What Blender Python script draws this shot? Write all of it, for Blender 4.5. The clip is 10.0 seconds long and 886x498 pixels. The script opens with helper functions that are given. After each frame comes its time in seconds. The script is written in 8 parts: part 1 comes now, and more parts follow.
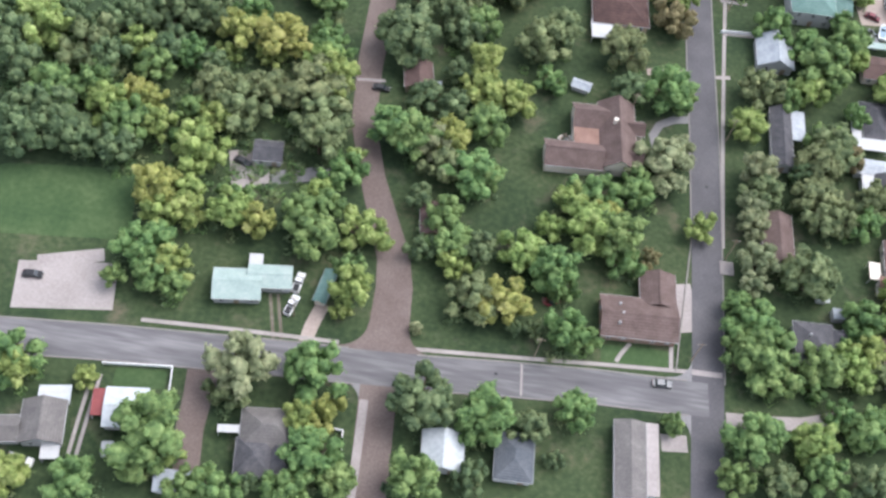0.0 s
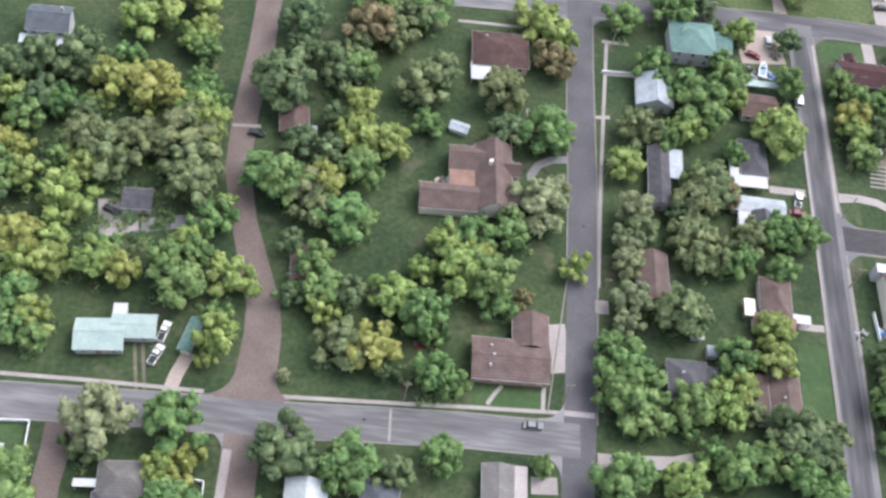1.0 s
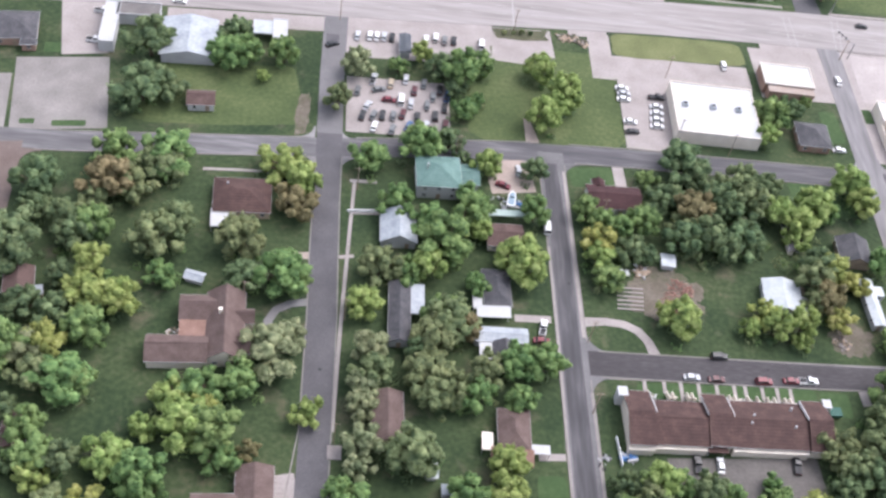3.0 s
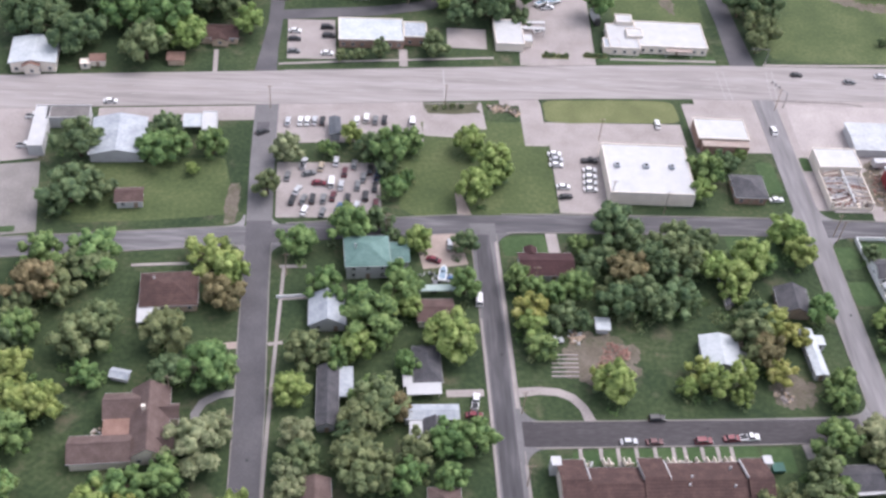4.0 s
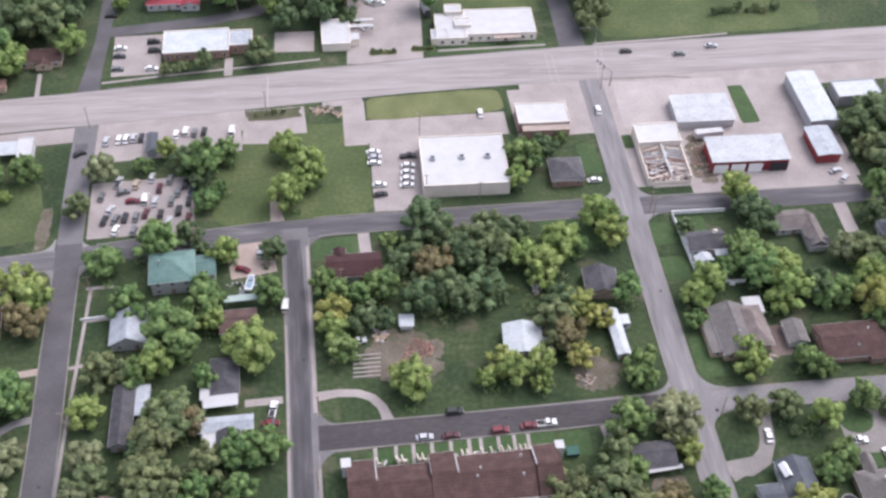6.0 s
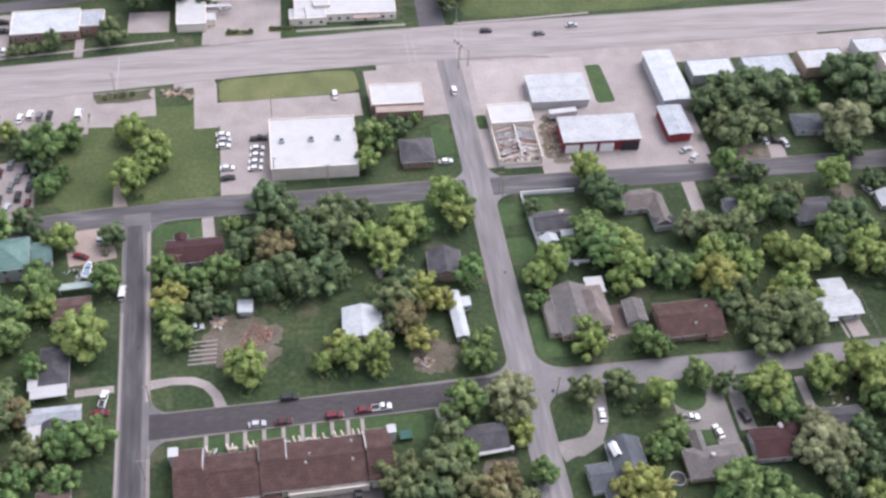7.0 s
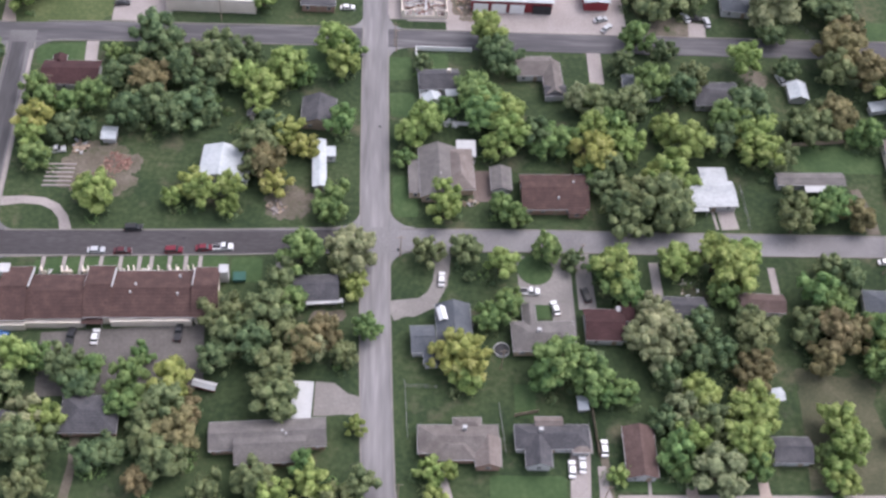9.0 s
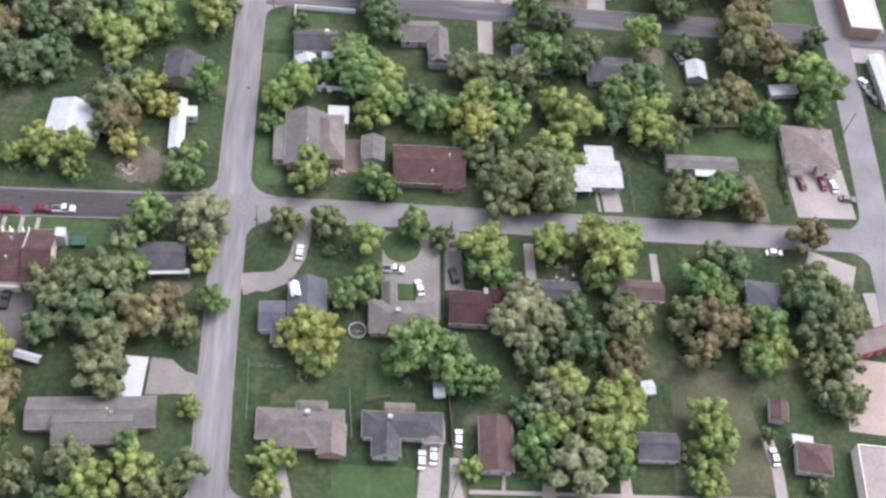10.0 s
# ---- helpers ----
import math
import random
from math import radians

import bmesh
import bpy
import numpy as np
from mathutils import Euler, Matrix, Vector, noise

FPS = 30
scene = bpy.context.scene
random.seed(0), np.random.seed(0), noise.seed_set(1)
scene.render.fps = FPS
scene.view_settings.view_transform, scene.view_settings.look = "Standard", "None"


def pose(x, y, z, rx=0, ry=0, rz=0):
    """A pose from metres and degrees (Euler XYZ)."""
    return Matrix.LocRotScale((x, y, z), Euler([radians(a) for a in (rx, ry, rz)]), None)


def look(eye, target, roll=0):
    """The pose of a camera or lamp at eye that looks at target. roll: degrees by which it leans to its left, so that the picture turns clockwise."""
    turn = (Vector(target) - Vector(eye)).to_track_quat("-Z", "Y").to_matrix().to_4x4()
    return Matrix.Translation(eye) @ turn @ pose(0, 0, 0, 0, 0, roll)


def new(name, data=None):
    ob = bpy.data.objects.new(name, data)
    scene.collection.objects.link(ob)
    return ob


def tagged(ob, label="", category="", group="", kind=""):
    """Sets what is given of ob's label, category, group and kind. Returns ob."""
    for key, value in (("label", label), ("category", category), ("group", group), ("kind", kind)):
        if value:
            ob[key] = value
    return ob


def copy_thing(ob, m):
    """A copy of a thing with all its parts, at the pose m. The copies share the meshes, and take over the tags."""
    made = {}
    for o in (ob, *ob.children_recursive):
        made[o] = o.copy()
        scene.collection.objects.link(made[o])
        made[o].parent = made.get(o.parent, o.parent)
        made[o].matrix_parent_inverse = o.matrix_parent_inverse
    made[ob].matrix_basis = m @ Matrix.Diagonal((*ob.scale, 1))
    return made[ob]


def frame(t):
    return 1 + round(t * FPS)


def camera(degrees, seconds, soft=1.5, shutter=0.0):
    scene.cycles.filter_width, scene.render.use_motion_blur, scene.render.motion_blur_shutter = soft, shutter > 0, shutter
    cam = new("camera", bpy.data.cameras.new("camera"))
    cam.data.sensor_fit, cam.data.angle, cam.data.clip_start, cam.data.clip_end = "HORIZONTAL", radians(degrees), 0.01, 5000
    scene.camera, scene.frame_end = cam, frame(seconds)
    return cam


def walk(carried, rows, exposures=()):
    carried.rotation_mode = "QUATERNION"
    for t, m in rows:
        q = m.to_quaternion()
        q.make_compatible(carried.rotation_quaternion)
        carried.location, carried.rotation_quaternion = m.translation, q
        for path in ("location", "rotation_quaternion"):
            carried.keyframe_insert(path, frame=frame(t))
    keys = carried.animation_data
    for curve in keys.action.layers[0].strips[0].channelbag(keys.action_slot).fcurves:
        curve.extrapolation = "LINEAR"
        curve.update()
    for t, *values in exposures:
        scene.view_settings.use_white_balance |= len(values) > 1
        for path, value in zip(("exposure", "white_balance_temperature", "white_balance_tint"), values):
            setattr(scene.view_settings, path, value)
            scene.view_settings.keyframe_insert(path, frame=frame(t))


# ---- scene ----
cam = camera(42.53, 10.0, soft=2.75)
PATH = [
    (0, (4.39, 1.37, 236.13), (7.738, 53.508, 150.861), 12.98),
    (0.5, (15.45, 3.76, 236.85), (19.977, 57.784, 152.819), 13.77),
    (1, (27.54, 5.33, 237.65), (33.055, 60.872, 154.674), 13.49),
    (1.5, (38.96, 7.18, 238.47), (44.526, 63.225, 155.844), 13.05),
    (2, (51.80, 10.05, 240.64), (57.127, 66.774, 158.460), 12.31),
    (2.5, (64.10, 12.16, 242.86), (70.973, 70.789, 162.142), 13.18),
    (3, (77.81, 13.48, 243.12), (87.914, 78.316, 167.658), 12.25),
    (3.2, (83.65, 13.60, 243.34), (94.355, 79.413, 168.812), 11.42),
    (4.3, (111.89, 15.80, 247.00), (118.036, 86.382, 176.431), 4.43),
    (4.5, (117.85, 15.99, 248.07), (123.072, 86.997, 177.842), 3.26),
    (5, (133.71, 15.79, 250.23), (137.068, 87.811, 180.936), 0.53),
    (5.5, (147.44, 14.96, 251.15), (152.015, 86.769, 181.713), 0.57),
    (5.7, (153.51, 14.17, 251.90), (159.249, 84.102, 180.652), 0.93),
    (6.8, (186.29, 14.74, 252.70), (197.837, 82.112, 179.708), 3.30),
    (7, (191.60, 14.06, 252.73), (204.157, 80.678, 179.218), 4.02),
    (7.5, (204.66, 13.43, 252.50), (217.836, 75.899, 175.534), 6.25),
    (8, (220.83, 11.81, 251.88), (231.475, 72.720, 173.283), 6.13),
    (8.2, (226.25, 12.19, 252.09), (233.751, 72.023, 172.316), 4.90),
    (8.5, (234.39, 12.77, 252.41), (237.143, 71.316, 171.390), 1.48),
    (8.7, (240.69, 12.31, 252.33), (243.579, 70.322, 170.929), 2.88),
    (9, (250.13, 11.62, 252.21), (256.454, 69.025, 170.576), 6.66),
    (9.5, (262.37, 11.55, 247.41), (271.347, 68.487, 165.693), 10.29),
    (9.6, (265.00, 13.35, 245.26), (273.604, 69.601, 163.033), 10.26),
    (9.7, (267.63, 15.15, 243.12), (275.867, 70.708, 160.381), 10.24),
    (9.8, (270.26, 16.95, 240.97), (279.320, 72.542, 158.344), 11.00),
    (9.9, (272.88, 18.74, 238.82), (282.777, 74.363, 156.308), 11.75),
    (10, (275.51, 20.54, 236.67), (285.728, 76.811, 154.642), 12.11),
]
walk(cam, [(t, look(eye, target, roll)) for t, eye, target, roll in PATH], [(0.0, 1.29, 6060, 11.5), (1.5, 1.31, 6060, 11.5), (2.5, 1.29, 6090, 13.5), (3.2, 1.19, 6150, 16), (4.5, 0.98, 6150, 18.5), (6.0, 0.98, 6150, 18.5), (7.2, 0.92, 6150, 18.5), (8.0, 0.88, 6150, 18.5), (8.5, 0.86, 6150, 18.5), (9.0, 0.96, 6150, 19), (9.5, 1.01, 6150, 18.5), (10.0, 1.18, 6150, 18)])

# ---- light: a bright evening sky with a low, veiled sun ----
world = bpy.data.worlds.new("world")
scene.world = world
world.use_nodes = True
wn, wl = world.node_tree.nodes, world.node_tree.links
sky = wn.new("ShaderNodeTexSky")
sky.sky_type, sky.sun_disc = "NISHITA", False
SUN_ELEVATION, SUN_TURN = 58.0, 60.0
sky.sun_elevation, sky.sun_rotation = radians(SUN_ELEVATION), radians(SUN_TURN)
sky.air_density, sky.dust_density, sky.ozone_density = 1.0, 2.5, 0.6
veil = wn.new("ShaderNodeHueSaturation")
veil.inputs["Saturation"].default_value = 0.35
wl.new(sky.outputs["Color"], veil.inputs["Color"])
wl.new(veil.outputs["Color"], wn["Background"].inputs["Color"])
wn["Background"].inputs["Strength"].default_value = 0.16
sun = new("sun", bpy.data.lights.new("sun", "SUN"))
sun.data.energy, sun.data.angle, sun.data.color = 1.05, radians(45), (1.0, 0.93, 0.86)
e_, r_ = radians(SUN_ELEVATION), radians(SUN_TURN)
towards = Vector((math.sin(r_) * math.cos(e_), math.cos(r_) * math.cos(e_), math.sin(e_)))
sun.matrix_world = look(towards * 300, (0, 0, 0))


# ---- materials ----
def mat(name, tones, grain=3.0, patch=0.15, rough=0.85, bump=0.15, metal=0.0, vary=0.0, stretch=(1, 1, 1), island=0.0, spec=0.3, spread=0.36):
    """A weathered surface: tones from dark to light over a fine grain and broad patches, in metres."""
    m = bpy.data.materials.new(name)
    m.use_nodes = True
    n, l = m.node_tree.nodes, m.node_tree.links
    b = n["Principled BSDF"]
    b.inputs["Roughness"].default_value, b.inputs["Metallic"].default_value = rough, metal
    b.inputs["Specular IOR Level"].default_value = spec
    at = n.new("ShaderNodeNewGeometry")
    scale = n.new("ShaderNodeVectorMath")
    scale.operation = "MULTIPLY"
    scale.inputs[1].default_value = stretch
    l.new(at.outputs["Position"], scale.inputs[0])
    fine, broad = n.new("ShaderNodeTexNoise"), n.new("ShaderNodeTexNoise")
    fine.inputs["Scale"].default_value, fine.inputs["Detail"].default_value = grain, 6
    broad.inputs["Scale"].default_value, broad.inputs["Detail"].default_value = patch, 5
    l.new(scale.outputs[0], fine.inputs["Vector"])
    l.new(scale.outputs[0], broad.inputs["Vector"])
    mix = n.new("ShaderNodeMath")
    mix.operation = "MULTIPLY_ADD"
    mix.inputs[1].default_value = 0.45
    l.new(fine.outputs["Fac"], mix.inputs[0])
    half = n.new("ShaderNodeMath")
    half.operation = "MULTIPLY"
    half.inputs[1].default_value = 0.55
    l.new(broad.outputs["Fac"], half.inputs[0])
    l.new(half.outputs[0], mix.inputs[2])
    ramp = n.new("ShaderNodeValToRGB")
    el = ramp.color_ramp.elements
    while len(el) < len(tones):
        el.new(0.5)
    for k, c in enumerate(tones):
        el[k].position = 0.5 - spread / 2 + spread * k / max(1, len(tones) - 1)
        el[k].color = (*c, 1)
    l.new(mix.outputs[0], ramp.inputs["Fac"])
    colour = ramp.outputs["Color"]
    if vary or island:
        hsv = n.new("ShaderNodeHueSaturation")
        if vary:
            info = n.new("ShaderNodeObjectInfo")
            hue = n.new("ShaderNodeMapRange")
            hue.inputs["To Min"].default_value, hue.inputs["To Max"].default_value = 0.5 - 0.022 * vary, 0.5 + 0.009 * vary
            l.new(info.outputs["Random"], hue.inputs["Value"])
            l.new(hue.outputs[0], hsv.inputs["Hue"])
        if island or vary:
            val = n.new("ShaderNodeMapRange")
            reach = island or 0.25 * vary
            val.inputs["To Min"].default_value, val.inputs["To Max"].default_value = 1 - reach, 1 + reach
            if island:
                l.new(at.outputs["Random Per Island"], val.inputs["Value"])
            else:
                l.new(info.outputs["Random"], val.inputs["Value"])
            l.new(val.outputs[0], hsv.inputs["Value"])
        l.new(colour, hsv.inputs["Color"])
        colour = hsv.outputs["Color"]
    l.new(colour, b.inputs["Base Color"])
    if bump:
        bm_ = n.new("ShaderNodeBump")
        bm_.inputs["Strength"].default_value, bm_.inputs["Distance"].default_value = bump, 0.1
        l.new(fine.outputs["Fac"], bm_.inputs["Height"])
        l.new(bm_.outputs["Normal"], b.inputs["Normal"])
    return m


def shingle(name, tones, course=0.35, **k):
    """Roofing with courses across the slope."""
    m = mat(name, tones, **k)
    n, l = m.node_tree.nodes, m.node_tree.links
    wave = n.new("ShaderNodeTexWave")
    wave.wave_type, wave.bands_direction = "BANDS", "Z"
    wave.inputs["Scale"].default_value, wave.inputs["Distortion"].default_value = 1.0 / course, 1.5
    bump = n["Bump"]
    add = n.new("ShaderNodeMath")
    add.operation = "ADD"
    l.new(bump.inputs["Height"].links[0].from_socket, add.inputs[0])
    l.new(wave.outputs["Fac"], add.inputs[1])
    l.new(add.outputs[0], bump.inputs["Height"])
    return m


M = {
    "grass": mat("grass", [(0.018, 0.033, 0.0145), (0.028, 0.047, 0.0195), (0.044, 0.065, 0.027), (0.080, 0.086, 0.045)], 0.7, 0.05, 0.95, 0.2, spread=0.32),
    "lawn": mat("lawn", [(0.031, 0.060, 0.023), (0.046, 0.080, 0.030), (0.069, 0.104, 0.043)], 0.7, 0.12, 0.95, 0.2, spread=0.32),
    "dry_grass": mat("dry_grass", [(0.085, 0.098, 0.044), (0.122, 0.136, 0.058), (0.172, 0.176, 0.086)], 1.6, 0.1, 0.95, 0.4),
    "trodden": mat("trodden", [(0.050, 0.056, 0.032), (0.076, 0.078, 0.046), (0.115, 0.108, 0.070)], 1.2, 0.14, 0.95, 0.3),
    "meadow": mat("meadow", [(0.044, 0.064, 0.025), (0.066, 0.090, 0.034), (0.100, 0.119, 0.052)], 0.8, 0.07, 0.95, 0.3, spread=0.3),
    "dirt": mat("dirt", [(0.082, 0.071, 0.053), (0.127, 0.108, 0.086), (0.185, 0.158, 0.132)], 1.2, 0.2, 0.95, 0.4),
    "asphalt": mat("asphalt", [(0.145, 0.138, 0.141), (0.19, 0.182, 0.186), (0.24, 0.23, 0.234)], 2.5, 0.07, 0.9, 0.1, spread=0.26),
    "asphalt_pale": mat("asphalt_pale", [(0.142, 0.134, 0.137), (0.188, 0.179, 0.183), (0.250, 0.238, 0.241)], 0.8, 0.22, 0.9, 0.1, stretch=(1, 0.1, 1), spread=0.28),
    "asphalt_dark": mat("asphalt_dark", [(0.066, 0.063, 0.069), (0.090, 0.086, 0.092), (0.126, 0.120, 0.125)], 2.5, 0.09, 0.9, 0.1),
    "asphalt_court": mat("asphalt_court", [(0.082, 0.076, 0.072), (0.116, 0.106, 0.100), (0.160, 0.147, 0.138)], 1.2, 0.16, 0.9, 0.1),
    "asphalt_mid": mat("asphalt_mid", [(0.105, 0.100, 0.104), (0.142, 0.136, 0.140), (0.185, 0.177, 0.180)], 2.5, 0.09, 0.9, 0.1),
    "asphalt_new": mat("asphalt_new", [(0.044, 0.040, 0.043), (0.060, 0.055, 0.058), (0.088, 0.081, 0.084)], 1.5, 0.12, 0.9, 0.1, stretch=(0.3, 1, 1)),
    "asphalt_worn": mat("asphalt_worn", [(0.062, 0.059, 0.065), (0.092, 0.088, 0.094), (0.165, 0.157, 0.162)], 0.9, 0.25, 0.9, 0.1, stretch=(0.1, 1, 1)),
    "asphalt_ns": mat("asphalt_ns", [(0.052, 0.050, 0.054), (0.076, 0.073, 0.078), (0.128, 0.123, 0.127)], 0.9, 0.25, 0.9, 0.1, stretch=(1, 0.12, 1)),
    "asphalt_ew": mat("asphalt_ew", [(0.082, 0.079, 0.084), (0.125, 0.12, 0.125), (0.215, 0.205, 0.21)], 0.9, 0.25, 0.9, 0.1, stretch=(0.12, 1, 1)),
    "brick_road": mat("brick_road", [(0.099, 0.074, 0.066), (0.139, 0.107, 0.097), (0.185, 0.150, 0.136)], 2.0, 0.09, 0.9, 0.2),
    "highway": mat("highway", [(0.195, 0.176, 0.172), (0.262, 0.238, 0.232), (0.325, 0.297, 0.29)], 1.0, 0.25, 0.85, 0.05, stretch=(0.06, 1, 1)),
    "concrete": mat("concrete", [(0.218, 0.192, 0.184), (0.282, 0.250, 0.240), (0.350, 0.312, 0.300)], 1.5, 0.12, 0.85, 0.1),
    "drive": mat("drive", [(0.150, 0.138, 0.131), (0.198, 0.183, 0.174), (0.262, 0.242, 0.230)], 1.5, 0.12, 0.85, 0.1),
    "slab": mat("slab", [(0.262, 0.232, 0.224), (0.330, 0.295, 0.285), (0.400, 0.360, 0.348)], 1.2, 0.1, 0.85, 0.1),
    "tan_concrete": mat("tan_concrete", [(0.251, 0.200, 0.175), (0.326, 0.265, 0.233), (0.400, 0.340, 0.302)], 1.5, 0.12, 0.85, 0.1),
    "kerb": mat("kerb", [(0.165, 0.152, 0.142), (0.25, 0.233, 0.218)], 2.0, 0.3, 0.85, 0.1),
    "line": mat("line", [(0.30, 0.285, 0.28), (0.40, 0.385, 0.375)], 2.0, 0.4, 0.7, 0.0),
    "white": mat("white", [(0.38, 0.38, 0.385), (0.47, 0.47, 0.475)], 2.0, 0.3, 0.7, 0.05),
    "white_board": mat("white_board", [(0.70, 0.70, 0.70), (0.80, 0.80, 0.80)], 2.0, 0.3, 0.7, 0.05),
    "cream": mat("cream", [(0.603, 0.534, 0.464), (0.742, 0.673, 0.592)], 2.0, 0.3, 0.8, 0.05),
    "tan": mat("tan", [(0.36, 0.27, 0.20), (0.46, 0.36, 0.28)], 2.5, 0.3, 0.85, 0.1),
    "brick": mat("brick", [(0.252, 0.156, 0.121), (0.347, 0.234, 0.189)], 4.0, 0.4, 0.9, 0.2),
    "grey_wall": mat("grey_wall", [(0.312, 0.312, 0.324), (0.432, 0.432, 0.444)], 2.5, 0.3, 0.85, 0.1),
    "red_wall": mat("red_wall", [(0.185, 0.026, 0.033), (0.27, 0.045, 0.052)], 2.5, 0.3, 0.6, 0.1),
    "roof_brown": shingle("roof_brown", [(0.076, 0.052, 0.046), (0.110, 0.077, 0.070), (0.150, 0.110, 0.099)], grain=2.2, patch=0.35, rough=0.9, bump=0.35),
    "roof_redbrown": shingle("roof_redbrown", [(0.066, 0.042, 0.039), (0.096, 0.062, 0.056), (0.138, 0.094, 0.084)], grain=2.2, patch=0.35, rough=0.9, bump=0.35),
    "roof_terracotta": shingle("roof_terracotta", [(0.15, 0.088, 0.068), (0.205, 0.125, 0.10), (0.26, 0.168, 0.14)], grain=2.2, patch=0.35, rough=0.9, bump=0.3),
    "roof_maroon": shingle("roof_maroon", [(0.045, 0.027, 0.025), (0.068, 0.040, 0.036), (0.104, 0.063, 0.055)], grain=2.2, patch=0.35, rough=0.9, bump=0.35),
    "roof_oxblood": shingle("roof_oxblood", [(0.033, 0.016, 0.017), (0.050, 0.024, 0.025), (0.076, 0.038, 0.039)], grain=2.2, patch=0.35, rough=0.9, bump=0.35),
    "roof_taupe": shingle("roof_taupe", [(0.129, 0.106, 0.097), (0.175, 0.147, 0.136), (0.230, 0.198, 0.184)], grain=2.2, patch=0.35, rough=0.9, bump=0.35),
    "roof_warm": shingle("roof_warm", [(0.105, 0.091, 0.086), (0.142, 0.124, 0.117), (0.188, 0.168, 0.158)], grain=2.2, patch=0.35, rough=0.9, bump=0.35),
    "roof_grey": shingle("roof_grey", [(0.101, 0.094, 0.094), (0.137, 0.126, 0.122), (0.187, 0.173, 0.166)], grain=2.2, patch=0.35, rough=0.9, bump=0.35),
    "roof_dark": shingle("roof_dark", [(0.045, 0.045, 0.052), (0.075, 0.073, 0.08), (0.115, 0.11, 0.115)], grain=2.2, patch=0.35, rough=0.9, bump=0.35),
    "roof_slate": shingle("roof_slate", [(0.054, 0.062, 0.076), (0.082, 0.090, 0.103), (0.114, 0.120, 0.134)], grain=2.2, patch=0.35, rough=0.85, bump=0.35),
    "roof_teal": shingle("roof_teal", [(0.072, 0.132, 0.118), (0.102, 0.176, 0.158), (0.142, 0.222, 0.204)], grain=1.5, patch=0.3, rough=0.7, bump=0.25),
    "roof_mint": shingle("roof_mint", [(0.230, 0.303, 0.283), (0.289, 0.361, 0.336), (0.357, 0.410, 0.389)], grain=1.5, patch=0.3, rough=0.6, bump=0.25),
    "roof_red": shingle("roof_red", [(0.235, 0.036, 0.052), (0.310, 0.058, 0.075)], grain=1.5, patch=0.3, rough=0.6, bump=0.25),
    "metal_white": shingle("metal_white", [(0.33, 0.36, 0.38), (0.41, 0.435, 0.455), (0.48, 0.505, 0.52)], course=1.0, grain=1.0, patch=0.25, rough=0.5, bump=0.1),
    "metal_pale": shingle("metal_pale", [(0.29, 0.305, 0.32), (0.365, 0.38, 0.395), (0.43, 0.445, 0.46)], course=1.0, grain=1.0, patch=0.25, rough=0.5, bump=0.12),
    "metal_grey": shingle("metal_grey", [(0.24, 0.265, 0.295), (0.32, 0.345, 0.375), (0.40, 0.42, 0.445)], course=1.0, grain=1.0, patch=0.25, rough=0.5, bump=0.15),
    "bark": mat("bark", [(0.07, 0.05, 0.035), (0.16, 0.12, 0.09)], 5.0, 0.6, 0.95, 0.6),
    "wood": mat("wood", [(0.20, 0.15, 0.11), (0.34, 0.27, 0.21)], 4.0, 0.6, 0.9, 0.3),
    "steel": mat("steel", [(0.20, 0.20, 0.21), (0.28, 0.28, 0.29)], 4.0, 0.6, 0.5, 0.05, 0.6),
    "tyre": mat("tyre", [(0.015, 0.015, 0.015), (0.03, 0.03, 0.03)], 8.0, 1.0, 0.9, 0.1),
    "dark": mat("dark", [(0.02, 0.02, 0.022), (0.045, 0.045, 0.05)], 4.0, 0.6, 0.7, 0.1),
    "rubble": mat("rubble", [(0.105, 0.052, 0.043), (0.168, 0.088, 0.072), (0.25, 0.175, 0.148)], 2.5, 0.5, 0.95, 0.4, island=0.5),
    "awning_red": mat("awning_red", [(0.17, 0.045, 0.045), (0.24, 0.065, 0.065)], 2.0, 0.4, 0.7, 0.1),
    "blue_tarp": mat("blue_tarp", [(0.06, 0.15, 0.35), (0.10, 0.22, 0.45)], 3.0, 0.6, 0.6, 0.2),
    "cover_blue": mat("cover_blue", [(0.17, 0.24, 0.31), (0.25, 0.33, 0.40)], 3.0, 0.6, 0.6, 0.2),
    "green_box": mat("green_box", [(0.022, 0.075, 0.060), (0.034, 0.105, 0.085)], 3.0, 0.6, 0.6, 0.1),
}
GREENS = {
    "g": [(0.074, 0.135, 0.053), (0.156, 0.250, 0.091), (0.268, 0.376, 0.145)],
    "d": [(0.066, 0.108, 0.057), (0.128, 0.186, 0.089), (0.212, 0.274, 0.134)],
    "y": [(0.116, 0.180, 0.058), (0.242, 0.325, 0.102), (0.386, 0.464, 0.178)],
    "Y": [(0.142, 0.178, 0.055), (0.288, 0.322, 0.097), (0.452, 0.466, 0.182)],
    "o": [(0.086, 0.121, 0.059), (0.174, 0.216, 0.102), (0.286, 0.326, 0.160)],
    "b": [(0.118, 0.117, 0.056), (0.216, 0.197, 0.098), (0.336, 0.296, 0.152)],
    "p": [(0.135, 0.167, 0.088), (0.248, 0.280, 0.152), (0.374, 0.394, 0.228)],
}
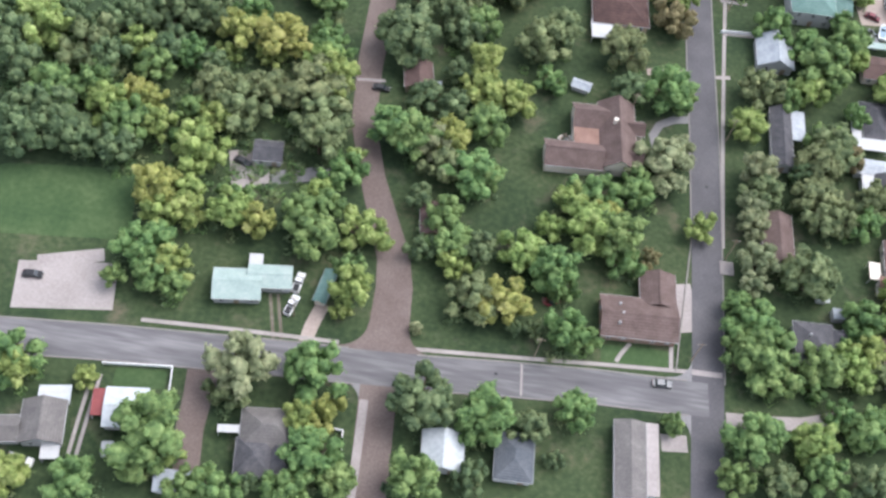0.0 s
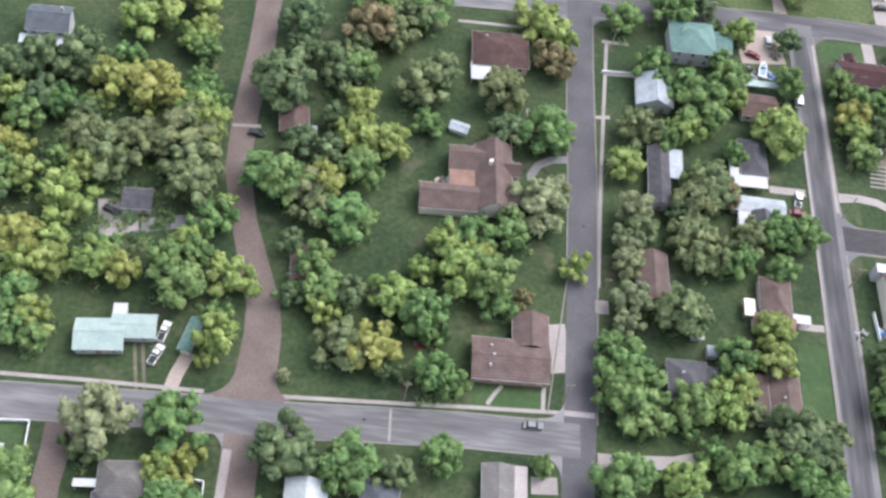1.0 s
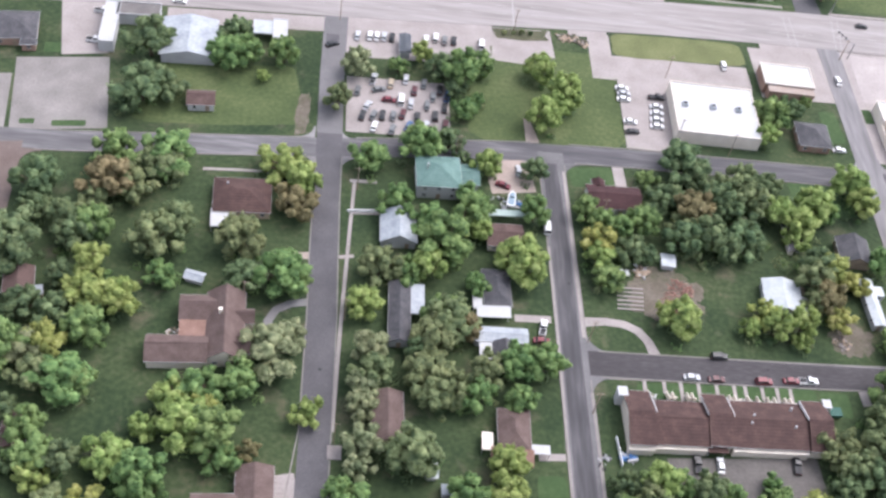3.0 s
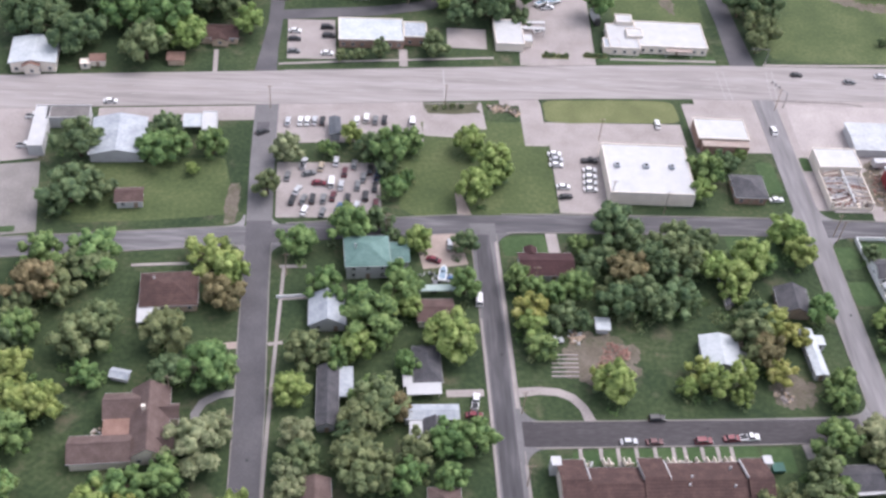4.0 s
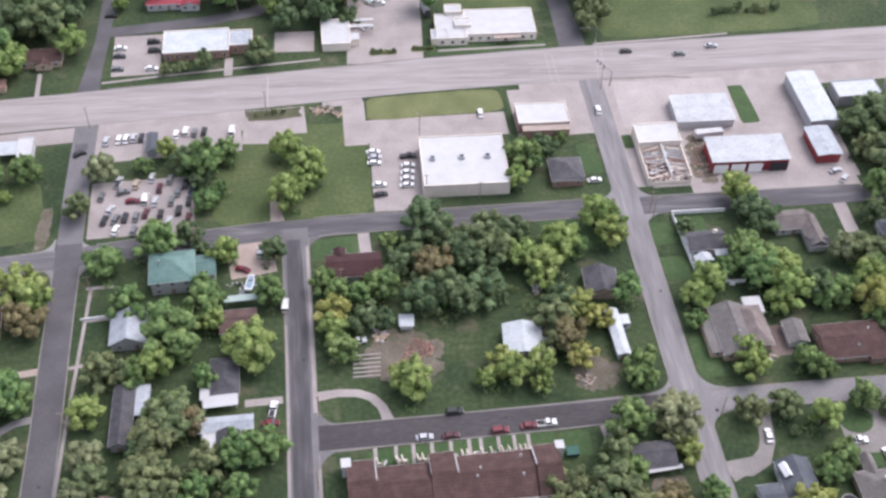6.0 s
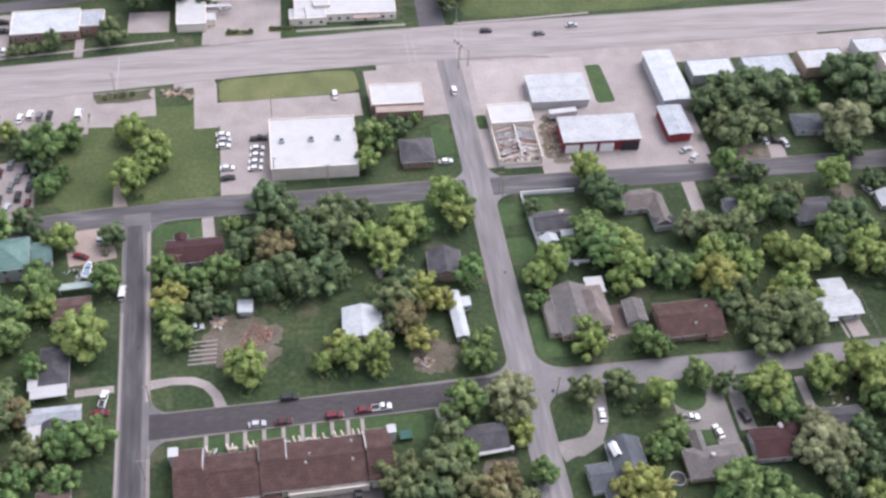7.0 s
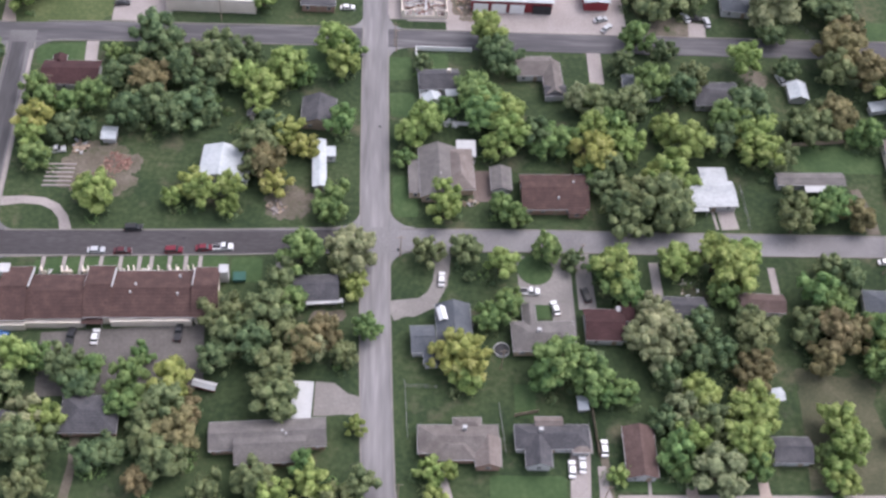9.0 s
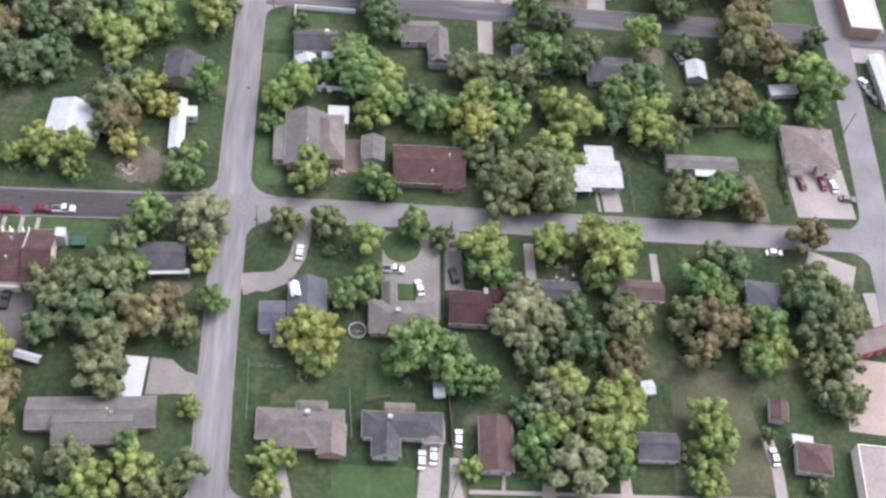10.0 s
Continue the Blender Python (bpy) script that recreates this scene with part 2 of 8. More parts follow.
for key, tones in GREENS.items():
    leaf = M["leaf_" + key] = mat("leaf_" + key, tones, 0.75, 0.3, 0.75, 0.0, vary=1.0, island=0.2, spec=0.2, spread=0.24)
    # light that passes through the leaves
    n, l = leaf.node_tree.nodes, leaf.node_tree.links
    thin, both = n.new("ShaderNodeBsdfTranslucent"), n.new("ShaderNodeMixShader")
    l.new(n["Principled BSDF"].inputs["Base Color"].links[0].from_socket, thin.inputs["Color"])
    both.inputs[0].default_value = 0.35
    l.new(n["Principled BSDF"].outputs[0], both.inputs[1])
    l.new(thin.outputs[0], both.inputs[2])
    l.new(both.outputs[0], n["Material Output"].inputs["Surface"])
glass = mat("glass", [(0.02, 0.025, 0.03), (0.05, 0.055, 0.06)], 2.0, 0.5, 0.12, 0.0, spec=0.6)
M["glass"] = glass
PAINTS = {"white": (0.70, 0.70, 0.70), "black": (0.02, 0.02, 0.022), "red": (0.14, 0.008, 0.02), "maroon": (0.07, 0.009, 0.014), "silver": (0.42, 0.43, 0.45), "grey": (0.14, 0.145, 0.15), "blue": (0.05, 0.10, 0.20), "tan": (0.36, 0.30, 0.22)}
for key, c in PAINTS.items():
    M["paint_" + key] = mat("paint_" + key, [tuple(v * 0.92 for v in c), c], 3.0, 0.5, 0.3, 0.0, spec=0.5)


# worn earth showing through the grass in places
n, l = M["grass"].node_tree.nodes, M["grass"].node_tree.links
base = n["Principled BSDF"].inputs["Base Color"]
worn, where, edge = n.new("ShaderNodeMixRGB"), n.new("ShaderNodeTexNoise"), n.new("ShaderNodeMapRange")
where.inputs["Scale"].default_value, where.inputs["Detail"].default_value, where.inputs["Roughness"].default_value = 0.075, 7, 0.68
edge.inputs["From Min"].default_value, edge.inputs["From Max"].default_value, edge.inputs["To Max"].default_value = 0.56, 0.74, 0.75
l.new(n["Vector Math"].outputs[0], where.inputs["Vector"])
l.new(where.outputs["Fac"], edge.inputs["Value"])
l.new(edge.outputs[0], worn.inputs["Fac"])
l.new(base.links[0].from_socket, worn.inputs["Color1"])
worn.inputs["Color2"].default_value = (0.15, 0.125, 0.088, 1)
l.new(worn.outputs[0], base)


# weeds growing over bare earth
n, l = M["dirt"].node_tree.nodes, M["dirt"].node_tree.links
base = n["Principled BSDF"].inputs["Base Color"]
weeds, where, edge = n.new("ShaderNodeMixRGB"), n.new("ShaderNodeTexNoise"), n.new("ShaderNodeMapRange")
where.inputs["Scale"].default_value, where.inputs["Detail"].default_value, where.inputs["Roughness"].default_value = 0.22, 7, 0.7
edge.inputs["From Min"].default_value, edge.inputs["From Max"].default_value, edge.inputs["To Max"].default_value = 0.50, 0.66, 0.7
l.new(n["Vector Math"].outputs[0], where.inputs["Vector"])
l.new(where.outputs["Fac"], edge.inputs["Value"])
l.new(edge.outputs[0], weeds.inputs["Fac"])
l.new(base.links[0].from_socket, weeds.inputs["Color1"])
weeds.inputs["Color2"].default_value = (0.055, 0.072, 0.030, 1)
l.new(weeds.outputs[0], base)


# ---- builders ----
def part(name, bm, material, parent=None, label=""):
    me = bpy.data.meshes.new(name)
    bm.to_mesh(me)
    bm.free()
    me.materials.append(M[material])
    ob = new(name, me)
    if parent:
        ob.parent = parent
    if label:
        tagged(ob, label)
    return ob


def thing(name, x, y, yaw, label, category, group="", z=0.0):
    ob = new(name)
    ob.matrix_world = pose(x, y, z, 0, 0, yaw)
    ob.empty_display_size = 0.5
    return tagged(ob, label, category, group)


def box(bm, x, y, z, sx, sy, sz, yaw=0.0, m=None):
    """A box whose foot is centred at x, y, z."""
    t = (m or Matrix()) @ pose(x, y, z + sz / 2, 0, 0, yaw) @ Matrix.Diagonal((sx, sy, sz, 1))
    return bmesh.ops.create_cube(bm, size=1, matrix=t)["verts"]


def hull(bm, low, high):
    """A closed solid from a lower and an upper ring of the same count."""
    a, b = [bm.verts.new(v) for v in low], [bm.verts.new(v) for v in high]
    k = len(a)
    bm.faces.new(a[::-1])
    bm.faces.new(b)
    for i in range(k):
        bm.faces.new((a[i], a[(i + 1) % k], b[(i + 1) % k], b[i]))


def structure(ob, label, category):
    return tagged(ob, label, category, kind="structure")


# ---- ground, streets and paved lots ----
bm = bmesh.new()
bmesh.ops.create_grid(bm, x_segments=60, y_segments=60, size=2400, matrix=Matrix.Translation((170, 250, 0)))
structure(part("ground", bm, "grass"), "patchy green grass over flat ground", "ground")


def strip(points, half, z, thick=0.15):
    """A paved ribbon along a line of x, y points with half widths."""
    bm = bmesh.new()
    n = len(points)
    rings = []
    for i, (x, y) in enumerate(points):
        a, b = points[max(0, i - 1)], points[min(n - 1, i + 1)]
        d = Vector((b[0] - a[0], b[1] - a[1])).normalized()
        w = half[i] if isinstance(half, (list, tuple)) else half
        l, r = (x - d.y * w, y + d.x * w), (x + d.y * w, y - d.x * w)
        rings.append([bm.verts.new((*l, z)), bm.verts.new((*r, z)), bm.verts.new((*r, z - thick)), bm.verts.new((*l, z - thick))])
    for a, b in zip(rings, rings[1:]):
        for i in range(4):
            bm.faces.new((a[i], b[i], b[(i + 1) % 4], a[(i + 1) % 4]))
    bm.faces.new(rings[0])
    bm.faces.new(rings[-1][::-1])
    bmesh.ops.recalc_face_normals(bm, faces=bm.faces)
    return bm


def road(points, half, z, material, label):
    return structure(part("road", strip(points, half, z), material), label, "road")


road([(-130, 99), (-56, 106.8), (-18, 110), (4, 111.5), (33, 114.2), (53, 116), (80, 117.5)], 4.3, 0.1075, "asphalt_ew", "worn grey asphalt street with pale patches")
road([(-2400, 236), (-32, 247.8), (0, 249.5), (50, 255.2), (78, 258.4)], 3.9, 0.094, "asphalt_ew", "weathered asphalt cross street")
road([(76, 258.2), (100, 261.3), (135, 265.2), (170, 267), (230, 268.3), (313, 269), (427, 271), (2400, 300)], 3.9, 0.090, "asphalt_worn", "dark weathered asphalt cross street")
road([(145.5, 187.2), (187, 188.4), (216, 189.6), (251, 191.5), (295, 192.4), (330, 192.6), (400, 193.6), (700, 196)], [4.1, 4.1, 3.9, 4.0, 3.6, 3.6, 3.4, 3.4], 0.098, "asphalt", "grey asphalt residential street")
road([(147.5, 187.3), (187, 188.4), (216, 189.5), (243, 190.9)], [4.0, 4.0, 3.8, 3.6], 0.106, "asphalt_new", "dark newer asphalt on a street")
road([(73.4, 330), (74.2, 290), (75.4, 262), (76.2, 236), (77.2, 214), (78.2, 195), (79.2, 160), (79.8, 129), (79.9, 104), (80.5, 40), (84, -500)], 3.9, 0.102, "asphalt_dark", "dark asphalt side street")
road([(73.4, 330), (74.2, 290), (75.3, 264)], 3.9, 0.1045, "asphalt_mid", "grey asphalt side street")
road([(143.6, 266), (144.8, 227), (145.9, 188), (146.7, 153), (147.4, 126), (148.2, 80), (156, -500)], 4.0, 0.110, "asphalt_mid", "grey asphalt street with pale margins")
road([(143.2, 261), (144.5, 227), (145.5, 188), (146.3, 153), (147.0, 126), (147.7, 80), (155.6, -500)], [2.2, 2.7, 2.6, 2.7, 2.7, 2.7, 2.7], 0.116, "asphalt_ns", "dark worn wheel tracks along a street")
road([(248.5, 345), (249.6, 290), (250, 250), (250.4, 223), (251, 204), (251.5, 169), (252.4, 139), (253.5, 112), (255, 60), (266, -500)], 4.0, 0.114, "asphalt_pale", "pale grey asphalt residential street")
road([(428.5, 420), (427.5, 300), (426.8, 263), (426, 240), (425, 218), (423.5, 193), (421, 120), (410, -500)], 4.2, 0.110, "asphalt", "grey asphalt street")
road([(-15.6, 247), (-14.2, 240), (-13, 220), (-12.9, 198), (-11.4, 179), (-6.5, 163), (-1, 149), (2.2, 141), (3.6, 133), (4, 122), (4.1, 105), (5, 91), (6.5, 60), (16, -500)], [4.2, 3.5, 3.6, 3.4, 3.2, 3.2, 3.7, 4.0, 4.4, 4.7, 4.2, 4.2, 4.2, 4.2], 0.106, "brick_road", "old reddish brown brick street")
road([(-2400, 90), (-12, 321.5), (25, 325.2), (102, 332), (182, 339.8), (224, 342.8), (266, 344.4), (302, 345.9), (2400, 440)], [9, 9, 9, 9.4, 9.4, 10, 10, 9.8, 9.8], 0.118, "highway", "wide pale concrete highway")
road([(71.5, 334), (72.2, 352), (73.1, 368), (73, 406), (72.5, 600)], [4.2, 3.0, 2.6, 2.6, 2.6], 0.110, "asphalt_dark", "narrow dark asphalt street")
road([(246.5, 345), (245.9, 354), (245, 379), (243.2, 411), (236, 600)], [6, 5.0, 4.0, 3.9, 3.9], 0.106, "asphalt_dark", "dark asphalt street running from the highway")
road([(73, 373), (80, 374), (111, 378.5), (130, 384), (150, 405)], 3.0, 0.102, "asphalt_dark", "narrow dark asphalt lane")
road([(73, 410), (60, 408), (20, 402), (-40, 396)], 2.6, 0.098, "asphalt_dark", "narrow lane among trees")

road([(249, 108.3), (261, 110.0), (290, 110.7), (328, 111.8), (364, 112.2), (396, 112.8), (420, 113.2), (700, 118)], 4.5, 0.098, "asphalt", "pale grey asphalt residential street")
road([(150, 107.2), (195, 107.6), (214, 107.7), (250, 108.4)], 4.4, 0.094, "asphalt_dark", "dark asphalt residential street")


def corner(x, y, sx, sy, r, z, material):
    """The paved fillet of a street corner; x, y: where the two edges would meet."""
    bm = bmesh.new()
    arc = [(x + sx * r - sx * r * math.sin(a), y + sy * r - sy * r * math.cos(a)) for a in [k / 8 * math.pi / 2 for k in range(9)]]
    ring = [(x - sx * 0.6, y - sy * 0.6), (x - sx * 0.6, arc[-1][1])] + arc[::-1] + [(arc[0][0], y - sy * 0.6)]
    low, high = [(*p, z - 0.14) for p in ring], [(*p, z) for p in ring]
    if sx * sy > 0:
        low, high = low[::-1], high[::-1]
    hull(bm, low, high)
    bmesh.ops.recalc_face_normals(bm, faces=bm.faces)
    structure(part("road_corner", bm, material), "rounded paved corner of a street", "road")


corner(255.0, 196.0, 1, 1, 7, 0.086, "asphalt")
corner(247.0, 195.6, -1, 1, 6, 0.086, "asphalt")
corner(247.4, 186.6, -1, -1, 5, 0.086, "asphalt")
corner(255.4, 187.6, 1, -1, 6, 0.086, "asphalt")
corner(150.0, 191.6, 1, 1, 6, 0.086, "asphalt_mid")
corner(150.3, 183.0, 1, -1, 6, 0.086, "asphalt_mid")
corner(147.6, 262.0, 1, -1, 7, 0.086, "asphalt_ew")
corner(139.8, 261.2, -1, -1, 6, 0.086, "asphalt_ew")
corner(79.5, 254.6, 1, -1, 6, 0.086, "asphalt")
corner(71.8, 254.0, -1, -1, 6, 0.086, "asphalt")
corner(78.4, 262.6, 1, 1, 5, 0.086, "asphalt")
corner(70.4, 261.4, -1, 1, 5, 0.086, "asphalt")
corner(76.0, 121.8, -1, 1, 6, 0.086, "asphalt")
corner(76.0, 112.8, -1, -1, 6, 0.086, "asphalt")
corner(254.0, 264.6, 1, -1, 6, 0.086, "asphalt")
corner(246.0, 264.6, -1, -1, 6, 0.086, "asphalt")
corner(246.0, 272.6, -1, 1, 6, 0.086, "asphalt")
corner(254.0, 272.6, 1, 1, 6, 0.086, "asphalt")
corner(8.8, 116.6, 1, 1, 6, 0.086, "brick_road")
corner(-0.8, 115.6, -1, 1, 7, 0.086, "brick_road")
corner(0.2, 107.0, -1, -1, 5, 0.086, "asphalt")
corner(8.6, 107.6, 1, -1, 5, 0.086, "asphalt")
corner(-10.6, 244.4, 1, -1, 5, 0.086, "brick_road")
corner(-17.4, 243.8, -1, -1, 5, 0.086, "brick_road")
corner(257.5, 114.4, 1, 1, 5, 0.086, "asphalt")
corner(249.4, 112.6, -1, 1, 4, 0.086, "asphalt")
corner(420.0, 197.2, -1, 1, 7, 0.086, "asphalt")
corner(419.5, 190.0, -1, -1, 6, 0.086, "asphalt")


# ---- houses and other buildings ----
def wall_part(home, x, y, lx, ly, yaw, h, material, z=0.0):
    bm = bmesh.new()
    box(bm, x, y, z - 0.05, lx, ly, h + 0.05, yaw)
    return part("wall", bm, material, home)


def roof_part(home, x, y, lx, ly, yaw, h, kind, rise, material, wall_material, over=0.5):
    """kind: x or y for a gable whose ridge runs that way, hip, flat, lean."""
    m = pose(x, y, h, 0, 0, yaw)
    a, b, th = lx / 2 + over, ly / 2 + over, 0.18
    bm = bmesh.new()
    if kind == "flat":
        box(bm, 0, 0, 0, 2 * a, 2 * b, 0.25, m=m)
        if rise > 0.15:
            p, q = [(-a, -b), (a, -b), (a, b), (-a, b)], [(-a + 0.25, -b + 0.25), (a - 0.25, -b + 0.25), (a - 0.25, b - 0.25), (-a + 0.25, b - 0.25)]
            rim = bmesh.new()
            rows = [[rim.verts.new((*v, z)) for v in ring] for ring, z in ((p, 0.25), (p, 0.25 + rise), (q, 0.25 + rise), (q, 0.25))]
            for r1, r2 in zip(rows, rows[1:] + rows[:1]):
                for i in range(4):
                    rim.faces.new((r1[i], r1[(i + 1) % 4], r2[(i + 1) % 4], r2[i]))
            bmesh.ops.recalc_face_normals(rim, faces=rim.faces)
            rim.transform(m)
            part("parapet", rim, wall_material if wall_material != "brick" else "cream", home)
        return part("roof", bm, material, home)
    if kind == "lean":
        low = [(-a, -b, 0), (a, -b, 0), (a, b, rise), (-a, b, rise)]
        hull(bm, low, [(p, q, r + th) for p, q, r in low])
    elif kind == "hip":
        r = (max(a, b) - min(a, b)) if abs(a - b) > 0.6 else 0.3
        rx, ry = (r, 0.05) if a >= b else (0.05, r)
        hull(bm, [(-a, -b, -0.02), (a, -b, -0.02), (a, b, -0.02), (-a, b, -0.02)], [(-a, -b, th), (a, -b, th), (a, b, th), (-a, b, th)])
        hull(bm, [(-a, -b, th), (a, -b, th), (a, b, th), (-a, b, th)], [(-rx, -ry, rise + th), (rx, -ry, rise + th), (rx, ry, rise + th), (-rx, ry, rise + th)])
    else:
        if kind == "y":
            a, b, m = b, a, m @ pose(0, 0, 0, 0, 0, 90)
        for s in (1, -1):
            low = [(-a, 0, rise), (a, 0, rise), (a, -s * b, -0.1), (-a, -s * b, -0.1)]
            if s < 0:
                low = low[::-1]
            hull(bm, low[::-1], [(p, q, r + th) for p, q, r in low[::-1]])
        for s in (1, -1):
            gable = bmesh.new()
            e = s * (a - over)
            w = b - over
            tri = [(e - s * 0.2, -w, 0), (e - s * 0.2, w, 0), (e - s * 0.2, 0, rise * w / b)]
            hull(gable, tri, [(e, q, r) for p, q, r in tri])
            bmesh.ops.recalc_face_normals(gable, faces=gable.faces)
            gable.transform(m)
            part("gable", gable, wall_material, home)
    bmesh.ops.recalc_face_normals(bm, faces=bm.faces)
    bm.transform(m)
    if kind in ("x", "y", "hip"):
        # pale boards along the eaves
        low = -0.12 if kind != "hip" else -0.04
        sides = [(0, -b - 0.03, 2 * a, 0.06), (0, b + 0.03, 2 * a, 0.06)] + ([(-a - 0.03, 0, 0.06, 2 * b), (a + 0.03, 0, 0.06, 2 * b)] if kind == "hip" else [])
        for u, v, su, sv in sides:
            board = bmesh.new()
            box(board, u, v, low, su, sv, 0.2, m=m)
            part("fascia", board, "white", home)
    if kind == "x" or kind == "y":
        ridge = bmesh.new()
        box(ridge, 0, 0, rise + th - 0.06, 2 * a, 0.35, 0.12, m=m)
        part("ridge_cap", ridge, material, home)
    return part("roof", bm, material, home)


def window(home, m, w=1.1, h=1.2):
    """m: where the middle of the sill lies on the wall, with -y pointing outwards."""
    bm = bmesh.new()
    for x, z, sx, sz in ((0, 0, w + 0.16, 0.08), (0, h, w + 0.16, 0.08), (-w / 2, 0.08, 0.08, h - 0.08), (w / 2, 0.08, 0.08, h - 0.08), (0, h / 2, w - 0.08, 0.06)):
        box(bm, x, -0.05, z, sx, 0.12, sz, m=m)
    frame_ = part("window", bm, "white", home)
    bm = bmesh.new()
    box(bm, 0, -0.02, 0.08, w - 0.08, 0.04, h - 0.08, m=m)
    part("pane", bm, "glass", frame_)


def door(home, m, material="wood"):
    bm = bmesh.new()
    box(bm, 0, -0.04, 0, 1.0, 0.1, 2.05, m=m)
    for x in (-0.56, 0.56):
        box(bm, x, -0.05, 0, 0.1, 0.14, 2.1, m=m)
    d = part("door", bm, material, home)
    bm = bmesh.new()
    box(bm, 0.38, -0.13, 1.0, 0.1, 0.08, 0.06, m=m)
    part("handle", bm, "steel", d)


BUILT_ON = []


def house(name, label, wings, roof, walls="white", windows=True, category="house", chimney=None, vents=0, storeys=1, group=""):
    """wings: x, y, length, depth, yaw, eave height, roof kind, rise[, roof material[, wall material]]. The first wing is the main one."""
    x0, y0, yaw0 = wings[0][0], wings[0][1], wings[0][4]
    home = thing(name, x0, y0, yaw0, label, category, group)
    back = pose(x0, y0, 0, 0, 0, yaw0).inverted()
    BUILT_ON.extend((w[0], w[1], max(w[2], w[3]) * 0.55) for w in wings)
    for i, w in enumerate(wings):
        x, y, lx, ly, yaw, h, kind, rise = w[:8]
        rm = w[8] if len(w) > 8 else roof
        wm = w[9] if len(w) > 9 else walls
        p = back @ Vector((x, y, 0))
        inset = 0.5 if kind != "flat" else 0.12
        wx, wy, ya = max(1, lx - 2 * inset), max(1, ly - 2 * inset), yaw - yaw0
        if wm == "posts":
            for sx in (-1, 1):
                for sy in (-1, 1):
                    bm = bmesh.new()
                    box(bm, *(pose(p.x, p.y, 0, 0, 0, ya) @ Vector((sx * (wx / 2 - 0.1), sy * (wy / 2 - 0.1), 0)))[:2], -0.05, 0.14, 0.14, h + 0.05)
                    part("post", bm, "white", home)
        else:
            wall_part(home, p.x, p.y, wx, wy, ya, h, wm)
        roof_part(home, p.x, p.y, wx, wy, ya, h, kind, rise, rm, "white" if wm == "posts" else wm, inset if kind != "flat" else 0.12)
        if windows and wm != "posts" and i < 2:
            m = pose(p.x, p.y, 0, 0, 0, ya)
            n = max(1, int(wx / 3.2))
            for s in range(storeys):
                for k in range(n):
                    u = (k + 0.5) / n * wx - wx / 2
                    if i == 0 and s == 0 and k == n // 2:
                        door(home, m @ pose(u, -wy / 2, 0))
                    else:
                        window(home, m @ pose(u, -wy / 2, 0.95 + 2.7 * s))
            for k in range(max(1, int(wy / 4.5))):
                u = (k + 0.5) / max(1, int(wy / 4.5)) * wy - wy / 2
                window(home, m @ pose(wx / 2, u, 0.95, 0, 0, 90))
                window(home, m @ pose(-wx / 2, u, 0.95, 0, 0, -90))
    rise = wings[0][7] if wings[0][6] != "flat" else 0.2
    if chimney:
        bm = bmesh.new()
        box(bm, chimney[0], chimney[1], wings[0][5], 0.9, 0.7, rise + 0.9)
        box(bm, chimney[0], chimney[1], wings[0][5] + rise + 0.9, 1.05, 0.85, 0.12)
        part("chimney", bm, chimney[2] if len(chimney) > 2 else "brick", home)
    rng = random.Random(int(x0 * 10 + y0))
    for k in range(vents):
        lx, ly = wings[0][2], wings[0][3]
        bm = bmesh.new()
        u, v = rng.uniform(-0.35, 0.35) * lx, rng.uniform(-0.3, 0.3) * ly
        top = wings[0][5] + rise
        box(bm, u, v, top - rise * 0.85, 0.45, 0.45, rise * 0.85 - abs(v) / ly * rise + 0.55)
        part("roof_vent", bm, "white", home)
    return home


# west, along the first streets
house("house", "low house with pale mint metal roofs and white walls", [(-32.2, 125.3, 11.2, 8.2, 9, 2.8, "x", 1.6), (-25.2, 128.6, 10.4, 6.2, 8, 2.8, "x", 1.2), (-29.3, 132.6, 3.2, 3.0, 8, 2.5, "flat", 0.05, "white")], "roof_mint", "white")
house("carport_shed", "long narrow carport with a green metal roof", [(-12.2, 128.8, 3.2, 9.2, -10, 2.4, "y", 0.5)], "roof_teal", "cream", windows=False, category="shed")
house("house", "brown shingled L-shaped house with a brick front", [(62.0, 134.3, 18.8, 11.2, 4, 2.9, "x", 2.0), (66.4, 142.8, 9.0, 9.5, 4, 2.9, "y", 1.9)], "roof_brown", "brick", vents=3)
house("house", "large rambling house with steep brown shingle roofs", [(54.0, 186.6, 10.0, 21.5, 5, 3.6, "y", 3.6), (46.5, 191.5, 9.5, 8.2, 5, 3.6, "x", 2.6), (43.0, 178.4, 15.5, 8.4, 5, 3.4, "x", 2.6), (46.4, 185.2, 7.6, 6.0, 5, 3.5, "flat", 0.1, "roof_terracotta"), (58.5, 190.0, 5.2, 4.8, 5, 3.6, "x", 2.0), (58.5, 180.5, 5.2, 4.8, 5, 3.6, "x", 2.0)], "roof_brown", "cream", chimney=(-1.2, 2.0, "cream"))
house("house", "small old house under a rusty brown roof", [(0.3, 195.9, 7.8, 8.7, 10, 2.8, "y", 1.8), (5.5, 193.5, 2.6, 3.0, 10, 2.3, "flat", 0.05, "metal_grey")], "roof_redbrown", "wood")
house("house", "dark brown hip-roofed house with a white carport", [(52.8, 232.5, 16.2, 13.0, 5, 2.9, "hip", 2.6), (48.2, 223.8, 6.2, 6.6, 6, 2.5, "flat", 0.05, "white", "posts")], "roof_maroon", "tan", vents=1)
house("house", "small brown roof hidden among trees", [(9.8, 151.9, 5.8, 9.0, 8, 2.7, "y", 1.5)], "roof_redbrown", "wood")
house("shed", "small grey shed in a yard", [(43.8, 203.0, 5.4, 3.2, -12, 2.0, "x", 0.7)], "metal_grey", "grey_wall", windows=False, category="shed")
house("house", "small dark-roofed house beside a gravel drive", [(-32.9, 163.5, 7.4, 6.4, 6, 2.7, "x", 1.6)], "roof_dark", "white")
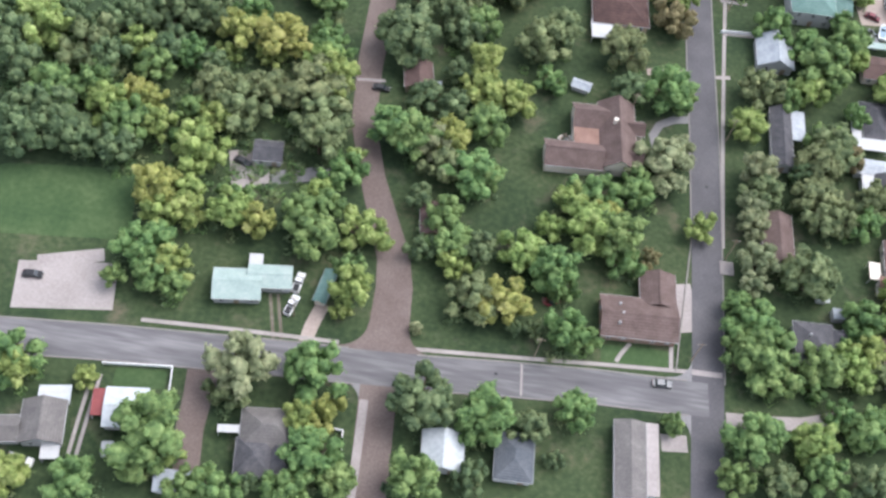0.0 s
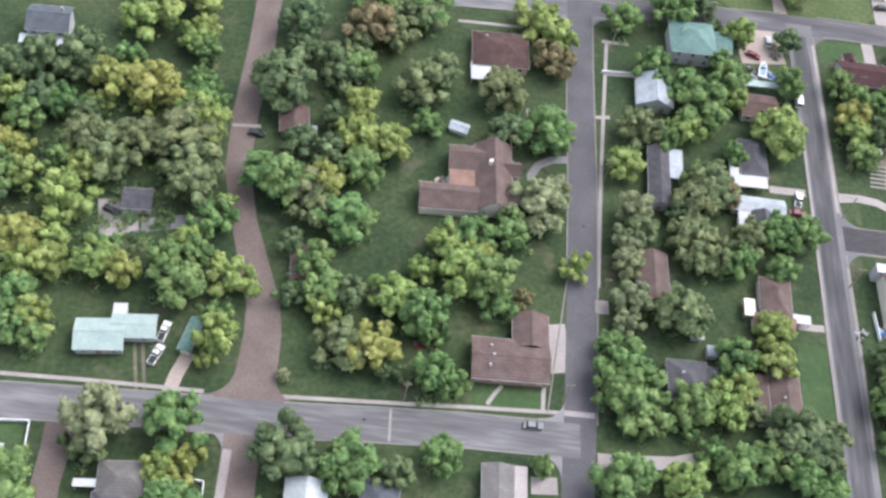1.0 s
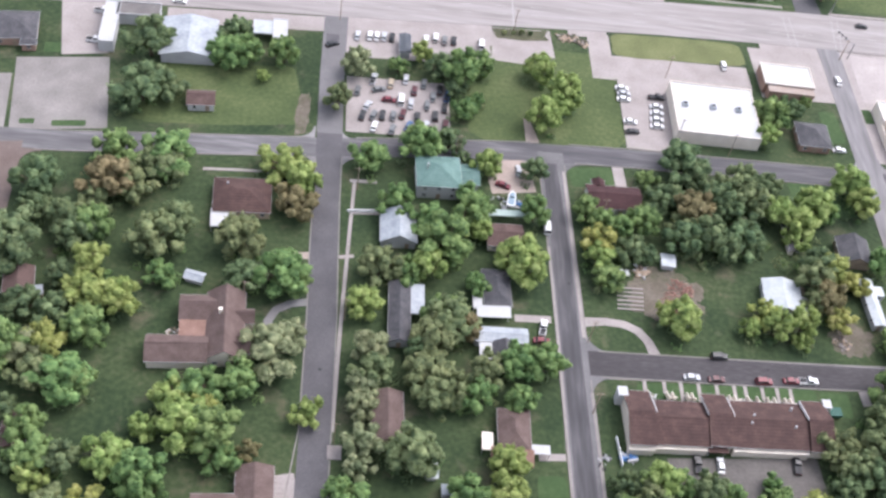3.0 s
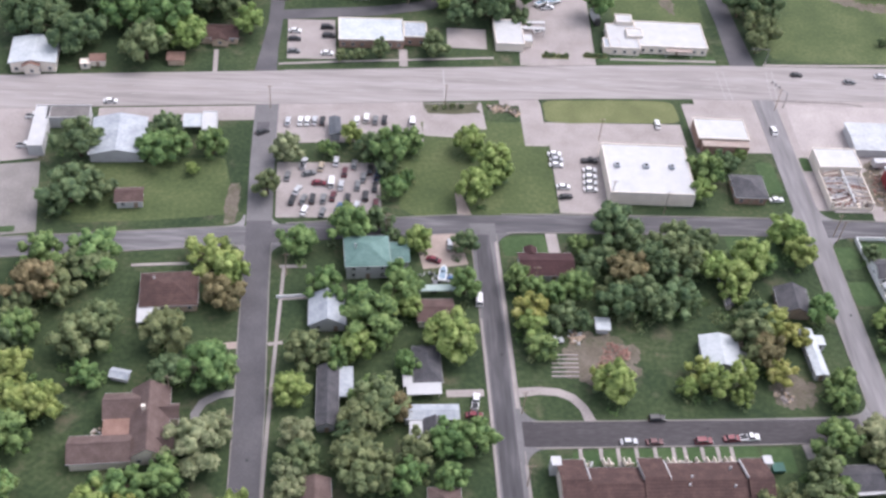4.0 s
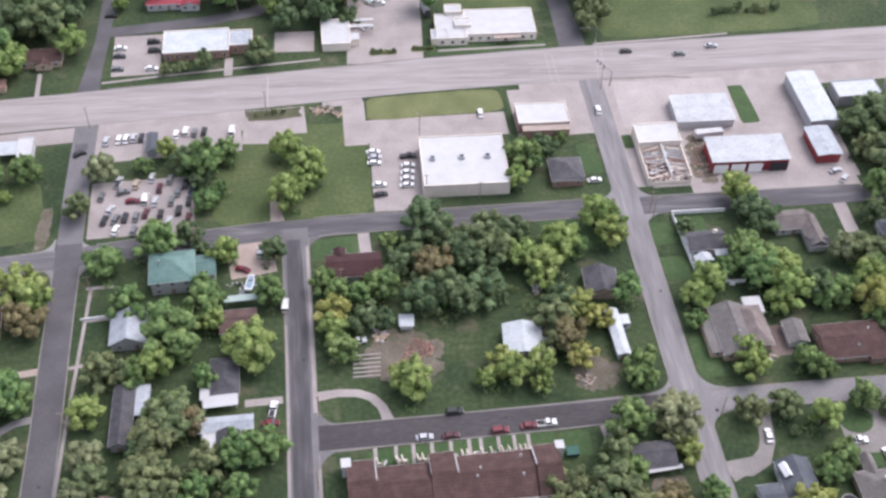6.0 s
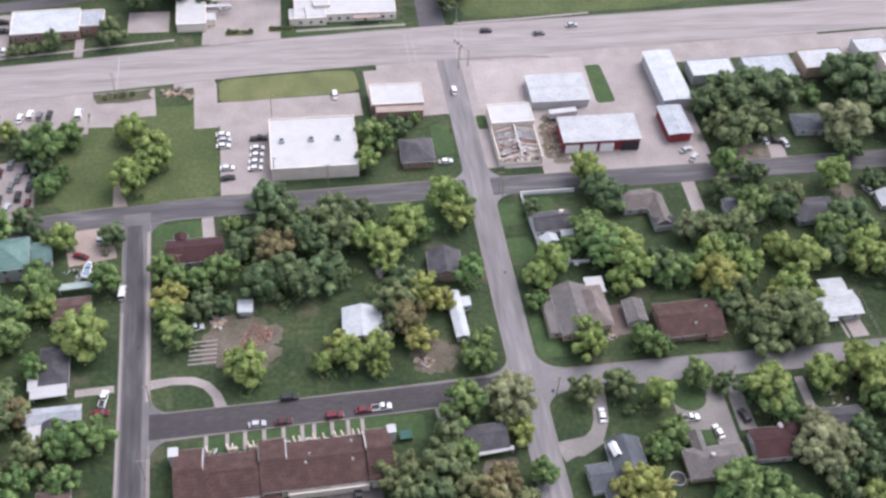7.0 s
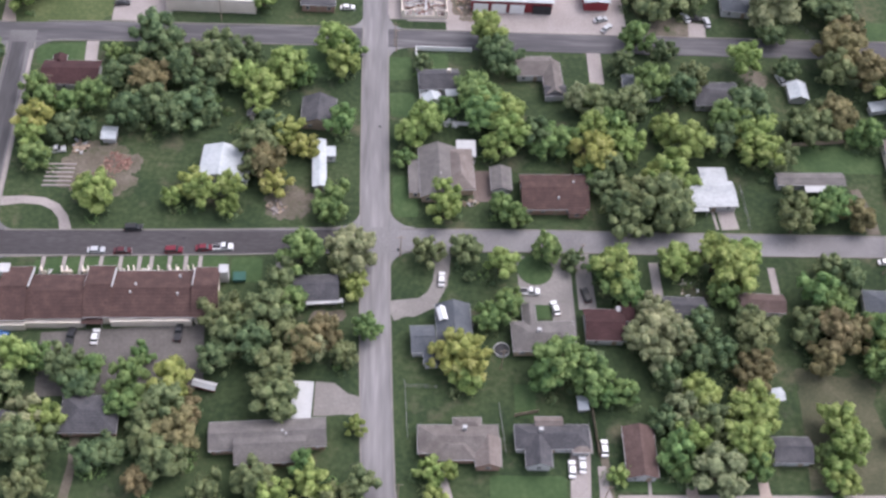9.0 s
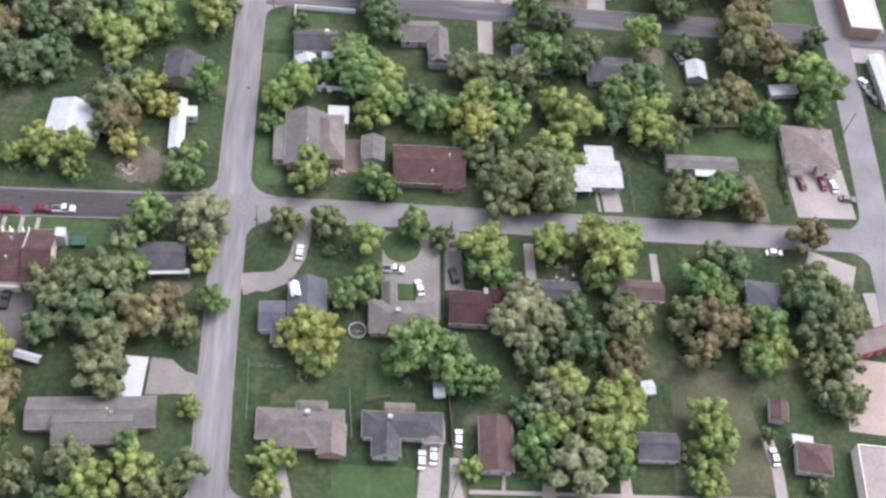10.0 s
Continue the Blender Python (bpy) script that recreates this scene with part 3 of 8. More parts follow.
house("house", "grey-roofed house with a white porch roof", [(-64.5, 85.0, 9.2, 9.8, 9, 3.2, "y", 2.4), (-64.1, 91.7, 6.8, 4.2, 10, 2.7, "lean", -0.4, "metal_white"), (-71.0, 82.4, 5.0, 6.0, 10, 2.8, "x", 1.4), (-61.3, 79.3, 3.9, 3.9, 10, 2.4, "flat", 0.05, "white", "posts")], "roof_grey", "white")
house("house", "white metal-roofed house with a red side awning", [(-48.6, 91.2, 9.2, 9.2, 8, 2.9, "x", 1.1), (-54.7, 91.5, 2.6, 6.2, 8, 2.5, "flat", 0.04, "awning_red", "posts")], "metal_white", "white")
house("house", "hip-roofed grey house with sloping dark wings", [(-17.6, 91.6, 12.4, 9.6, 7, 3.0, "hip", 3.0), (-19.6, 85.0, 8.0, 8.6, 7, 2.9, "hip", 2.4, "roof_dark"), (-13.4, 85.4, 5.6, 8.0, 7, 2.9, "hip", 2.0, "roof_dark"), (-26.2, 90.4, 4.8, 1.8, 7, 2.5, "flat", 0.05, "white", "posts")], "roof_grey", "white")
house("house", "small house with a blue-grey metal roof", [(-35.0, 76.9, 7.6, 5.0, 4, 2.7, "x", 1.0)], "metal_grey", "white")
house("house", "white-roofed wooden cottage among trees", [(20.1, 93.3, 9.4, 9.2, 4, 2.9, "y", 2.2)], "metal_white", "white")
house("house", "green-grey hip-roofed cottage among trees", [(35.8, 94.7, 8.8, 11.2, 2, 2.8, "hip", 1.8)], "roof_slate", "white")
house("house", "long low building with a weathered pale grey roof", [(61.5, 98.5, 7.4, 18.5, 3, 3.0, "y", 1.1), (66.6, 99.5, 2.8, 17.0, 3, 2.7, "lean", 0.2, "concrete")], "roof_grey", "white", windows=False)
house("shed", "tiny white shed behind a house", [(-50.0, 81.8, 2.5, 3.3, 12, 2.0, "x", 0.5)], "white", "white", windows=False, category="shed")
# between the second and the third street
house("house", "two-storey white house with a green hip roof", [(108.1, 247.2, 13.4, 12.4, 4, 5.4, "hip", 2.8), (117.6, 249.4, 6.0, 8.4, 4, 3.2, "x", 1.4)], "roof_teal", "white", storeys=2, vents=1)
house("house", "light grey gabled cottage with a white front", [(97.3, 226.3, 10.6, 11.4, 2, 2.9, "y", 3.0)], "metal_grey", "white")
house("house", "long narrow house with a dark roof and a pale carport", [(98.5, 196.5, 6.0, 19.8, 1, 2.8, "y", 1.7), (103.2, 201.6, 3.9, 10.0, 1, 2.5, "flat", 0.05, "metal_grey", "posts")], "roof_dark", "grey_wall")
house("house", "small red-brown roofed house", [(127.8, 227.4, 10.8, 8.6, 3, 2.7, "x", 1.4)], "roof_redbrown", "cream")
house("house", "dark hip-roofed house with a white porch", [(124.9, 207.8, 7.8, 12.8, 3, 2.8, "hip", 2.0), (124.0, 199.6, 9.4, 3.6, 4, 2.5, "lean", 0.4, "white", "posts"), (119.5, 205, 2.6, 9.5, 3, 2.4, "flat", 0.05, "white", "posts")], "roof_dark", "white")
house("house", "long low building with a pale grey metal roof", [(125.7, 192.0, 14.8, 4.9, 2, 2.8, "x", 0.7), (126.6, 186.5, 6.5, 6.8, 1, 2.7, "y", 1.8, "roof_dark"), (121.6, 186.0, 3.4, 6.0, 1, 2.6, "lean", 0.3, "white")], "metal_grey", "white")
house("house", "brown-roofed house half hidden by trees", [(96.6, 163.9, 8.2, 14.8, 3, 2.8, "y", 1.8)], "roof_brown", "cream")
house("house", "brown house with a red porch and a white carport", [(128.3, 163.0, 8.4, 12.0, 0, 2.9, "hip", 2.2), (127.6, 155.2, 10.8, 4.4, -2, 2.7, "lean", 0.9, "roof_terracotta"), (135.0, 158.2, 4.6, 2.6, 1, 2.4, "flat", 0.05, "white", "posts"), (121.6, 159.5, 2.8, 5.0, 0, 2.4, "flat", 0.05, "cream", "posts")], "roof_brown", "cream")
house("house", "dark grey roofed house among trees", [(105.0, 136.0, 10.0, 10.6, 4, 2.8, "hip", 2.0), (111.5, 136.8, 4.5, 7.5, 4, 2.7, "hip", 1.2)], "roof_dark", "white", vents=1)
house("house", "narrow brown-roofed house along a lawn", [(129.0, 135.4, 7.9, 15.5, 2, 2.8, "y", 1.7), (123.8, 134, 3.4, 13, 2, 2.4, "lean", 0.3)], "roof_brown", "cream", vents=1)
house("shed", "small white metal shed in a yard", [(107.9, 150.3, 3.3, 4.1, 2, 2.1, "x", 0.4)], "metal_white", "white", windows=False, category="shed")
house("shed", "small grey garden shed under trees", [(111.7, 145.5, 2.8, 3.0, 4, 2.0, "flat", 0.05)], "metal_grey", "grey_wall", windows=False, category="shed")
house("carport", "long narrow pale green metal carport roof", [(129.6, 236.4, 12.4, 2.4, 4, 2.3, "flat", 0.05, "roof_mint", "posts")], "roof_mint", "posts", windows=False, category="carport")
# the block with the apartment row
house("house", "low house with a dark red roof", [(161.4, 246.6, 16.6, 9.6, 2, 2.8, "x", 1.7), (157.2, 252.2, 4.0, 3.2, 2, 2.6, "y", 1.0)], "roof_oxblood", "white")
row = house("apartment_row", "long low cream-walled apartment row with a brown roof", [(195.0, 170.2, 21.4, 14.2, 2, 3.4, "x", 2.6), (171.2, 168.7, 15.4, 13.4, 2, 3.4, "x", 2.6), (160.7, 169.1, 7.2, 16.2, 2, 3.9, "x", 3.0), (181.6, 170.3, 6.6, 15.6, 2, 3.9, "x", 3.0), (208.4, 170.8, 6.6, 15.4, 2, 3.9, "x", 3.0), (156.9, 176.2, 2.6, 2.8, 2, 4.6, "flat", 0.1, "white", "white"), (212.2, 177.6, 2.4, 2.6, 2, 4.6, "flat", 0.1, "white", "white"), (195.2, 163.1, 20.4, 1.3, 2, 2.4, "flat", 0.1, "cream", "cream"), (171.0, 162.0, 14.6, 1.3, 2, 2.4, "flat", 0.1, "cream", "cream"), (160.9, 161.0, 6.8, 1.3, 2, 2.4, "flat", 0.1, "cream", "cream"), (180.8, 162.2, 5.4, 1.6, 2, 2.6, "lean", 0.4, "roof_maroon", "posts"), (193.6, 164.2, 4.4, 1.6, 2, 2.5, "lean", 0.4, "roof_maroon", "posts")], "roof_maroon", "cream", category="apartment building", vents=4)
for x in (165.0, 170.2, 171.6, 175.6, 176.9, 187.2, 188.6, 192.3, 194.9, 197.8, 199.6, 202.6, 204.0):
    bm = bmesh.new()
    box(bm, 0, 0, -0.05, 0.25, 2.0, 1.75)
    box(bm, 0.5, -0.6, -0.05, 1.1, 0.2, 1.2)
    bm.transform(pose(195.0, 170.2, 0, 0, 0, 2).inverted() @ pose(x, 178.3 + (x - 165) * 0.035, 0, 0, 0, 14))
    part("screen_wall", bm, "cream", row, "short pale wall between front doors")
for x, deep, ridge in ((164.4, 8.0, 6.9), (185.0, 7.7, 6.9), (205.0, 7.6, 6.9), (178.2, 7.7, 6.9)):
    y = 169.1 + (x - 160.7) * 0.035
    bm = bmesh.new()
    box(bm, 0, 0, -0.35, 0.28, deep, 0.55)
    bm.transform(pose(195.0, 170.2, 0, 0, 0, 2).inverted() @ pose(x, y + deep / 2, ridge - 1.5, math.degrees(-math.atan2(3.0, deep)), 0, 2))
    part("party_wall", bm, "white", row, "white coping of a raised wall between dwellings")
house("shed", "small pale metal shed in a yard", [(175.6, 224.4, 4.4, 4.6, -2, 2.3, "x", 0.4)], "metal_white", "grey_wall", windows=False, category="shed")
house("house", "derelict house with a rusting white metal roof", [(207.9, 214.6, 11.2, 11.4, -3, 2.9, "y", 1.6), (214.5, 212, 3.0, 7.5, -3, 2.4, "lean", -0.5)], "metal_white", "white")
house("house", "small house with a dark gabled roof", [(234.0, 234.8, 10.0, 10.4, -2, 2.8, "y", 2.4)], "roof_dark", "wood")
house("shed", "long narrow dark shed under trees", [(214.6, 238.0, 2.2, 11.0, 1, 2.2, "y", 0.5)], "roof_dark", "cream", windows=False, category="shed")
house("mobile_home", "long white mobile home with a side room", [(235.1, 215.4, 3.9, 17.0, 3, 2.9, "y", 0.5), (238.0, 219.9, 3.0, 3.6, 2, 2.6, "flat", 0.05)], "metal_white", "white", category="mobile home")
house("house", "dark house with white eaves under trees", [(236.2, 173.6, 11.8, 8.0, 4, 2.8, "x", 1.8), (238.6, 169.6, 9.6, 1.0, 6, 2.4, "flat", 0.08, "white", "posts")], "roof_dark", "white")
house("house", "long grey ranch house with two roof levels", [(226.8, 131.7, 27.8, 7.6, 4, 2.8, "x", 1.6), (227.6, 128.6, 17.0, 8.8, 4, 2.9, "x", 1.8), (234.4, 141.2, 5.0, 10.1, -2, 2.5, "flat", 0.05, "white", "posts")], "roof_grey", "brick", vents=2)
# east of the fourth street, north side
house("house", "grey-tan house with broad hip roofs and a white patio roof", [(268.6, 213.4, 11.0, 18.0, 2, 2.9, "y", 2.6), (261.9, 212.0, 3.6, 12.0, 2, 2.4, "flat", 0.05), (274.6, 214.6, 8.0, 15.0, 2, 2.9, "hip", 2.4, "roof_taupe"), (276.6, 222.3, 5.6, 6.1, 1, 2.9, "flat", 0.05, "white", "posts")], "roof_grey", "tan", vents=1)
house("garage", "small detached garage with a grey roof", [(286.2, 211.9, 6.0, 8.4, 1, 2.5, "y", 1.2)], "roof_grey", "white", windows=False, category="garage")
house("house", "low brick house with a red-brown roof", [(301.0, 207.5, 19.0, 12.6, 2, 2.8, "x", 2.0), (307.0, 201.6, 5.0, 3.0, 2, 2.6, "lean", 0.5)], "roof_maroon", "brick", vents=2)
house("house", "white metal-roofed house behind a lawn", [(346.3, 208.4, 13.4, 9.0, 3, 2.9, "x", 0.6), (347.4, 215.4, 7.9, 5.4, 2, 2.9, "x", 0.3), (342, 203.6, 5, 2.6, 3, 2.5, "flat", 0.05, "metal_pale", "posts")], "metal_pale", "white")
house("mobile_home", "long dull grey-roofed mobile home with a white awning", [(376.1, 215.0, 20.3, 4.6, 2, 2.8, "x", 0.5), (377.5, 211.8, 7.3, 2.8, 1, 2.5, "flat", 0.05, "white", "posts")], "roof_grey", "white", category="mobile home")
house("house", "large taupe-roofed house with a pale brick front", [(408.3, 223.4, 15.0, 13.8, -1, 3.2, "hip", 2.4), (412.0, 216.4, 5.6, 4.0, -1, 2.8, "hip", 1.0), (404, 216.4, 4.5, 3.5, -1, 2.8, "hip", 0.9)], "roof_taupe", "cream", vents=2)
house("house", "white cottage with a dark patched roof", [(269.1, 249.0, 12.4, 8.2, 4, 2.9, "x", 2.2), (267.0, 241.9, 5.6, 3.6, 14, 2.6, "y", 1.1, "metal_white"), (273.0, 244.0, 4.0, 2.4, 4, 2.5, "lean", 0.3, "metal_white", "posts")], "roof_dark", "white_board", chimney=(3, 1, "cream"))
house("house", "weathered grey L-shaped house", [(298.3, 256.0, 11.6, 8.2, 4, 2.8, "x", 1.9), (303.6, 251.2, 6.0, 13.4, 3, 2.8, "y", 1.8), (304.0, 246.4, 6.6, 5.0, 3, 2.7, "x", 1.2, "roof_dark")], "roof_warm", "white")
house("house", "dark roofed house deep among trees", [(353.4, 247.0, 14.0, 9.5, 2, 2.8, "hip", 2.0)], "roof_dark", "grey_wall")
house("house", "small blue-grey roofed house under trees", [(331.0, 249.5, 12.0, 9.0, 2, 2.8, "hip", 1.8)], "roof_slate", "white")
house("shed", "small white gabled shed among trees", [(379.3, 249.9, 6.0, 7.0, 0, 2.5, "y", 1.2)], "metal_white", "white", windows=False, category="shed")
house("shed", "white open shed behind trees", [(405.0, 245.0, 9.0, 3.6, 12, 2.3, "lean", 0.4)], "metal_white", "white", windows=False, category="shed")
# east of the fourth street, south side
house("house", "dark slate-roofed L-shaped house", [(271.9, 163.4, 9.2, 12.4, 3, 2.9, "y", 2.2), (263.9, 158.9, 6.4, 8.0, 3, 2.7, "x", 1.5), (266, 154, 4, 5, 3, 2.6, "y", 1.2), (268.8, 165.6, 2.2, 4.0, 12, 4.4, "y", 0.9, "white_board", "white_board")], "roof_slate", "white")
house("house", "grey hip-roofed house with a front wing", [(295.0, 160.4, 16.6, 9.0, 2, 2.8, "hip", 2.0), (291.6, 166.6, 3.6, 6.4, 2, 2.7, "y", 1.2)], "roof_grey", "tan", chimney=(-1.5, 0.5, "white"))
house("house", "low house with a dark red roof and white trim", [(311.1, 164.3, 10.6, 9.6, 0, 2.8, "x", 1.6), (315.4, 166.0, 1.2, 8.0, 2, 2.9, "flat", 0.1, "white", "posts"), (317.4, 161.6, 4.0, 1.2, 2, 2.7, "flat", 0.1, "white", "posts"), (317.6, 168.6, 3.6, 6.0, 2, 2.7, "x", 1.0)], "roof_oxblood", "white")
house("house", "small dark-roofed house with white walls", [(332.9, 169.7, 11.4, 7.6, 0, 2.8, "x", 1.8)], "roof_dark", "white")
house("house", "low brown-grey house under trees", [(354.2, 172.2, 12.4, 6.0, -1, 2.7, "x", 1.3)], "roof_brown", "cream")
house("house", "small dark blue-roofed house under trees", [(386.4, 172.6, 8.6, 8.7, -3, 2.8, "hip", 1.7)], "roof_slate", "white")
house("house", "grey shingled house with a front gable", [(272.3, 131.2, 19.6, 7.6, 1, 2.8, "hip", 2.0), (279.4, 127.9, 6.4, 7.8, 0, 2.8, "y", 1.9, "roof_taupe"), (271.6, 128.9, 9.6, 6.4, 1, 2.7, "hip", 1.7), (274.6, 135.4, 7.0, 3.4, 1, 2.7, "hip", 1.0)], "roof_warm", "brick", chimney=(1.5, 2.0, "white"))
house("house", "brown-grey house with a white-trimmed front gable", [(295.2, 132.2, 18.4, 6.6, 1, 2.8, "hip", 2.0), (291.6, 128.0, 6.6, 7.6, 0, 2.8, "y", 2.3), (294.5, 135.9, 7, 3.6, 1, 2.7, "x", 1.2, "roof_taupe"), (302.2, 131.0, 5.0, 5.6, 1, 2.6, "hip", 1.0, "roof_taupe")], "roof_dark", "white", chimney=(-3, 0.8, "white"))
house("house", "narrow brown-roofed house end-on to the lawn", [(316.4, 128.6, 7.8, 13.6, 0, 2.8, "y", 1.8)], "roof_redbrown", "white")
house("house", "dark roofed house between trees", [(354.0, 129.8, 9.8, 7.0, 0, 2.8, "x", 1.8)], "roof_dark", "grey_wall")
house("shed", "small red-roofed white outbuilding", [(385.0, 140.8, 4.6, 5.6, -8, 2.4, "y", 1.3)], "roof_redbrown", "white", windows=False, category="shed")
house("house", "small white house with a dark red hip roof", [(391.3, 128.7, 8.4, 7.6, -6, 2.8, "hip", 2.0), (389.5, 133.4, 5, 2.6, -6, 2.4, "flat", 0.05, "white", "posts")], "roof_redbrown", "white")
house("commercial_building", "flat pale concrete-roofed building", [(407.5, 124.0, 12.0, 16.0, -3, 3.6, "flat", 0.4)], "concrete", "cream", windows=False, category="building")
# the business strip north of the cross street
house("commercial_building", "dark hip-roofed brick building beside a paved lot", [(-24.4, 294.0, 13.6, 13.0, 9, 3.2, "hip", 2.4), (-19.0, 287.4, 5.0, 3.4, 9, 2.8, "hip", 1.0)], "roof_dark", "brick", category="building")
house("warehouse", "big white flat-roofed commercial building", [(198.6, 288.6, 27.8, 23.8, 0, 4.8, "flat", 0.35)], "white", "cream", windows=False, category="building")
house("shop", "small white flat-roofed shop with brick front", [(227.8, 311.4, 17.6, 10.6, 0, 4.0, "flat", 0.3), (228.2, 304.6, 16.0, 3.2, 0, 3.4, "flat", 0.1, "tan_concrete", "brick")], "white", "brick", windows=False, category="shop")
house("house", "small dark hip-roofed house with a lawn", [(231.7, 284.0, 11.0, 11.2, 0, 3.0, "hip", 2.4)], "roof_dark", "brick")
house("shop", "white-roofed shop front of a gutted building", [(264.8, 298.2, 14.6, 9.6, 1, 4.3, "flat", 0.3)], "white", "cream", windows=False, category="shop")
house("shop", "red-walled workshop with a white metal roof and bay doors", [(292.9, 288.0, 26.6, 12.4, 0, 4.6, "lean", 0.5)], "metal_pale", "red_wall", windows=False, category="workshop")
house("warehouse", "pale grey metal warehouse in a paved yard", [(283.7, 311.6, 20.6, 14.6, 0, 3.4, "x", 0.3)], "metal_pale", "white", windows=False, category="warehouse")
house("warehouse", "long white metal warehouse beside a yard", [(323.4, 314.0, 10.4, 27.4, 2, 4.6, "y", 0.3)], "metal_white", "grey_wall", windows=False, category="warehouse")
house("workshop", "grey-roofed workshop with a red end wall", [(320.1, 291.3, 8.6, 14.8, 2, 3.8, "y", 0.3)], "metal_grey", "red_wall", windows=False, category="workshop")
house("warehouse", "low pale flat-roofed store by woods", [(340.7, 317.6, 16.0, 9.0, 2, 4.0, "flat", 0.3)], "metal_white", "grey_wall", windows=False, category="warehouse")
house("warehouse", "wide flat-roofed store by woods", [(362.1, 316.4, 18.0, 12.4, 2, 4.0, "flat", 0.3)], "metal_grey", "grey_wall", windows=False, category="warehouse")
house("shop", "pale-roofed shop with tan walls by the highway", [(383.2, 319.4, 17.0, 10.6, 2, 4.2, "flat", 0.3)], "metal_pale", "tan", windows=False, category="shop")
house("shop", "white flat-roofed shop by a car park", [(409.0, 314.2, 8.6, 12.4, -2, 4.2, "flat", 0.3)], "white", "cream", windows=False, category="shop")
house("shop", "low pale metal-roofed shop facing the highway", [(404.4, 326.0, 12.4, 8.6, 3, 3.8, "flat", 0.3)], "metal_pale", "white", windows=False, category="shop")
house("house", "small grey-roofed house under trees", [(366.1, 287.5, 10.2, 8.4, -3, 2.8, "hip", 1.7)], "roof_slate", "white")
house("house", "small house hidden by trees beside a workshop", [(338.0, 291.0, 9.0, 8.0, 0, 2.8, "x", 1.6)], "roof_grey", "white")
house("hall", "white hall with an arched front gable", [(-6.6, 339.4, 15.6, 15.0, 5, 4.2, "y", 1.1), (-6.2, 331.6, 6.0, 1.4, 5, 3.7, "y", 1.3, "roof_terracotta", "cream")], "metal_white", "cream", category="hall")
house("shop", "low white L-shaped shop", [(10.9, 307.3, 13.8, 6.4, 4, 3.8, "flat", 0.3, "roof_grey"), (3.2, 300.0, 4.8, 20.2, 3, 3.8, "flat", 0.3)], "white", "white", windows=False, category="shop")
house("warehouse", "rounded grey-blue metal warehouse", [(28.4, 297.0, 17.2, 18.4, 4, 3.6, "y", 1.8)], "metal_grey", "grey_wall", windows=False, category="warehouse")
house("shop", "small white roadside shop", [(56.1, 306.2, 4.8, 9.6, 4, 3.4, "flat", 0.2), (50.7, 306.6, 6.4, 6.7, 4, 3.0, "flat", 0.1, "metal_white", "posts")], "white", "white", windows=False, category="shop")
house("house", "small white-walled house with a rust-brown roof", [(35.8, 270.6, 8.6, 6.6, 6, 2.8, "x", 1.6)], "roof_redbrown", "white")
house("bank", "white flat-roofed building with a deep front canopy", [(108.1, 361.4, 23.6, 13.6, 2, 3.3, "flat", 0.3, "metal_white"), (124.2, 362.0, 8.4, 9.4, 1, 3.6, "flat", 0.3, "metal_grey")], "white", "brick", category="building")
house("shop", "white filling-station building with a canopy", [(158.8, 364.2, 10.6, 15.4, 1, 3.0, "flat", 0.3), (168.4, 371.0, 9.0, 1.5, 0, 3.2, "flat", 0.1, "white", "posts"), (168.2, 367.2, 9.0, 1.5, 0, 3.2, "flat", 0.1, "white", "posts"), (165.6, 361.4, 3.6, 4.2, 0, 2.7, "flat", 0.15, "white")], "white", "cream", windows=False, category="filling station")
house("shop", "long white flat-roofed commercial building", [(220.0, 366.8, 26.0, 16.0, 0, 3.1, "flat", 0.3), (201.6, 364.8, 11.4, 15.4, 0, 3.0, "flat", 0.3), (203.1, 374.2, 6.4, 5.2, 0, 4.4, "flat", 0.3), (206, 366, 6, 5, 0, 3.9, "flat", 0.3), (196.8, 360.4, 6.0, 6.0, 0, 2.8, "flat", 0.2, "metal_grey"), (222.0, 357.8, 10.0, 2.2, 0, 2.7, "flat", 0.1, "tan_concrete", "posts")], "white", "cream", category="shop")
house("house", "white house with bright red roofs", [(94.4, 390.8, 14.0, 9.6, 2, 2.9, "hip", 2.2), (104.0, 388.2, 7.8, 6.4, 2, 2.8, "y", 1.4)], "roof_red", "white")
house("house", "low brown bungalow with a broad porch", [(53.2, 357.0, 15.6, 8.4, 2, 2.8, "x", 1.6), (54.6, 353.0, 6.4, 3.4, 2, 2.6, "y", 1.2)], "roof_maroon", "tan")
house("shed", "small rust-orange shed under trees", [(40.6, 341.4, 6.4, 4.4, 4, 2.3, "lean", 0.6)], "roof_terracotta", "tan", windows=False, category="shed")
house("cottage", "tiny cottage with an orange roof", [(14.4, 339.0, 5.6, 4.6, 6, 2.4, "x", 1.2), (10.5, 336.8, 3.4, 3.0, 6, 2.2, "flat", 0.1, "cream")], "roof_terracotta", "cream", category="cottage")
house("house", "dark hip-roofed house deep under trees", [(184.4, 136.2, 13.6, 10.0, 1, 2.8, "hip", 2.4)], "roof_dark", "brick")
house("house", "small dark-roofed house near the street corner", [(164.6, 131.0, 8.0, 10.0, 0, 2.8, "y", 2.0)], "roof_dark", "grey_wall")
house("warehouse", "long pale warehouse beyond a field", [(323.0, 410.4, 37.0, 12.0, 0, 4.5, "flat", 0.3)], "tan_concrete", "cream", windows=False, category="warehouse")
house("house", "white house behind red-roofed house", [(92.5, 418.5, 10.6, 10.2, 1, 5.0, "hip", 2.0)], "metal_white", "white", storeys=2)
house("shop", "white flat-roofed shop with brick end wall", [(435.5, 283.0, 10.0, 23.0, 0, 4.2, "flat", 0.3)], "white", "brick", windows=False, category="shop")
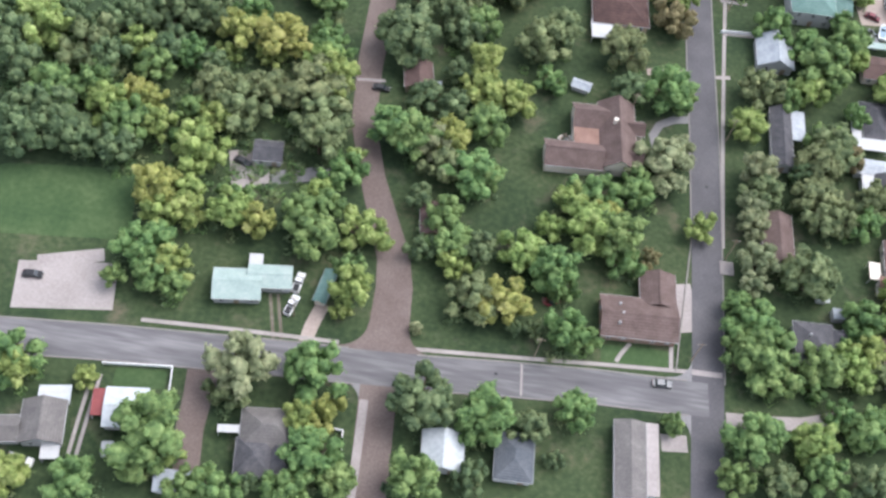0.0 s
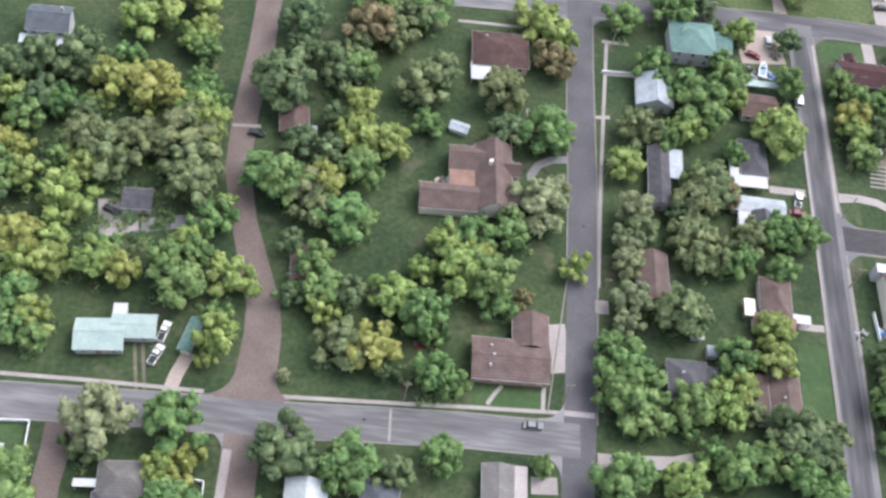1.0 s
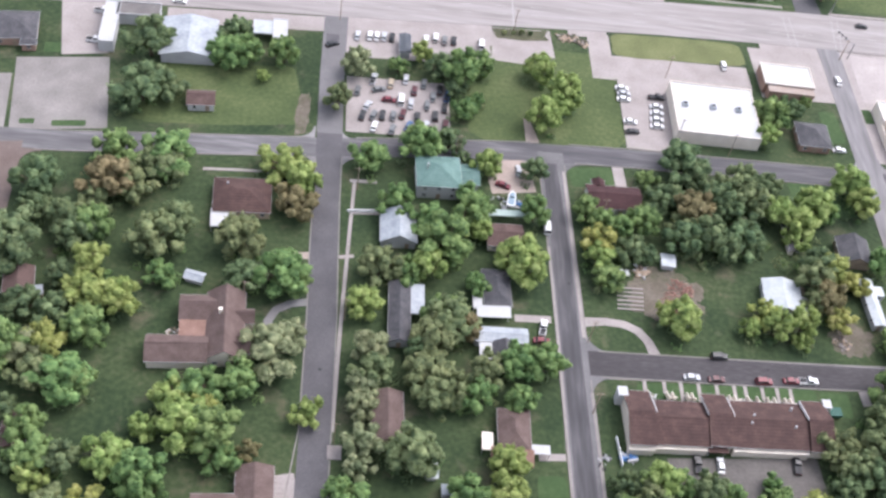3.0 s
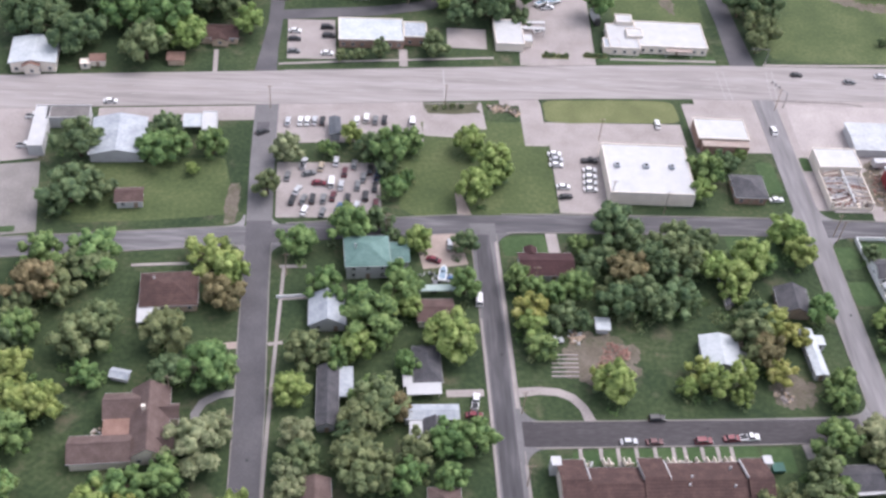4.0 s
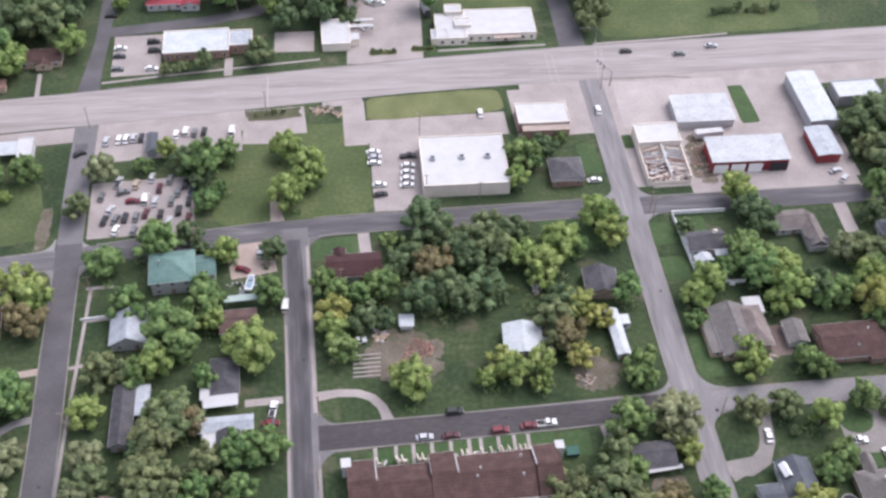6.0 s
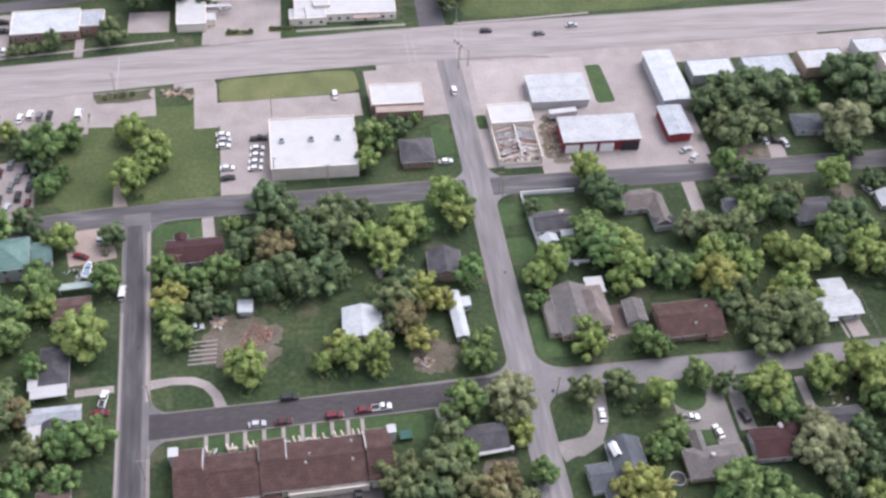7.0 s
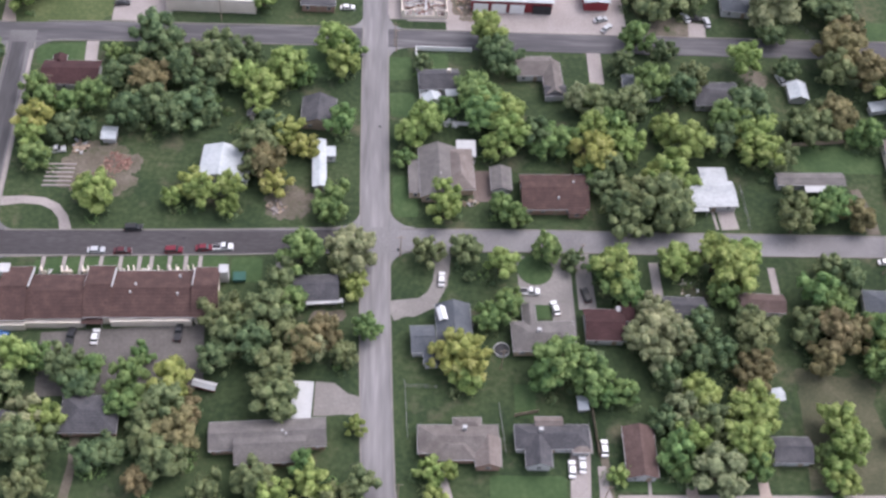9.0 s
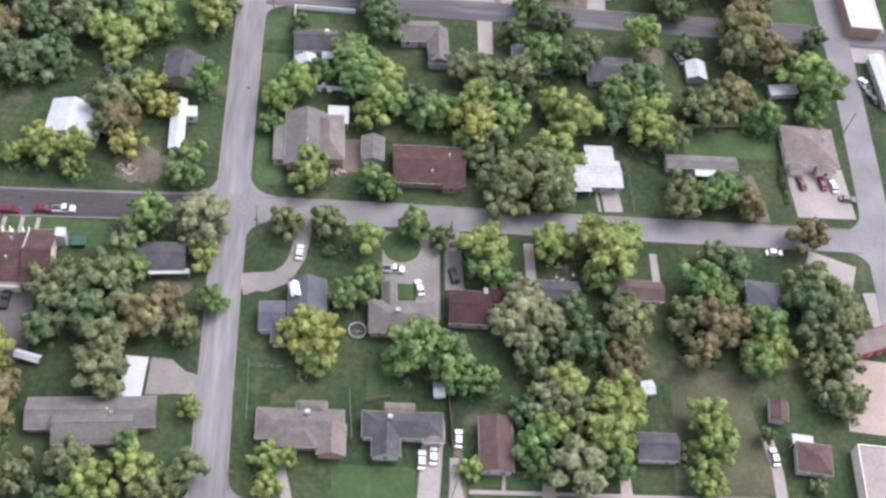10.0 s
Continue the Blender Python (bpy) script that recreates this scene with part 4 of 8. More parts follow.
house("shed", "open blue-grey roofed sales shed on a lot", [(96.8, 307.0, 4.0, 9.4, 3, 2.7, "y", 0.5)], "roof_slate", "grey_wall", windows=False, category="shed")
house("mobile_home", "long white mobile home beside the street", [(437.0, 252.0, 4.4, 20.0, 3, 2.8, "y", 0.5)], "metal_white", "white", category="mobile home")
house("shop", "low shop with a red front and pale flat roof", [(412.5, 161.2, 14.0, 6.0, 20, 3.0, "flat", 0.2)], "roof_taupe", "red_wall", category="shop")
house("house", "two-storey white house with a dark roof and porch", [(-68.7, 214.8, 11.4, 9.4, 6, 5.2, "x", 2.2), (-69.6, 208.8, 11.4, 3.2, 6, 2.8, "lean", 0.4, "metal_white", "posts")], "roof_slate", "white", storeys=2, vents=1)
house("house", "long dark-roofed house under tall trees", [(33.0, 380.6, 17.0, 8.4, 6, 2.8, "x", 1.8)], "roof_dark", "cream")
house("house", "pale house across a lane among trees", [(48.0, 418.5, 16.0, 7.0, 6, 2.8, "x", 1.6)], "roof_grey", "cream")


# ---- trees ----
def lobe(bm, c, r, rng, squash=0.85, fine=1):
    seed_ = rng.uniform(0, 50)
    vs = bmesh.ops.create_icosphere(bm, subdivisions=fine, radius=r, matrix=Matrix.Translation(c))["verts"]
    for v in vs:
        d = v.co - c
        lump = noise.noise((v.co + Vector((seed_, 0, 0))) * (1.9 / r)) * 0.45
        v.co = c + Vector((d.x, d.y, d.z * squash)) * (0.95 + lump + rng.uniform(-0.06, 0.06))


def tree_mesh(seed, tall, spread):
    """One tree of crown radius 1: a trunk with limbs, and a crown of boughs, each a large leafy mass with smaller tufts on it."""
    rng = random.Random(seed)
    wood, crown = bmesh.new(), bmesh.new()
    base = 0.32 * tall

    def limb(a, b, r1, r2):
        d = b - a
        t = Matrix.Translation((a + b) / 2) @ d.to_track_quat("Z", "Y").to_matrix().to_4x4()
        bmesh.ops.create_cone(wood, segments=7, radius1=r1, radius2=r2, depth=d.length, matrix=t, cap_ends=True)
    limb(Vector((0, 0, -0.02)), Vector((0.02, 0.01, base + 0.35)), 0.085, 0.055)
    masses = []
    n = rng.randint(14, 17)
    off = rng.uniform(0, 40)
    for i in range(n):
        a = i * 2.399 + rng.uniform(-0.45, 0.45)
        u = (i + 0.5) / n
        uneven = 0.74 + 0.55 * noise.noise(Vector((math.cos(a) * 1.1, math.sin(a) * 1.1, off + u * 1.2)))
        rad = spread * math.sin(math.pi * (0.22 + 0.72 * u)) ** 0.9 * max(0.35, uneven + 0.12)
        z = base + 0.12 + u * 0.92 * tall * rng.uniform(0.86, 1.12)
        c = Vector((math.cos(a) * rad, math.sin(a) * rad, z))
        r = rng.uniform(0.25, 0.38) * (1.1 - 0.22 * u)
        masses.append((c, r * 0.9, 2))
        limb(Vector((0.01, 0, base * 0.8 + 0.3 * u)), c, 0.035, 0.012)
        out_ = Vector((math.cos(a), math.sin(a), 0.7))
        for k in range(5):
            d = (out_ * 0.7 + Vector((rng.gauss(0, 1), rng.gauss(0, 1), rng.gauss(0.1, 0.8)))).normalized()
            masses.append((c + d * r * rng.uniform(0.72, 1.0), r * rng.uniform(0.27, 0.44), 1))
    for k in range(9):
        a, q = k * 2.2, rng.uniform(0.1, 0.5)
        masses.append((Vector((math.cos(a) * q, math.sin(a) * q, base + rng.uniform(0.15, 0.62) * tall)), rng.uniform(0.26, 0.36), 1))
    for c, r, fine in masses:
        lobe(crown, c, r, rng, 0.88, fine)
    # leaf sprays over the masses
    verts, faces = [], []
    for c, r, fine in masses:
        for _ in range(26 if fine == 2 else 8):
            d = Vector((rng.gauss(0, 1), rng.gauss(0, 1), rng.gauss(0.4, 1))).normalized()
            p = c + Vector((d.x, d.y, d.z * 0.9)) * r * (rng.uniform(0.85, 1.2) if rng.random() < 0.8 else rng.uniform(1.15, 1.6))
            nrm = (d + Vector((rng.uniform(-0.6, 0.6), rng.uniform(-0.6, 0.6), rng.uniform(-0.2, 0.8)))).normalized()
            t1 = nrm.orthogonal().normalized()
            t1 = (Matrix.Rotation(rng.uniform(0, 6.28), 3, nrm) @ t1)
            t2 = nrm.cross(t1)
            s = rng.uniform(0.03, 0.075)
            k = len(verts)
            verts += [p + t1 * s * 1.3, p + t2 * s * 0.75 + nrm * s * 0.2, p - t1 * s * 1.3, p - t2 * s * 0.75 + nrm * s * 0.2]
            faces.append((k, k + 1, k + 2, k + 3))
    vs = [crown.verts.new(v) for v in verts]
    for f in faces:
        crown.faces.new([vs[i] for i in f])
    # bring the crown to radius 1
    reach_ = sorted(math.hypot(v.co.x, v.co.y) for v in crown.verts)
    wide = 0.94 / reach_[int(len(reach_) * 0.93)]
    for v in crown.verts:
        v.co.x, v.co.y = v.co.x * wide, v.co.y * wide
    out = []
    for name, b in (("trunk", wood), ("crown", crown)):
        for f in b.faces:
            f.smooth = True
        me = bpy.data.meshes.new(name)
        b.to_mesh(me)
        b.free()
        out.append(me)
    return out


SHAPES = [tree_mesh(11 + k, t, w) for k, (t, w) in enumerate(((1.15, 1.0), (1.35, 0.95), (0.95, 1.08), (1.55, 0.9), (1.25, 1.0), (1.05, 1.02)))]
LABELS = {
    "g": "broad tree with a full mid-green crown", "d": "broad tree with a dense dark green crown", "y": "tree with a light yellow-green crown",
    "Y": "tree with a yellowing crown of bright leaves", "o": "tree with a dull olive green crown", "b": "tall tree with brownish thinning foliage", "p": "pale grey-green tree with an airy crown",
}
CROWNS = {}
PLANTED = []
trees = 0


def plant(rows):
    global trees
    for x, y, r, k in rows:
        rng = random.Random(int(x * 31 + y * 17))
        shape = rng.randrange(len(SHAPES))
        small = r < 2.6
        tree = thing("shrub" if small else "small_tree" if r < 4.4 else "tree", x, y, rng.uniform(0, 360), ("low " if small else "") + LABELS[k].replace("broad tree", "round shrub" if small else "broad tree").replace("tree", "shrub" if small else "tree"), "shrub" if small else "tree", "shrubs" if small else "trees of the town")
        s = r * 1.11
        high = rng.uniform(0.82, 1.05) * (1.0 if r < 5 else 5 / r * 0.5 + 0.5)
        tree.scale = (s * rng.uniform(0.92, 1.08), s * rng.uniform(0.92, 1.08), s * high)
        if (shape, k) not in CROWNS:
            t_, c_ = SHAPES[shape][0], SHAPES[shape][1].copy()
            c_.materials.append(M["leaf_" + k])
            if not t_.materials:
                t_.materials.append(M["bark"])
            CROWNS[shape, k] = t_, c_
        for nm, me in zip(("trunk", "crown"), CROWNS[shape, k]):
            o = new(nm, me)
            o.parent = tree
        trees += 1
        if k in "gdyob" and r > 3:
            PLANTED.append((x, y, r))


def woodland(name, label, rows):
    """A wood that nobody could count, as one thing: trunks and a leafy canopy."""
    w = tagged(thing(name, rows[0][0], rows[0][1], 0, label, "woodland"), kind="stuff")
    kinds = sorted({k for *_, k in rows})
    for part_, slot in (("trunks", 0), ("canopy", 1)):
        vs, fs, ms, base = [], [], [], 0
        for x, y, r, k in rows:
            rng = random.Random(int(x * 31 + y * 17))
            me = SHAPES[rng.randrange(len(SHAPES))][slot]
            co = np.empty(len(me.vertices) * 3)
            me.vertices.foreach_get("co", co)
            s = r * 1.11
            a = rng.uniform(0, 6.28)
            co = co.reshape(-1, 3) * (s, s, s * rng.uniform(0.9, 1.1))
            turn = np.array([[math.cos(a), -math.sin(a), 0], [math.sin(a), math.cos(a), 0], [0, 0, 1]])
            vs.append(co @ turn.T + (x - rows[0][0], y - rows[0][1], 0))
            fs += [[v + base for v in p.vertices] for p in me.polygons]
            ms += [kinds.index(k)] * len(me.polygons)
            base += len(me.vertices)
        me = bpy.data.meshes.new(part_)
        me.from_pydata(np.concatenate(vs).tolist(), [], fs)
        me.polygons.foreach_set("use_smooth", [True] * len(fs))
        for k in kinds if slot else ("",):
            me.materials.append(M["leaf_" + k] if slot else M["bark"])
        if slot:
            me.polygons.foreach_set("material_index", ms)
        o = new(part_, me)
        o.parent = w


# west wood
woodland("woodland", "dense mixed wood of green and yellowing trees", [
    (-96.5, 187.2, 7.7, "y"), (-103.5, 182.1, 6.5, "d"), (-82.6, 183.8, 8.0, "o"), (-98.4, 174.5, 5.8, "d"), (-88.1, 168.9, 6.6, "g"), 
    (-78.1, 172.8, 5.7, "g"), (-85.3, 164, 5.7, "d"),
    (-81.7, 157.3, 6.4, "d"), (-73.7, 167, 5.3, "y"), (-67, 162.9, 5.6, "g"), 
])
# west wood
woodland("woodland", "dense mixed wood of green and yellowing trees", [
    (-94.2, 157.9, 6.5, "d"), (-89.6, 153.6, 5.6, "d"), (-67.9, 156.1, 5.2, "d"), (-89.7, 192.7, 6.1, "d"),
    (-104.8, 189.9, 6.1, "d"), (-79.8, 194.1, 5.9, "d"), (-76, 155.5, 4.7, "d"), (-90.9, 164, 5.2, "d"), 
    (-77.6, 180.8, 5.3, "d"), 
])
# west wood, single trees
plant([
    (-44.8, 222.1, 6.7, "y"), (-28.1, 220.3, 4.2, "y"), (-26.7, 213.5, 3.9, "g"), (-65.8, 200.6, 6.9, "d"), (-72.6, 198.3, 5.3, "d"), (-56.1, 203.1, 7.8, "d"),
    (-45.9, 205.4, 4.8, "g"), (-48.3, 197.7, 5.1, "Y"), (-49.3, 192.5, 3.7, "y"), (-35.6, 197.3, 6.7, "Y"), (-38.5, 193.3, 4.1, "y"), (-25.6, 201.8, 4.7, "g"),
    (-24.5, 193.5, 5.8, "y"), (-57.4, 188.2, 4.7, "g"), (-66.4, 182.4, 5.1, "g"), (-62.8, 189.7, 5.1, "d"), (-72.1, 189.2, 4.3, "y"), (-51.9, 186.1, 4.1, "d"),
    (-68, 173.4, 4.2, "Y"), (-64.1, 171.8, 4.1, "Y"), (-60.8, 163.7, 4.8, "y"), (-41.9, 173.9, 8.0, "o"), (-49.3, 177.2, 5.6, "o"), (-37.5, 179.6, 5.5, "o"),
    (-24.9, 182.3, 8.4, "o"), (-20.4, 187.8, 5.6, "y"), (-21.8, 174.5, 7.4, "o"), (-21, 167.4, 5.9, "o"),
])
# west wood, single trees
plant([
    (-53.4, 171, 4.1, "g"), (-46.9, 170.2, 4.5, "y"), (-54.8, 163.3, 2.9, "g"),
])
# yards and lots from the brick street to the third street
plant([
    (-2.5, 229.4, 7.0, "d"), (16.2, 231.2, 7.5, "b"), (14.1, 224.7, 5.3, "o"), (-4.4, 204.3, 8.4, "d"), (11.3, 211.3, 5.5, "d"), (31.8, 212.6, 7.2, "o"),
    (29.7, 240.7, 6.4, "o"), (17.2, 201.8, 5.1, "y"), (17.7, 192.7, 5.7, "y"), (26.1, 191.2, 6.2, "y"), (19.9, 182, 5.6, "g"), (35.6, 201.2, 4.2, "g"),
    (-49, 158.9, 6.9, "y"), (-13.9, 160.2, 5.8, "g"), (-11.6, 165.6, 2.9, "y"), (-3.5, 175.1, 6.4, "g"), (1.9, 172.9, 5.7, "g"), (7.4, 174.2, 5.4, "p"),
    (11.4, 176, 5.1, "Y"), (18.6, 165.8, 6.9, "g"), (10.7, 166.9, 5.4, "o"), (22.3, 165.6, 3.9, "g"), (6, 157.7, 3.4, "d"), (-55.5, 146, 5.5, "Y"),
    (-48.7, 147.3, 3.9, "y"), (-37.6, 148.1, 4.6, "g"), (-18.5, 152.9, 3.9, "y"), (3, 187.4, 4.8, "d"),
])
# yards and lots from the brick street to the third street
plant([
    (11.4, 185.7, 5.2, "d"), (10.3, 197.9, 3.6, "d"), (-53.8, 140.5, 5.8, "y"), (-48.3, 141.4, 4.6, "y"), (-52.5, 131.7, 5.3, "g"), (-47.8, 126.6, 5.3, "y"),
    (-51.3, 123.3, 4.5, "g"), (-45.9, 121.7, 3.7, "g"), (-37.7, 143.7, 5.4, "y"), (-31.4, 142.2, 4.3, "Y"), (-21, 146, 5.3, "g"), (-16.9, 140.1, 5.9, "g"),
    (-15.6, 149, 4.5, "g"), (-5.2, 144.5, 5.9, "y"), (-5.9, 128, 5.0, "y"), (-7.5, 123.4, 2.6, "y"), (-7.8, 134.2, 3.7, "g"), (14.6, 146.6, 5.7, "g"),
    (16.3, 140.4, 4.4, "y"), (12.9, 153.5, 4.3, "g"), (8.4, 143.2, 3.9, "d"), (9.3, 150.3, 2.5, "d"), (22.3, 145.5, 4.2, "d"), (32.3, 146.5, 5.9, "y"),
    (22.2, 131.3, 6.6, "o"), (29.7, 131.5, 6.6, "Y"), (39.7, 141.5, 5.9, "g"), (42.9, 138.2, 4.2, "g"),
])
# yards and lots from the brick street to the third street
plant([
    (38.2, 127.2, 2.9, "d"), (33, 126.4, 2.1, "d"), (39.1, 155.2, 3.9, "y"), (44.7, 126.4, 5.0, "g"), (10.1, 122.4, 1.6, "p"), (63.7, 245.5, 7.4, "y"),
    (67.8, 230.4, 6.4, "b"), (69.3, 238.9, 5.1, "y"), (54.3, 214.7, 6.5, "o"), (66.5, 203.8, 7.0, "g"), (70.5, 202.2, 4.3, "g"), (56.2, 202, 5.1, "d"),
    (66.1, 179.1, 7.9, "p"), (70.7, 185.9, 4.4, "p"), (59.1, 168.3, 5.3, "g"), (59.7, 173.5, 3.9, "g"), (49, 167.6, 6.3, "g"), (43.7, 164, 4.6, "y"),
    (48.5, 155.4, 6.8, "y"), (55.7, 153.8, 6.1, "g"), (52.6, 160.7, 4.3, "Y"), (57.7, 148.4, 4.5, "g"), (64, 151.7, 3, "b"), (76.8, 163.3, 4.3, "y"),
    (48.2, 125.6, 4.1, "g"), (87.9, 251.6, 6, "g"), (103.1, 258.1, 6.6, "g"), (111.5, 262.9, 4.6, "d"),
])
# yards and lots from the brick street to the third street
plant([
    (115.4, 258.2, 2.8, "d"), (123.2, 253.6, 4.9, "y"), (137.3, 253.4, 3.9, "d"), (96.4, 234.6, 5.6, "g"), (106, 228.7, 6.3, "g"), (110.4, 221.6, 7.2, "g"),
    (118.5, 233.7, 6, "g"), (120.4, 227.9, 4.3, "y"), (117, 241.3, 3.8, "g"), (92.2, 210.4, 6, "o"), (100.4, 209.9, 4.8, "g"), (106, 212.1, 4.8, "y"),
    (111.8, 218.1, 4.5, "g"), (88.6, 197.6, 4.9, "y"), (119.6, 207.5, 3.8, "g"), (131.7, 214.6, 7.3, "y"), (129.9, 219.5, 4.1, "g"), (136.7, 236.6, 4.5, "g"),
    (109.4, 197.7, 5.3, "g"), (111.9, 193.4, 6.8, "o"), (107.4, 187.4, 6.1, "o"), (115.6, 192.6, 4.6, "b"), (90.9, 182.1, 5.1, "p"), (92.5, 176.2, 5, "o"),
    (90.4, 172.6, 4.4, "p"), (106.1, 176, 6.7, "o"), (103.5, 184.6, 3.3, "d"), (121.7, 178.8, 5.2, "o"),
])
# yards and lots from the brick street to the third street
plant([
    (129.4, 182, 5.2, "g"), (136.9, 183.1, 5.9, "g"), (89.8, 165.8, 4, "p"), (91.1, 155.5, 4.8, "p"), (90, 149.5, 3.5, "p"), (103.4, 152, 6.5, "o"),
    (99.9, 154.2, 4, "o"), (107.9, 170.2, 5, "o"), (113.1, 172, 5.1, "o"), (119.1, 172.2, 5.1, "g"), (129.8, 171.3, 3.9, "g"), (89.2, 136.7, 7.3, "g"),
    (85.8, 142, 3.9, "g"), (92, 128.3, 7.2, "g"), (87, 129.7, 5.4, "g"), (94.6, 123.3, 4.6, "g"), (116.3, 143.8, 5.1, "g"), (126, 151.8, 4.9, "y"),
    (126.2, 144, 4.9, "y"), (114.9, 139.3, 4.2, "g"), (105.9, 128.3, 5.5, "g"), (104.4, 124.5, 3.4, "g"), (113.1, 132, 4.7, "y"), (117.5, 135.2, 4.2, "y"),
    (115.1, 127.4, 4.1, "y"), (120.2, 130, 3.4, "o"), (130.9, 124.4, 7.2, "d"), (136.6, 122.9, 5.9, "d"),
])
# yards and lots from the brick street to the third street
plant([
    (128.2, 128.1, 3.9, "d"), (110.1, 117.5, 3.8, "g"), (117.4, 114.5, 5.4, "g"), (123.1, 117.1, 4.7, "g"), (113.8, 113.1, 4, "g"), (88.5, 107.3, 6, "g"),
    (92.7, 109.7, 4.5, "g"), (102.8, 108.3, 5.3, "y"), (131, 114.8, 4.7, "g"), (136.7, 112.5, 4.7, "g"),
])
# west yard
plant([
    (-56.3, 128.5, 5.2, "g"), 
    (-59.9, 121.6, 2.7, "g"), 
])
# south row
plant([
    (-75.2, 98.1, 6.5, "g"), (-72.9, 95, 4.0, "y"), (-59, 96.7, 2.8, "y"), (-25.9, 103.7, 7.3, "p"), (-28.4, 98.1, 4.8, "o"), (-10.7, 105.8, 6.9, "g"),
    (-6.6, 97.5, 4.6, "Y"), (-7.7, 86.9, 6.1, "g"), (-11.7, 94.8, 4.1, "y"), (-42.1, 85.5, 7.9, "g"), (-42.5, 79.8, 5.4, "g"), (-54.7, 73.4, 5.2, "g"),
    (-67.7, 72.1, 4.4, "y"), (14.1, 102.9, 7.6, "d"), (28.8, 101.7, 6.6, "g"), (25.7, 98.8, 4.1, "g"), (38.6, 101.8, 4.2, "d"), (48.1, 107.4, 4.5, "g"),
    (44.5, 95.8, 2.5, "d"), (15, 84.7, 5.6, "g"), (26.4, 87.9, 4.1, "d"), (70.8, 108.5, 2.6, "g"), (-10.8, 78.5, 5.3, "g"), (-25.6, 75.9, 5.4, "g"),
    (-1.4, 82.2, 4.7, "g"), (-19.3, 79.1, 2.4, "d"), (10, 83.4, 1.7, "d"), (-31.5, 75.8, 4.7, "g"), (-38.3, 83.6, 4.1, "y"),
])
# middle lots
plant([
    (-37.8, 233.4, 10.8, "y"), 
])
# blocks from the third street eastwards
plant([
    (152.6, 239.9, 4.3, "g"), (157.1, 234.6, 5.1, "g"), (162.3, 234.5, 4.1, "g"), (169.1, 236.9, 5.1, "g"), (155.2, 227.4, 5, "Y"), (154.3, 221.8, 4.2, "y"),
    (156.8, 214.5, 4.3, "g"), (164.4, 224.6, 5.3, "d"), (169.6, 224.9, 3, "d"), (184.1, 262.4, 7.4, "d"), (188.5, 257.6, 5.9, "d"), (173.1, 256.3, 3.5, "g"),
    (175.2, 246.3, 5.8, "d"), (179.8, 248.7, 4.1, "d"), (185.5, 243, 6.4, "b"), (182.6, 236.9, 5.7, "o"), (180.7, 230.9, 5.6, "d"), (187.8, 233, 5.6, "d"),
    (193.4, 246.6, 5.1, "d"), (201.4, 255.9, 7.2, "o"), (208.9, 257.4, 5.9, "d"), (204.2, 248.3, 5.8, "o"), (198.6, 243.4, 5.7, "d"), (197.6, 233.2, 6.6, "d"),
    (202.3, 231.9, 4, "d"), (192.8, 228.9, 4.6, "d"), (183, 228.1, 3, "d"), (211.7, 246.3, 4.7, "y"),
])
# blocks from the third street eastwards
plant([
    (217.7, 242, 6.4, "y"), (216.1, 236.9, 4, "y"), (223.5, 248.6, 6.4, "y"), (228.4, 248.9, 4.1, "g"), (237.9, 261.2, 5.2, "y"), (240.3, 253.3, 4.8, "y"),
    (243.1, 261.2, 3.8, "g"), (240.7, 229.8, 4.6, "g"), (220.4, 227.3, 4.6, "d"), (218.1, 219.6, 5.5, "o"), (225.3, 225.6, 4.9, "Y"), (230.1, 221.3, 4.8, "Y"),
    (220.6, 213.4, 5.4, "b"), (223, 207.7, 4.1, "Y"), (216.6, 212.5, 3.8, "o"), (175.6, 200.7, 5.3, "y"), (172.5, 205, 2.9, "Y"), (196, 201.8, 3.1, "y"),
    (201.3, 206.6, 4.7, "Y"), (203.8, 202.4, 4.4, "y"), (211.4, 203.7, 4.4, "y"), (210.8, 199.3, 3.1, "y"), (239.4, 202.7, 5.3, "g"), (238.5, 198.3, 4, "g"),
    (232.3, 183.6, 6, "g"), (245, 184.5, 6.3, "p"), (242.2, 180.9, 4.2, "o"), (246.2, 174.2, 4.1, "y"),
])
# blocks from the third street eastwards
plant([
    (214.2, 165.3, 5.8, "o"), (215.8, 157.8, 4.9, "o"), (211.4, 161.5, 3.5, "o"), (227.1, 173.9, 5.9, "o"), (224.3, 164.8, 6.3, "o"), (230.3, 169.3, 4.1, "g"),
    (221.5, 155.8, 5.4, "d"), (212.5, 151.5, 4, "d"), (230, 157.2, 4.8, "o"), (227.2, 147.4, 6.1, "o"), (228.6, 140.1, 5.3, "o"), (233.5, 155.5, 4.8, "b"),
    (236.8, 154.7, 3.7, "p"), (249.6, 161.6, 3.8, "g"), (247.7, 134.4, 2.8, "y"), (238.8, 159.6, 4.6, "b"), (244.2, 153.4, 3.6, "o"), (164, 150.6, 4.9, "y"), (161.1, 146, 4.3, "o"), (168, 151.8, 4.9, "g"), (155.1, 149.3, 4.1, "d"), (155.6, 139.7, 5.7, "g"),
    (153, 136.2, 3.5, "g"), (158.9, 134.1, 4.8, "g"), (155.3, 127.2, 4.2, "g"), (163.6, 142.9, 4.3, "o"), (176, 148.9, 4.9, "d"), (180.5, 144.1, 4.3, "d"),
    (182.6, 149.1, 3.4, "g"), (174.7, 135.5, 4.2, "y"), (168.6, 133.3, 6.2, "p"), (172.1, 127, 6.6, "o"),
])
